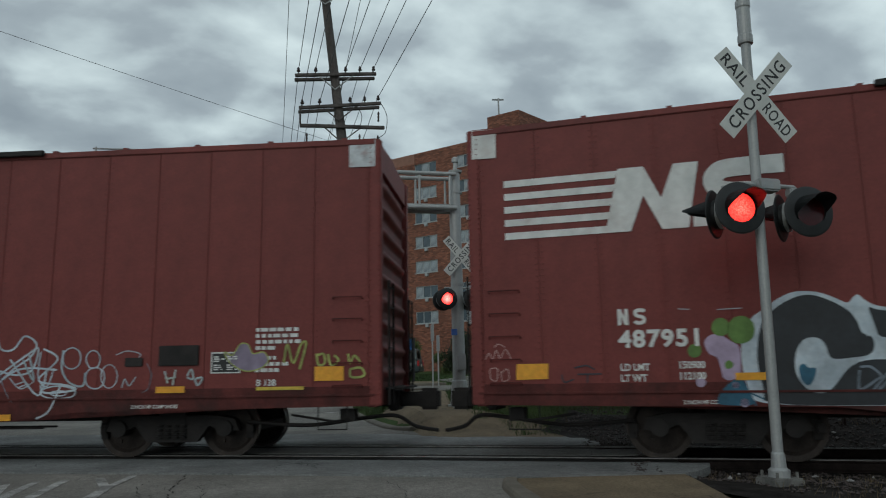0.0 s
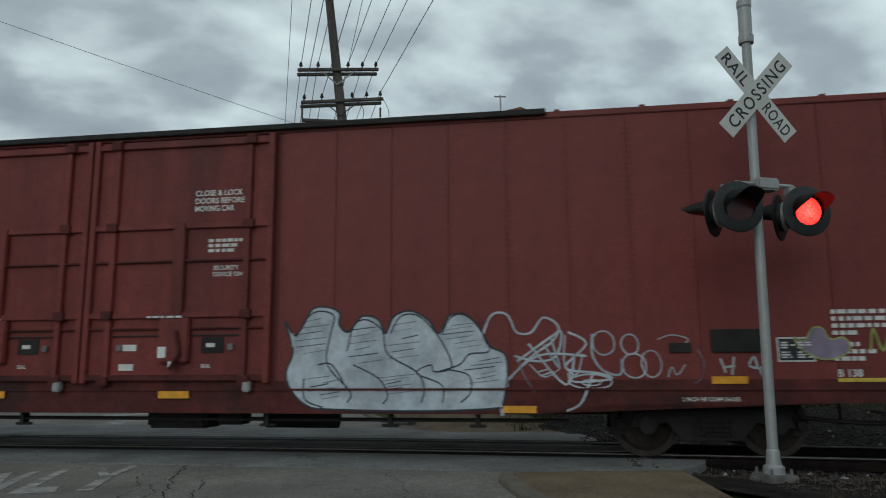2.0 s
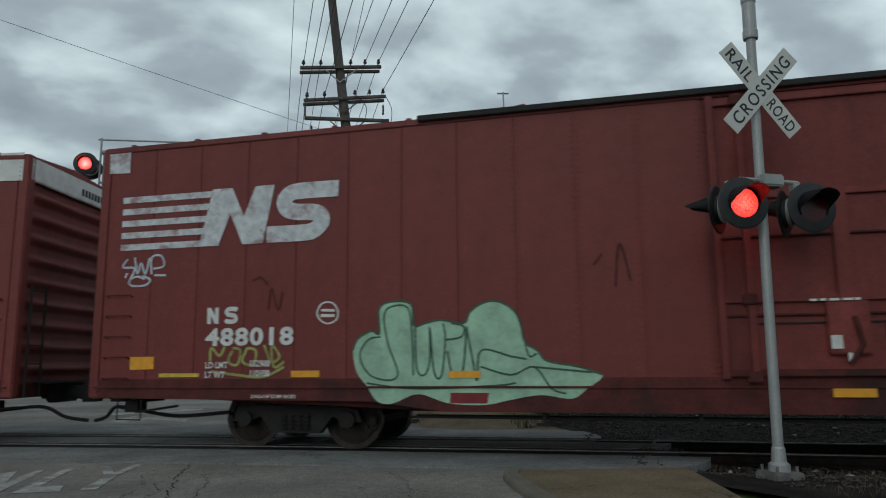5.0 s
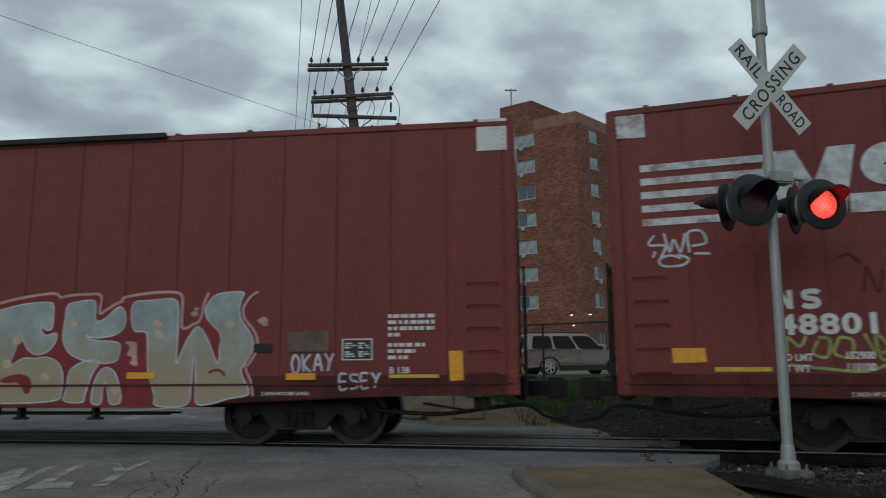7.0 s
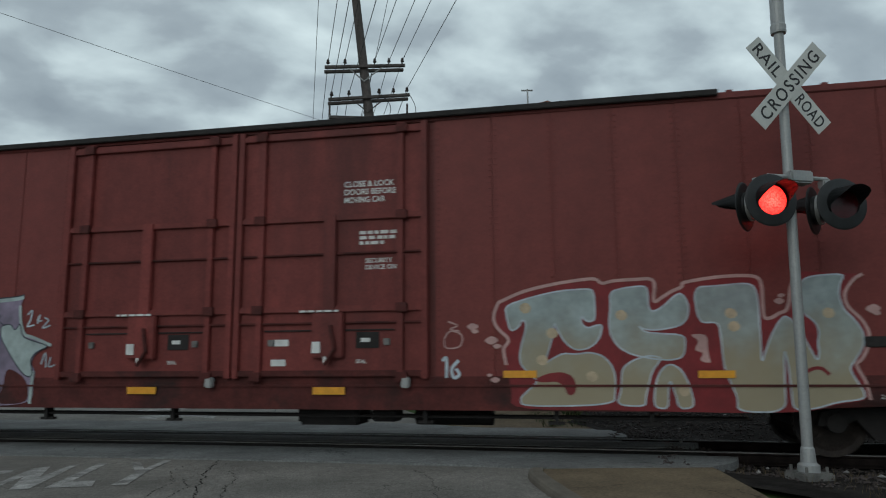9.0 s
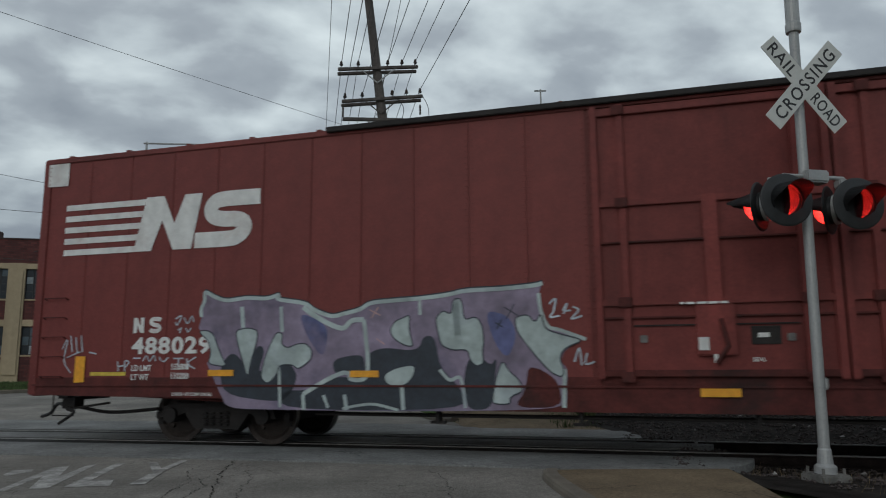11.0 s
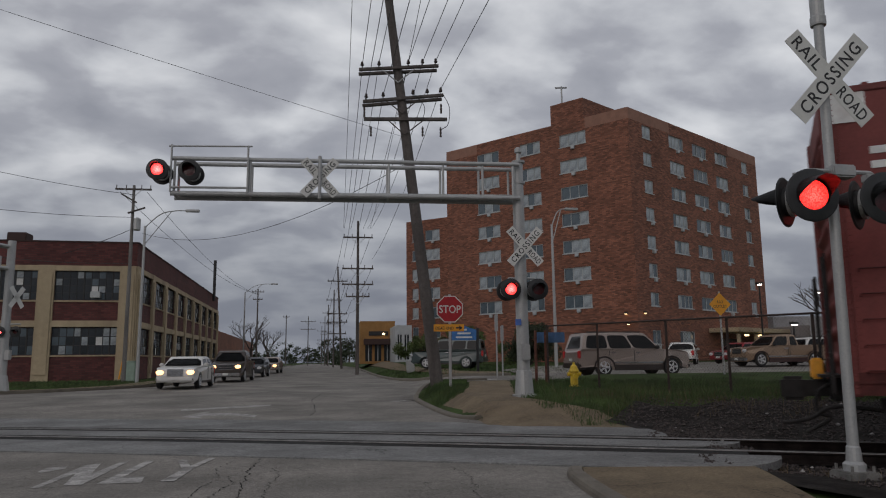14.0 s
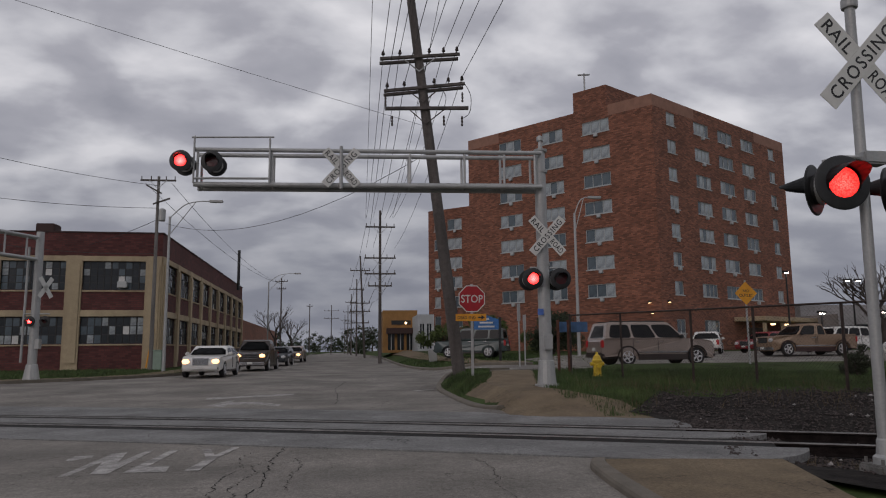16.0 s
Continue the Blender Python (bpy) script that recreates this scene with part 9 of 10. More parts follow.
line(car_c, "graffiti_line", [(-4.43, 2.1), (-4.23, 1.97)], 0.016, G_INK, 5, False)
line(car_c, "graffiti_line", [(-4.29, 2.14), (-4.4, 1.93)], 0.016, G_INK, 5, False)
line(car_c, "graffiti_line", [(-4.57, 1.88), (-4.45, 1.81)], 0.016, G_INK, 5, False)
line(car_c, "graffiti_line", [(-4.48, 1.92), (-4.55, 1.78)], 0.016, G_INK, 5, False)
line(car_c, "graffiti_line", [(-6.54, 2.12), (-6.36, 2.03)], 0.016, G_PINK, 5, False)
line(car_c, "graffiti_line", [(-6.39, 2.16), (-6.51, 1.99)], 0.016, G_PINK, 5, False)
line(car_c, "graffiti_line", [(-6.42, 1.68), (-6.29, 1.59)], 0.016, G_PINK, 5, False)
# large black and white character piece on the first car
fill(car_a, "graffiti_fill", soft_loop([(-9.26, 1.52), (-9.2, 1.75), (-9.09, 1.96), (-8.96, 2.04), (-8.82, 2.15), (-8.6, 2.27), (-8.43, 2.29), (-8.22, 2.26), (-8.03, 2.17), (-7.9, 2.09), (-7.83, 2.18), (-7.77, 2.22), (-7.7, 2.13), (-7.58, 2.05), (-7.26, 2.0), (-6.65, 1.88), (-6.36, 1.31), (-6.78, 0.78), (-9.11, 0.78), (-9.2, 0.99), (-9.25, 1.22)]), G_WHITE, 1, False, 'large black and white rounded graffiti')
fill(car_a, "graffiti_fill", soft_loop([(-9.03, 1.67), (-8.97, 1.88), (-8.85, 2.02), (-8.68, 2.14), (-8.5, 2.22), (-8.33, 2.24), (-8.13, 2.16), (-7.97, 2.06), (-7.87, 1.97), (-7.81, 1.85), (-7.78, 1.7), (-7.68, 1.68), (-7.64, 1.59), (-7.66, 1.47), (-7.74, 1.41), (-7.94, 1.39), (-8.11, 1.37), (-8.19, 1.41), (-8.2, 1.53), (-8.25, 1.63), (-8.33, 1.67), (-8.45, 1.66), (-8.55, 1.56), (-8.6, 1.39), (-8.61, 1.21), (-8.54, 1.06), (-8.45, 0.96), (-8.31, 0.93), (-8.18, 1.0), (-8.06, 1.16), (-7.95, 1.28), (-7.81, 1.35), (-7.58, 1.37), (-6.72, 1.3), (-6.78, 0.79), (-9.03, 0.78), (-9.01, 0.99), (-9.05, 1.21), (-9.06, 1.44)]), G_BLACK, 2, False)
fill(car_a, "graffiti_fill", soft_loop([(-7.68, 2.06), (-7.58, 2.0), (-7.27, 1.96), (-6.66, 1.82), (-6.68, 1.6), (-7.58, 1.62), (-7.61, 1.78)]), G_BLACK, 2, False)
fill(car_a, "graffiti_fill", soft_loop([(-8.57, 1.28), (-8.5, 1.34), (-8.44, 1.26), (-8.35, 1.28), (-8.37, 1.15), (-8.46, 1.02), (-8.55, 1.1)]), G_TEAL, 3, False)
fill(car_a, "graffiti_fill", soft_loop([(-9.6, 0.88), (-9.53, 1.0), (-9.4, 1.11), (-9.28, 1.17), (-9.23, 1.07), (-9.17, 0.92), (-9.12, 0.78), (-9.61, 0.79)]), G_TEAL, 3, False)
fill(car_a, "graffiti_fill", soft_loop([(-9.73, 1.64), (-9.64, 1.74), (-9.5, 1.75), (-9.4, 1.66), (-9.26, 1.58), (-9.27, 1.29), (-9.29, 1.16), (-9.44, 1.11), (-9.51, 1.15), (-9.53, 1.3), (-9.56, 1.44), (-9.67, 1.47)]), G_LILAC, 2, False)
fill(car_a, "graffiti_fill", soft_loop([(-9.37, 1.84), (-9.4, 1.75), (-9.48, 1.71), (-9.56, 1.73), (-9.61, 1.8), (-9.6, 1.89), (-9.54, 1.96), (-9.46, 1.97), (-9.39, 1.92)]), G_LEAF, 3, False)
fill(car_a, "graffiti_fill", soft_loop([(-9.05, 1.79), (-9.1, 1.66), (-9.22, 1.6), (-9.34, 1.62), (-9.41, 1.73), (-9.4, 1.87), (-9.31, 1.97), (-9.19, 1.99), (-9.08, 1.92)]), G_LEAF, 3, False)
fill(car_a, "graffiti_fill", soft_loop([(-9.76, 1.52), (-9.78, 1.46), (-9.84, 1.43), (-9.9, 1.44), (-9.94, 1.49), (-9.94, 1.56), (-9.89, 1.61), (-9.83, 1.62), (-9.77, 1.59)]), G_LEAF, 3, False)
fill(car_a, "graffiti_fill", soft_loop([(-9.36, 1.32), (-9.38, 1.29), (-9.42, 1.27), (-9.45, 1.27), (-9.48, 1.31), (-9.47, 1.35), (-9.45, 1.38), (-9.41, 1.39), (-9.37, 1.36)]), G_LEAF, 3, False)
fill(car_a, "graffiti_fill", soft_loop([(-9.73, 1.1), (-9.75, 1.05), (-9.79, 1.03), (-9.84, 1.04), (-9.86, 1.07), (-9.86, 1.12), (-9.83, 1.16), (-9.78, 1.16), (-9.75, 1.14)]), G_LILAC, 3, False)
fill(car_a, "graffiti_fill", soft_loop([(-9.31, 1.05), (-9.33, 1.02), (-9.35, 1.01), (-9.38, 1.01), (-9.4, 1.04), (-9.4, 1.07), (-9.38, 1.09), (-9.35, 1.1), (-9.32, 1.08)]), G_LILAC, 3, False)
fill(car_a, "graffiti_fill", soft_loop([(-9.21, 0.82), (-9.22, 0.78), (-9.26, 0.76), (-9.29, 0.77), (-9.32, 0.8), (-9.31, 0.84), (-9.29, 0.87), (-9.25, 0.88), (-9.22, 0.86)]), G_LILAC, 3, False)
line(car_a, "graffiti_line", [(-9.12, 0.78), (-9.18, 0.92), (-9.21, 0.96), (-9.02, 0.87)], 0.02, G_TEAL, 4, False)
line(car_a, "graffiti_line", [(-7.85, 1.23), (-7.88, 1.02), (-7.84, 0.99), (-7.66, 1.11), (-7.61, 1.16), (-7.72, 1.27), (-7.84, 1.27)], 0.03, G_GREY, 4, False)
line(car_a, "graffiti_line", [(-7.71, 0.98), (-7.5, 1.23)], 0.03, G_GREY, 4, False)
line(car_a, "graffiti_line", [(-7.65, 0.98), (-7.41, 1.22)], 0.03, G_GREY, 4, False)
line(car_a, "graffiti_line", [(-7.77, 1.73), (-7.68, 1.7), (-7.72, 1.67)], 0.03, G_WHITE, 4, False)
line(car_a, "graffiti_line", [(-9.52, 2.08), (-9.2, 2.09)], 0.012, G_WHITE, 3, False)
line(car_a, "graffiti_line", [(-10.03, 2.11), (-9.88, 2.1)], 0.01, G_WHITE, 3, False)
line(car_a, "graffiti_line", [(-12.82, 1.47), (-12.76, 1.56), (-12.71, 1.47), (-12.65, 1.6), (-12.6, 1.48), (-12.51, 1.61), (-12.43, 1.46)], 0.012, G_PINK, 3, False)
line(car_a, "graffiti_line", [(-12.75, 1.18), (-12.75, 1.32), (-12.64, 1.32), (-12.66, 1.15), (-12.75, 1.18)], 0.012, G_PINK, 3, False)
line(car_a, "graffiti_line", [(-12.59, 1.29), (-12.57, 1.15), (-12.47, 1.18), (-12.49, 1.32), (-12.58, 1.27)], 0.012, G_PINK, 3, False)
line(car_a, "graffiti_line", [(-12.68, 1.64), (-12.62, 1.69), (-12.51, 1.64)], 0.012, G_PINK, 3, False)
line(car_a, "graffiti_line", [(-11.69, 1.23), (-11.66, 1.12), (-11.52, 1.16)], 0.02, G_INK, 3, False)
line(car_a, "graffiti_line", [(-11.47, 1.23), (-11.12, 1.23)], 0.02, G_INK, 3, False)
line(car_a, "graffiti_line", [(-11.32, 1.23), (-11.33, 1.11)], 0.02, G_INK, 3, False)
line(car_a, "graffiti_line", [(-11.51, 1.32), (-11.33, 1.35), (-11.22, 1.29)], 0.02, G_INK, 3, False)
fill(car_c, "graffiti_fill", [(3.92, 1.61), (4.02, 1.67), (4.11, 1.61), (4.01, 1.55)], G_PINK, 2, True)
fill(car_c, "graffiti_fill", [(4.03, 1.53), (4.1, 1.56), (4.16, 1.53), (4.09, 1.49)], G_PINK, 2, True)
fill(car_c, "graffiti_fill", [(3.66, 1.81), (3.74, 1.86), (3.83, 1.81), (3.74, 1.76)], G_PINK, 2, True)
fill(car_c, "graffiti_fill", [(3.72, 1.75), (3.77, 1.78), (3.83, 1.74), (3.77, 1.71)], G_PINK, 2, True)
fill(car_c, "graffiti_fill", [(3.99, 1.05), (4.06, 1.09), (4.13, 1.05), (4.06, 1.01)], G_PINK, 2, True)
fill(car_c, "graffiti_fill", [(3.94, 1.12), (3.98, 1.14), (4.02, 1.12), (3.98, 1.09)], G_PINK, 2, True)
fill(car_c, "graffiti_fill", [(7.89, 2.16), (7.94, 2.19), (7.98, 2.16), (7.93, 2.13)], G_PINK, 2, True)
fill(car_c, "graffiti_fill", [(7.84, 2.09), (7.91, 2.13), (7.97, 2.08), (7.9, 2.04)], G_PINK, 2, True)
fill(car_c, "graffiti_fill", [(8.95, 1.96), (9.05, 2.02), (9.13, 1.96), (9.04, 1.9)], G_PINK, 2, True)
fill(car_c, "graffiti_fill", [(9.03, 1.9), (9.08, 1.94), (9.13, 1.9), (9.08, 1.87)], G_PINK, 2, True)
line(car_c, "graffiti_line", [(3.29, 1.32), (3.35, 1.36), (3.35, 1.08)], 0.045, G_WHITE, 2, False)
line(car_c, "graffiti_line", [(3.53, 1.33), (3.43, 1.21), (3.46, 1.08), (3.54, 1.13), (3.49, 1.21)], 0.045, G_WHITE, 2, False)
line(car_c, "graffiti_line", [(3.32, 1.64), (3.41, 1.75), (3.58, 1.69), (3.55, 1.53), (3.35, 1.51), (3.32, 1.63)], 0.02, G_PINK, 2, False)
line(car_c, "graffiti_line", [(3.38, 1.89), (3.52, 1.83), (3.41, 1.78), (3.55, 1.75)], 0.02, G_PINK, 2, False)
line(car_c, "graffiti_line", [(9.52, 1.29), (9.57, 1.42), (9.64, 1.34), (9.63, 1.18), (9.56, 1.15), (9.52, 1.29)], 0.035, G_WHITE, 2, False)
line(car_c, "graffiti_line", [(9.69, 1.43), (9.72, 1.16)], 0.035, G_WHITE, 2, False)
line(car_c, "graffiti_line", [(9.82, 1.43), (9.72, 1.28), (9.83, 1.16)], 0.035, G_WHITE, 2, False)
line(car_c, "graffiti_line", [(9.88, 1.17), (9.94, 1.43), (10.01, 1.17)], 0.035, G_WHITE, 2, False)
line(car_c, "graffiti_line", [(9.9, 1.27), (9.98, 1.27)], 0.035, G_WHITE, 2, False)
line(car_c, "graffiti_line", [(10.05, 1.44), (10.13, 1.31)], 0.035, G_WHITE, 2, False)
line(car_c, "graffiti_line", [(10.19, 1.44), (10.13, 1.31), (10.1, 1.17)], 0.035, G_WHITE, 2, False)
line(car_c, "graffiti_line", [(10.4, 1.12), (10.29, 1.11), (10.3, 0.89), (10.41, 0.91)], 0.035, G_WHITE, 2, False)
line(car_c, "graffiti_line", [(10.29, 1.01), (10.39, 1.01)], 0.035, G_WHITE, 2, False)
line(car_c, "graffiti_line", [(10.57, 1.11), (10.47, 1.11), (10.47, 1.03), (10.56, 1.0), (10.56, 0.92), (10.46, 0.9)], 0.035, G_WHITE, 2, False)
line(car_c, "graffiti_line", [(10.74, 1.13), (10.62, 1.12), (10.64, 0.91), (10.74, 0.92)], 0.035, G_WHITE, 2, False)
line(car_c, "graffiti_line", [(10.62, 1.02), (10.72, 1.02)], 0.035, G_WHITE, 2, False)
line(car_c, "graffiti_line", [(10.79, 1.14), (10.86, 1.03)], 0.035, G_WHITE, 2, False)
line(car_c, "graffiti_line", [(10.92, 1.14), (10.86, 1.03), (10.83, 0.91)], 0.035, G_WHITE, 2, False)
fill(car_b, "graffiti_fill", [(3.3, 1.98), (3.45, 1.77), (3.58, 1.9), (3.73, 2.16), (3.95, 2.19), (4.15, 2.1), (4.15, 1.92), (4.3, 1.81), (4.5, 2.04), (4.75, 1.99), (4.86, 1.78), (4.99, 2.03), (5.25, 2.11), (5.52, 1.95), (5.66, 1.77), (5.81, 2.02), (6.04, 2.04), (6.25, 1.86), (6.39, 1.59), (6.62, 1.46), (6.65, 1.17), (6.58, 0.78), (6.45, 0.7), (5.4, 0.66), (4.08, 0.68), (3.68, 0.73), (3.41, 0.98), (3.34, 1.23), (3.44, 1.54)], G_WHITE, 1, True, label='white bubble-letter graffiti')
line(car_b, "graffiti_line", [(3.3, 1.98), (3.45, 1.77), (3.58, 1.9), (3.73, 2.16), (3.95, 2.19), (4.15, 2.1), (4.15, 1.92), (4.3, 1.81), (4.5, 2.04), (4.75, 1.99), (4.86, 1.78), (4.99, 2.03), (5.25, 2.11), (5.52, 1.95), (5.66, 1.77), (5.81, 2.02), (6.04, 2.04), (6.25, 1.86), (6.39, 1.59), (6.62, 1.46), (6.65, 1.17), (6.58, 0.78), (6.45, 0.7), (5.4, 0.66), (4.08, 0.68), (3.68, 0.73), (3.41, 0.98), (3.34, 1.23), (3.44, 1.54)], 0.03, G_INK, 2, True)
line(car_b, "graffiti_line", [(3.48, 1.74), (3.73, 2.1), (4.06, 2.07), (4.02, 1.79), (3.96, 1.43), (4.05, 1.23), (4.34, 0.93), (4.29, 0.78)], 0.022, G_INK, 2, False)
line(car_b, "graffiti_line", [(4.28, 1.53), (4.37, 1.89), (4.56, 1.99), (4.81, 1.83), (4.9, 1.48), (5.33, 1.22), (5.44, 0.98), (5.4, 0.78)], 0.022, G_INK, 2, False)
line(car_b, "graffiti_line", [(4.94, 1.78), (5.09, 2.03), (5.36, 2.03), (5.66, 1.72), (5.85, 1.3), (5.59, 1.22), (5.54, 1.32), (5.33, 1.2), (5.7, 1.03), (5.71, 0.78)], 0.022, G_INK, 2, False)
line(car_b, "graffiti_line", [(5.71, 1.77), (5.84, 2.0), (6.1, 2.02), (6.41, 1.54), (6.11, 1.47), (5.96, 1.32), (5.65, 1.22)], 0.022, G_INK, 2, False)
line(car_b, "graffiti_line", [(4.37, 1.33), (4.76, 1.13), (4.9, 0.88), (4.82, 0.76)], 0.022, G_INK, 2, False)
line(car_b, "graffiti_line", [(5.8, 1.25), (6.09, 1.17), (6.12, 0.93), (5.97, 0.78)], 0.022, G_INK, 2, False)
line(car_b, "graffiti_line", [(3.62, 1.13), (3.64, 0.83), (3.92, 0.71)], 0.022, G_INK, 2, False)
line(car_b, "graffiti_line", [(3.83, 1.33), (4.05, 1.33), (4.28, 0.98)], 0.022, G_INK, 2, False)
line(car_b, "graffiti_line", [(6.3, 1.74), (6.44, 2.03), (6.66, 2.03), (6.79, 1.78), (7.0, 1.77), (7.18, 1.98), (7.39, 1.85), (7.3, 1.64), (7.01, 1.44), (6.67, 1.11)], 0.03, G_WHITE, 2, False)
line(car_b, "graffiti_line", [(6.79, 1.36), (7.26, 1.69), (7.43, 1.77), (7.35, 1.44), (7.09, 1.36), (6.75, 1.44)], 0.03, G_WHITE, 2, False)
line(car_b, "graffiti_line", [(6.58, 1.03), (7.09, 1.44), (7.77, 1.43)], 0.03, G_WHITE, 2, False)
line(car_b, "graffiti_line", [(7.52, 1.77), (7.77, 1.6), (7.47, 1.27), (7.93, 1.19), (8.1, 1.11), (7.6, 1.07), (7.51, 1.19)], 0.03, G_WHITE, 2, False)
line(car_b, "graffiti_line", [(7.85, 1.19), (7.68, 0.79), (7.47, 0.67)], 0.03, G_WHITE, 2, False)
line(car_b, "graffiti_line", [(6.96, 1.61), (7.47, 1.03), (7.6, 1.44)], 0.03, G_WHITE, 2, False)
fill(car_b, "graffiti_fill", [(10.54, 1.66), (10.67, 1.61), (10.79, 1.78), (10.92, 1.77), (11.0, 1.63), (11.17, 1.65), (11.25, 1.52), (11.13, 1.4), (10.88, 1.36), (10.64, 1.49)], G_PURPLE, 5, True)
line(car_b, "graffiti_line", [(10.54, 1.66), (10.67, 1.61), (10.79, 1.78), (10.92, 1.77), (11.0, 1.63), (11.17, 1.65), (11.25, 1.52), (11.13, 1.4), (10.88, 1.36), (10.64, 1.49)], 0.02, G_OLIVE, 6, True)
line(car_b, "graffiti_line", [(11.5, 1.47), (11.55, 1.76), (11.65, 1.47), (11.77, 1.76), (11.85, 1.76), (11.75, 1.37)], 0.035, G_OLIVE, 5, False)
line(car_b, "graffiti_line", [(12.02, 1.61), (12.05, 1.44), (12.15, 1.46), (12.13, 1.6), (12.03, 1.58)], 0.035, G_OLIVE, 5, False)
line(car_b, "graffiti_line", [(12.2, 1.6), (12.25, 1.43), (12.37, 1.5), (12.3, 1.58)], 0.035, G_OLIVE, 5, False)
line(car_b, "graffiti_line", [(12.52, 1.6), (12.55, 1.45), (12.62, 1.57), (12.72, 1.45)], 0.035, G_OLIVE, 5, False)
line(car_b, "graffiti_line", [(12.55, 1.36), (12.72, 1.38), (12.77, 1.26), (12.57, 1.24), (12.55, 1.36)], 0.035, G_OLIVE, 5, False)
line(car_b, "graffiti_line", [(9.57, 1.38), (9.63, 1.19)], 0.03, G_BLUE, 5, False)
line(car_b, "graffiti_line", [(9.75, 1.4), (9.71, 1.16)], 0.03, G_BLUE, 5, False)
line(car_b, "graffiti_line", [(9.61, 1.26), (9.76, 1.28)], 0.03, G_BLUE, 5, False)
line(car_b, "graffiti_line", [(9.94, 1.3), (10.01, 1.4), (10.04, 1.25), (9.94, 1.28)], 0.03, G_BLUE, 5, False)
line(car_b, "graffiti_line", [(10.07, 1.25), (10.19, 1.27), (10.12, 1.15), (10.07, 1.25)], 0.03, G_BLUE, 5, False)
fill(car_b, "graffiti_fill", [(-8.34, 1.51), (-8.27, 1.67), (-8.06, 1.79), (-7.92, 1.75), (-7.93, 2.12), (-7.76, 2.22), (-7.43, 2.18), (-7.38, 1.86), (-7.2, 1.89), (-6.97, 1.93), (-6.62, 1.88), (-6.53, 2.04), (-6.34, 2.16), (-6.11, 2.18), (-5.89, 2.06), (-5.79, 1.86), (-5.73, 1.59), (-5.56, 1.48), (-5.42, 1.32), (-5.0, 1.25), (-4.67, 1.13), (-4.88, 0.95), (-5.1, 0.81), (-5.52, 0.86), (-5.96, 0.79), (-6.33, 0.72), (-6.86, 0.74), (-7.32, 0.87), (-7.72, 0.73), (-7.96, 0.77), (-8.12, 0.99), (-8.28, 1.19)], G_GREEN, 1, True, label='mint green bubble-letter graffiti')
line(car_b, "graffiti_line", [(-8.34, 1.52), (-8.27, 1.68), (-8.06, 1.8), (-7.92, 1.76), (-7.93, 2.12), (-7.76, 2.23), (-7.43, 2.19), (-7.38, 1.87), (-7.2, 1.9), (-6.97, 1.94), (-6.62, 1.89), (-6.53, 2.04), (-6.34, 2.17), (-6.11, 2.19), (-5.89, 2.06), (-5.79, 1.87), (-5.73, 1.6), (-5.56, 1.48), (-5.42, 1.33), (-5.0, 1.25), (-4.67, 1.14)], 0.03, G_DGREEN, 2, False)
line(car_b, "graffiti_line", [(-7.9, 1.71), (-8.1, 1.67), (-8.23, 1.43), (-8.07, 1.15), (-7.75, 1.07), (-7.63, 1.19), (-7.78, 1.59), (-7.85, 1.99), (-7.76, 2.15), (-7.48, 2.14), (-7.41, 1.74), (-7.39, 1.14)], 0.028, G_DGREEN, 3, False)
line(car_b, "graffiti_line", [(-7.36, 1.86), (-7.34, 1.26), (-7.23, 1.14), (-7.14, 1.34), (-7.14, 1.85)], 0.028, G_DGREEN, 3, False)
line(car_b, "graffiti_line", [(-7.13, 1.81), (-7.07, 1.18), (-6.96, 1.14), (-6.9, 1.65), (-6.93, 1.89)], 0.028, G_DGREEN, 3, False)
line(car_b, "graffiti_line", [(-6.9, 1.65), (-6.66, 1.69), (-6.62, 1.84), (-6.81, 1.89)], 0.028, G_DGREEN, 3, False)
line(car_b, "graffiti_line", [(-6.87, 1.49), (-6.8, 1.18), (-6.65, 1.18), (-6.58, 1.8)], 0.028, G_DGREEN, 3, False)
line(car_b, "graffiti_line", [(-6.58, 1.84), (-6.49, 1.33), (-6.43, 1.06), (-6.37, 1.49), (-5.93, 1.4), (-5.71, 1.36)], 0.028, G_DGREEN, 3, False)
line(car_b, "graffiti_line", [(-5.73, 1.59), (-5.67, 1.4), (-5.56, 1.44)], 0.028, G_DGREEN, 3, False)
line(car_b, "graffiti_line", [(-6.38, 1.26), (-5.94, 1.14), (-5.61, 1.25), (-5.37, 0.95), (-5.17, 0.88)], 0.028, G_DGREEN, 3, False)
line(car_b, "graffiti_line", [(-5.61, 1.25), (-4.8, 1.17)], 0.028, G_DGREEN, 3, False)
line(car_b, "graffiti_line", [(-8.12, 1.03), (-7.39, 0.95), (-6.17, 0.99), (-5.87, 1.03)], 0.028, G_DGREEN, 3, False)
fill(car_b, "graffiti_fill", [(-6.83, 0.89), (-6.26, 0.89), (-6.29, 0.74), (-6.84, 0.74)], G_RED, 2, False)
line(car_b, "graffiti_line", [(-12.41, 3.1), (-12.5, 2.96), (-12.27, 2.93), (-12.36, 2.73)], 0.035, G_WHITE, 2, False)
line(car_b, "graffiti_line", [(-12.28, 3.12), (-12.21, 2.84), (-12.15, 3.02), (-12.06, 2.83), (-11.99, 3.1)], 0.035, G_WHITE, 2, False)
line(car_b, "graffiti_line", [(-11.94, 2.82), (-11.95, 3.1), (-11.77, 3.12), (-11.71, 2.95), (-11.91, 2.91)], 0.035, G_WHITE, 2, False)
line(car_b, "graffiti_line", [(-12.06, 2.74), (-12.21, 2.79), (-12.36, 2.73), (-12.31, 2.64), (-12.05, 2.64), (-11.96, 2.73), (-12.11, 2.8)], 0.035, G_WHITE, 2, False)
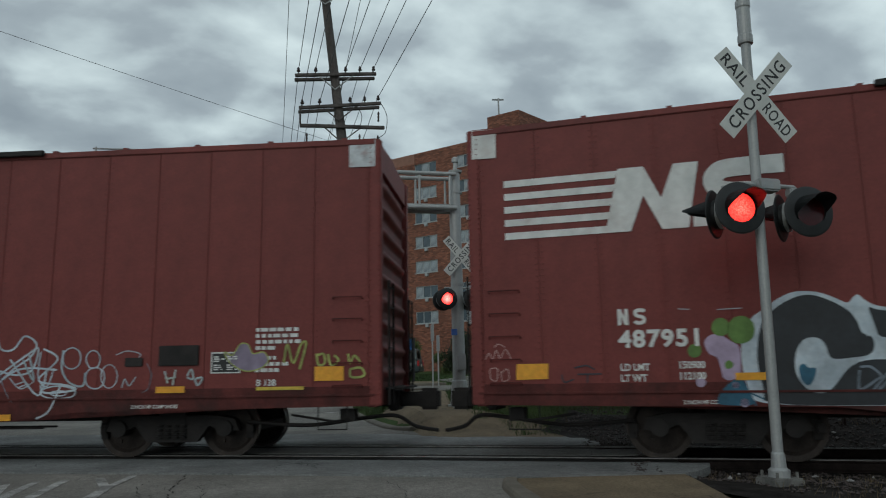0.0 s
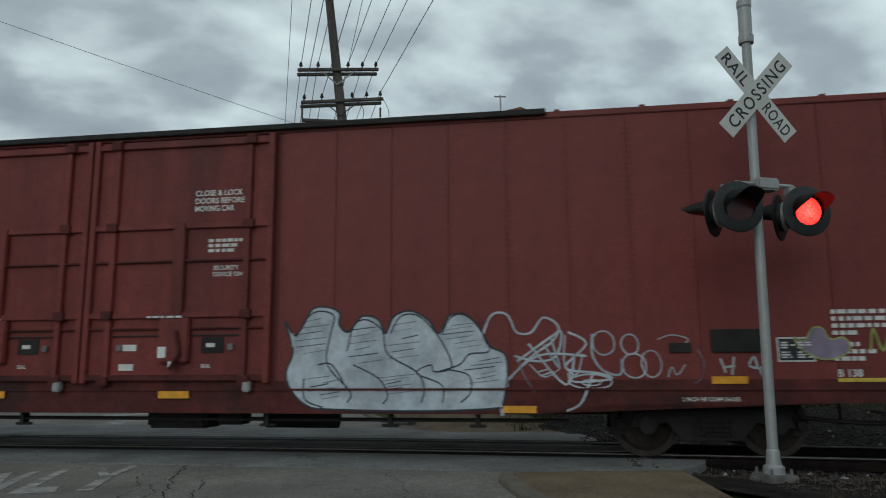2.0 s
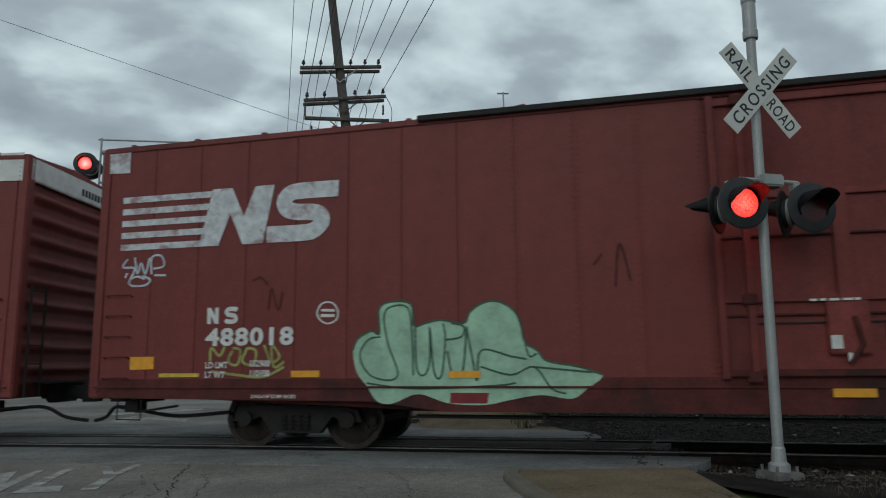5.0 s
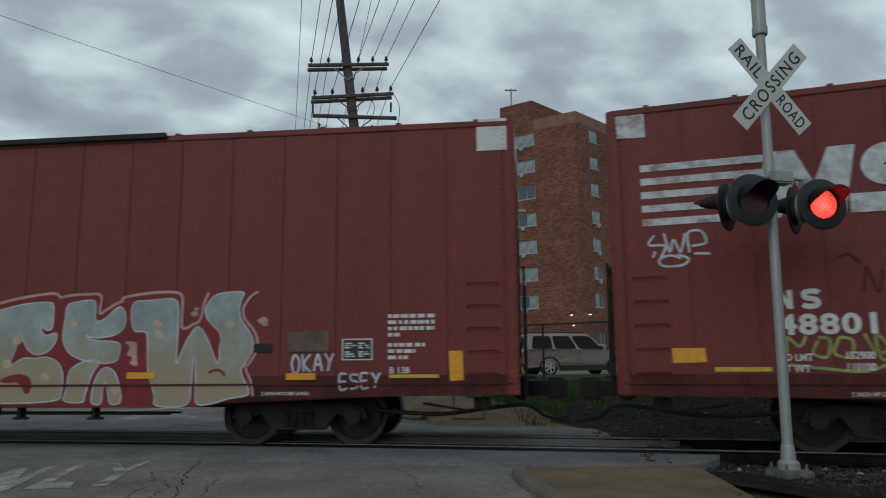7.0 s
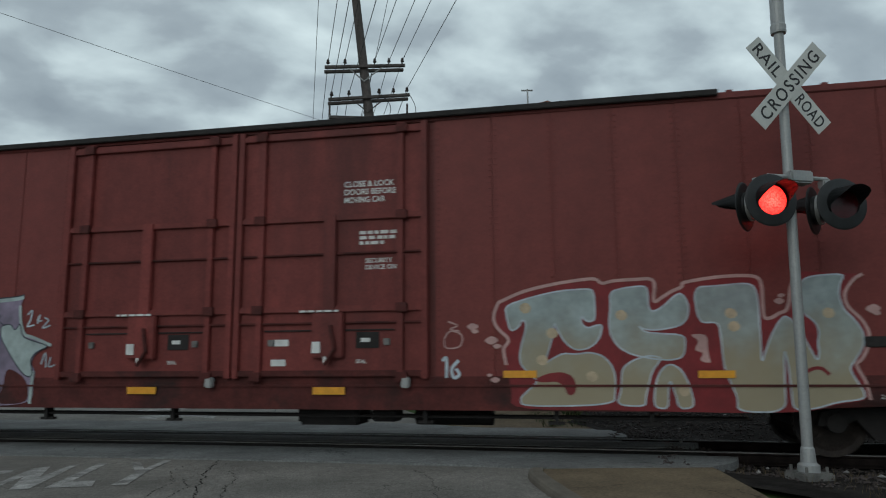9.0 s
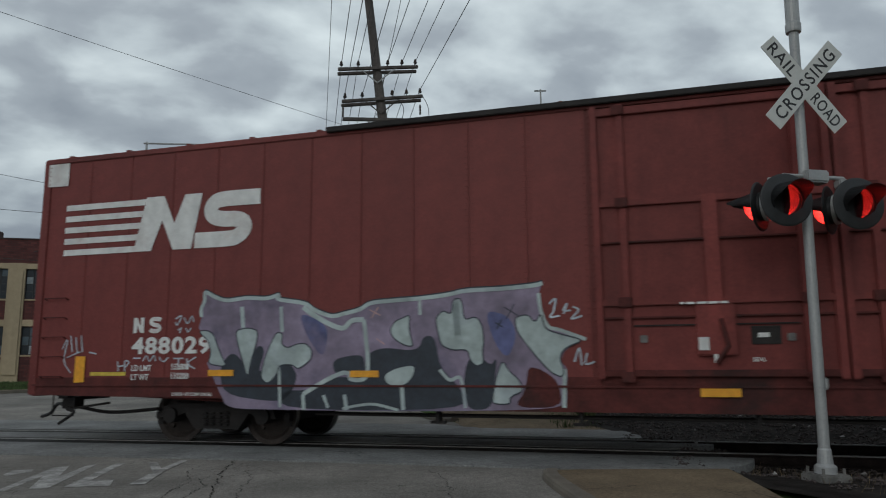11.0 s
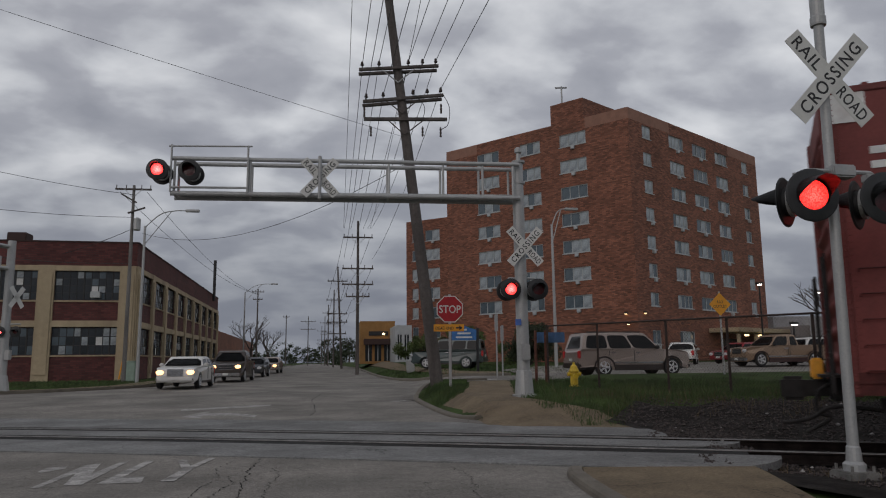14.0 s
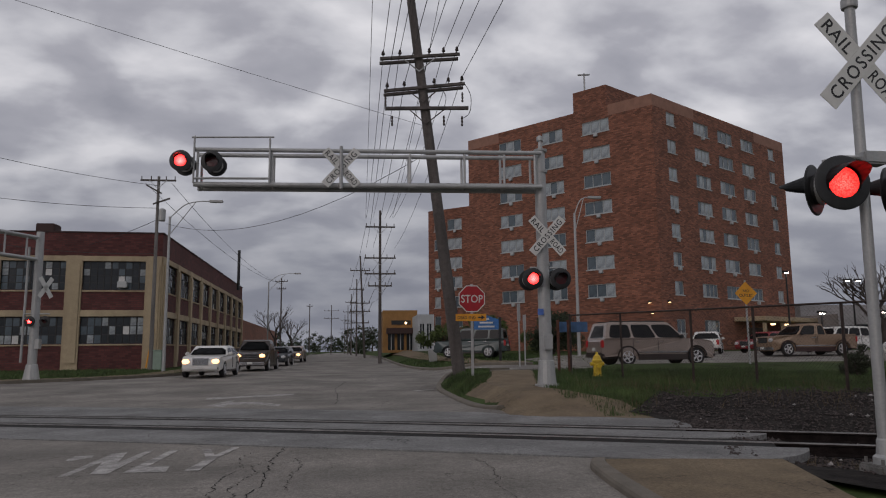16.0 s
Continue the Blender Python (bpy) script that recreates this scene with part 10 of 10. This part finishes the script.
line(car_b, "graffiti_line", [(-11.88, 2.8), (-11.66, 2.79)], 0.035, G_WHITE, 2, False)
line(car_b, "graffiti_line", [(-12.41, 2.86), (-12.45, 2.77)], 0.035, G_WHITE, 2, False)
line(car_b, "graffiti_line", [(-10.77, 1.37), (-10.76, 1.59), (-10.61, 1.46), (-10.52, 1.61)], 0.04, G_OLIVE, 2, False)
line(car_b, "graffiti_line", [(-10.38, 1.54), (-10.45, 1.37), (-10.29, 1.32), (-10.24, 1.54), (-10.38, 1.58)], 0.04, G_OLIVE, 2, False)
line(car_b, "graffiti_line", [(-10.12, 1.58), (-10.2, 1.37), (-10.01, 1.32), (-9.97, 1.53), (-10.12, 1.58)], 0.04, G_OLIVE, 2, False)
line(car_b, "graffiti_line", [(-9.83, 1.62), (-9.7, 1.36), (-9.56, 1.44), (-9.7, 1.61), (-9.65, 1.28), (-9.48, 1.36)], 0.04, G_OLIVE, 2, False)
line(car_b, "graffiti_line", [(-10.75, 1.22), (-10.29, 1.16), (-9.83, 1.13), (-9.48, 1.28)], 0.04, G_OLIVE, 2, False)
line(car_b, "graffiti_line", [(-10.06, 2.64), (-9.93, 2.69), (-9.79, 2.56)], 0.03, OXIDE_DARK, 2, False)
line(car_b, "graffiti_line", [(-9.78, 2.17), (-9.73, 2.51), (-9.61, 2.16), (-9.54, 2.46)], 0.03, OXIDE_DARK, 2, False)
line(car_b, "graffiti_line", [(-4.73, 2.67), (-4.61, 2.82)], 0.03, OXIDE_DARK, 2, False)
line(car_b, "graffiti_line", [(-4.44, 2.35), (-4.36, 2.96), (-4.23, 2.42)], 0.03, OXIDE_DARK, 2, False)
line(car_b, "stencil_ring", [(-8.94, 2.11), (-8.86, 2.24), (-8.7, 2.25), (-8.6, 2.13), (-8.62, 1.99), (-8.76, 1.93), (-8.89, 1.99)], 0.025, WHITE_PAINT, 2, True)
fill(car_b, "stencil", [(-8.87, 2.16), (-8.65, 2.15), (-8.65, 2.11), (-8.88, 2.12)], WHITE_PAINT, 2, False)
fill(car_b, "stencil", [(-8.88, 2.08), (-8.65, 2.07), (-8.65, 2.03), (-8.88, 2.03)], WHITE_PAINT, 2, False)
fill(car_b, "yellow_reflector", [(-12.26, 1.46), (-11.81, 1.46), (-11.8, 1.26), (-12.25, 1.25)], YELLOW_REFL, 3, False)
fill(car_b, "corner_panel", [(-12.9, 5.01), (-12.48, 5.0), (-12.47, 4.59), (-12.88, 4.61)], WORN_WHITE, 3, False, label='flaking white corner panel')
fill(car_b, "corner_panel", [(12.52, 5.03), (12.95, 5.04), (12.95, 4.59), (12.52, 4.59)], WORN_WHITE, 3, False, label='flaking white corner panel')
fill(car_b, "yellow_reflector", [(11.99, 1.41), (12.45, 1.41), (12.45, 1.19), (11.99, 1.19)], YELLOW_REFL, 3, False)
fill(car_c, "yellow_reflector", [(11.98, 1.46), (12.19, 1.46), (12.2, 1.02), (11.99, 1.01)], YELLOW_REFL, 3, False)
fill(car_c, "corner_panel", [(12.45, 5.08), (12.92, 5.09), (12.92, 4.57), (12.45, 4.57)], WHITE_PAINT, 3, False, label='white corner panel')
fill(car_c, "corner_panel", [(-12.92, 5.03), (-12.46, 5.02), (-12.46, 4.53), (-12.92, 4.54)], WHITE_PAINT, 3, False, label='white corner panel')
fill(car_a, "corner_panel", [(-12.95, 5.05), (-12.56, 5.04), (-12.57, 4.57), (-12.96, 4.58)], WHITE_PAINT, 3, False, label='white corner panel')
fill(car_a, "yellow_reflector", [(-12.35, 1.39), (-11.88, 1.39), (-11.89, 1.17), (-12.36, 1.16)], YELLOW_REFL, 3, False)
fill(car_c, "yellow_reflector", [(-12.03, 1.46), (-11.82, 1.46), (-11.82, 1.02), (-12.03, 1.01)], YELLOW_REFL, 4, False)
line(car_c, "graffiti_line", [(-12.33, 1.59), (-12.22, 1.75), (-12.27, 1.39), (-12.11, 1.18)], 0.022, G_WHITE, 3, False)
line(car_c, "graffiti_line", [(-12.16, 1.82), (-12.11, 1.54)], 0.022, G_WHITE, 3, False)
line(car_c, "graffiti_line", [(-12.05, 1.79), (-12.0, 1.51)], 0.022, G_WHITE, 3, False)
line(car_c, "graffiti_line", [(-11.94, 1.82), (-11.89, 1.53)], 0.022, G_WHITE, 3, False)
line(car_c, "graffiti_line", [(-12.22, 1.44), (-11.94, 1.54)], 0.022, G_WHITE, 3, False)
line(car_c, "graffiti_line", [(-11.75, 1.53), (-11.59, 1.5)], 0.022, G_WHITE, 3, False)
line(car_c, "graffiti_line", [(-11.14, 1.37), (-11.12, 1.2)], 0.022, G_WHITE, 3, False)
line(car_c, "graffiti_line", [(-11.14, 1.28), (-11.01, 1.3)], 0.022, G_WHITE, 3, False)
line(car_c, "graffiti_line", [(-10.99, 1.2), (-10.99, 1.37), (-10.91, 1.35), (-10.98, 1.27)], 0.022, G_WHITE, 3, False)
line(car_c, "graffiti_line", [(-10.03, 2.06), (-9.91, 2.11), (-9.99, 1.96), (-10.03, 2.01)], 0.022, G_WHITE, 3, False)
line(car_c, "graffiti_line", [(-9.86, 2.08), (-9.79, 1.98), (-9.71, 2.1), (-9.67, 2.0)], 0.022, G_WHITE, 3, False)
line(car_c, "graffiti_line", [(-9.97, 1.87), (-9.91, 1.91), (-9.94, 1.82)], 0.022, G_WHITE, 3, False)
line(car_c, "graffiti_line", [(-9.82, 1.91), (-9.77, 1.84), (-9.72, 1.91)], 0.022, G_WHITE, 3, False)
line(car_c, "graffiti_line", [(-10.83, 1.42), (-10.68, 1.42)], 0.022, G_WHITE, 3, False)
line(car_c, "graffiti_line", [(-10.63, 1.37), (-10.57, 1.46), (-10.5, 1.37), (-10.42, 1.46), (-10.38, 1.37)], 0.022, G_WHITE, 3, False)
line(car_c, "graffiti_line", [(-10.32, 1.44), (-10.23, 1.36), (-10.13, 1.43)], 0.022, G_WHITE, 3, False)
line(car_c, "graffiti_line", [(-10.03, 1.41), (-9.84, 1.41)], 0.022, G_WHITE, 3, False)
line(car_c, "graffiti_line", [(-9.93, 1.41), (-9.94, 1.24)], 0.022, G_WHITE, 3, False)
line(car_c, "graffiti_line", [(-9.77, 1.41), (-9.75, 1.24)], 0.022, G_WHITE, 3, False)
line(car_c, "graffiti_line", [(-9.6, 1.43), (-9.75, 1.33), (-9.61, 1.24)], 0.022, G_WHITE, 3, False)
line(car_c, "graffiti_line", [(-3.78, 2.13), (-3.69, 2.2), (-3.72, 2.03), (-3.77, 1.94), (-3.63, 1.96)], 0.025, G_WHITE, 3, False)
line(car_c, "graffiti_line", [(-3.58, 1.98), (-3.53, 2.13), (-3.58, 2.03), (-3.48, 2.03)], 0.025, G_WHITE, 3, False)
line(car_c, "graffiti_line", [(-3.45, 2.08), (-3.37, 2.03), (-3.47, 1.91), (-3.32, 1.95)], 0.025, G_WHITE, 3, False)
line(car_c, "graffiti_line", [(-3.45, 1.31), (-3.38, 1.5), (-3.35, 1.26)], 0.025, G_WHITE, 3, False)
line(car_c, "graffiti_line", [(-3.27, 1.43), (-3.3, 1.28), (-3.17, 1.31)], 0.025, G_WHITE, 3, False)
line(car_c, "graffiti_line", [(-3.09, 1.45), (-3.09, 1.26)], 0.025, G_WHITE, 3, False)
line(car_c, "graffiti_line", [(-2.96, 1.42), (-3.09, 1.35), (-2.96, 1.26)], 0.025, G_WHITE, 3, False)
# tangled white and blue tags beside the bubble letters
line(car_b, "graffiti_line", [(8.16, 1.61), (8.14, 1.51), (8.06, 1.45), (7.97, 1.45), (7.89, 1.51), (7.86, 1.61), (7.88, 1.71), (7.96, 1.77), (8.05, 1.77), (8.13, 1.71), (8.16, 1.61)], 0.02, G_WHITE, 3)
line(car_b, "graffiti_line", [(8.49, 1.59), (8.47, 1.5), (8.41, 1.45), (8.34, 1.45), (8.28, 1.51), (8.25, 1.59), (8.27, 1.67), (8.33, 1.72), (8.4, 1.72), (8.46, 1.67), (8.49, 1.59)], 0.02, G_WHITE, 3)
line(car_b, "graffiti_line", [(8.58, 1.29), (8.56, 1.19), (8.48, 1.13), (8.38, 1.13), (8.29, 1.19), (8.26, 1.29), (8.28, 1.39), (8.36, 1.45), (8.46, 1.45), (8.55, 1.39), (8.58, 1.29)], 0.02, G_WHITE, 3)
line(car_b, "graffiti_line", [(8.79, 1.32), (8.77, 1.21), (8.7, 1.14), (8.62, 1.14), (8.55, 1.21), (8.52, 1.32), (8.54, 1.43), (8.61, 1.49), (8.69, 1.49), (8.76, 1.42), (8.79, 1.32)], 0.016, G_WHITE, 3)
line(car_b, "graffiti_line", [(8.11, 1.07), (8.06, 1.01), (7.91, 0.98), (7.73, 0.98), (7.57, 1.02), (7.51, 1.08), (7.57, 1.13), (7.72, 1.17), (7.9, 1.17), (8.05, 1.13), (8.11, 1.07)], 0.022, G_WHITE, 3)
line(car_b, "graffiti_line", [(7.96, 1.06), (7.92, 1.03), (7.83, 1.02), (7.74, 1.03), (7.69, 1.06), (7.73, 1.09), (7.83, 1.1), (7.92, 1.09), (7.96, 1.06)], 0.016, G_WHITE, 3)
line(car_b, "graffiti_line", [(7.86, 1.74), (7.85, 1.45), (7.99, 1.23), (8.22, 1.17), (8.25, 1.38)], 0.03, G_BLUE, 3)
line(car_b, "graffiti_line", [(7.18, 1.6), (7.39, 1.26), (7.28, 1.68)], 0.03, G_BLUE, 3)
line(car_b, "graffiti_line", [(7.48, 1.73), (7.46, 1.32), (7.62, 1.17), (7.72, 1.46)], 0.02, G_WHITE, 3)
line(car_b, "graffiti_line", [(6.97, 1.32), (7.17, 1.14), (7.39, 1.25)], 0.016, G_WHITE, 3)
line(car_b, "graffiti_line", [(6.77, 1.47), (6.88, 1.18), (7.03, 0.93)], 0.012, G_GREY, 3)
line(car_b, "graffiti_line", [(8.75, 1.65), (8.94, 1.71), (9.16, 1.65), (9.05, 1.54)], 0.014, G_WHITE, 3)
line(car_b, "graffiti_line", [(9.27, 1.51), (9.35, 1.33), (9.31, 1.12), (9.21, 1.05)], 0.012, G_GREY, 3)
line(car_b, "graffiti_line", [(8.87, 1.13), (8.92, 1.27), (8.99, 1.16), (9.1, 1.3)], 0.016, G_BLUE, 3)
line(car_b, "graffiti_line", [(7.09, 1.21), (7.25, 1.26)], 0.02, G_WHITE, 3)
line(car_b, "graffiti_line", [(7.14, 1.16), (7.3, 1.22)], 0.02, G_WHITE, 3)
# hatching inside the white letters
hatch = random.Random(9)
for u, z0, z1 in ((3.80, 1.45, 2.02), (4.55, 1.30, 1.88), (5.22, 1.36, 1.95), (6.02, 1.52, 1.92), (5.02, 0.88, 1.16), (6.35, 1.02, 1.40), (3.95, 0.80, 1.15)):
    for k in range(6):
        z, w = z0 + (z1 - z0) * (k + 0.5) / 6, hatch.uniform(0.10, 0.26)
        x = u + hatch.uniform(-0.10, 0.10)
        line(car_b, "graffiti_line", [(x - w, z), (x, z + 0.025), (x + w, z + 0.05)], hatch.uniform(0.007, 0.016), G_INK if k % 2 else G_GREY, 2)
for u, z in ((3.42, 1.80), (3.47, 1.60), (3.52, 1.35), (6.62, 1.2), (6.55, 0.8)):
    line(car_b, "graffiti_line", [(u, z), (u + 0.02, z - 0.2)], 0.05, G_WHITE, 2)


motions()
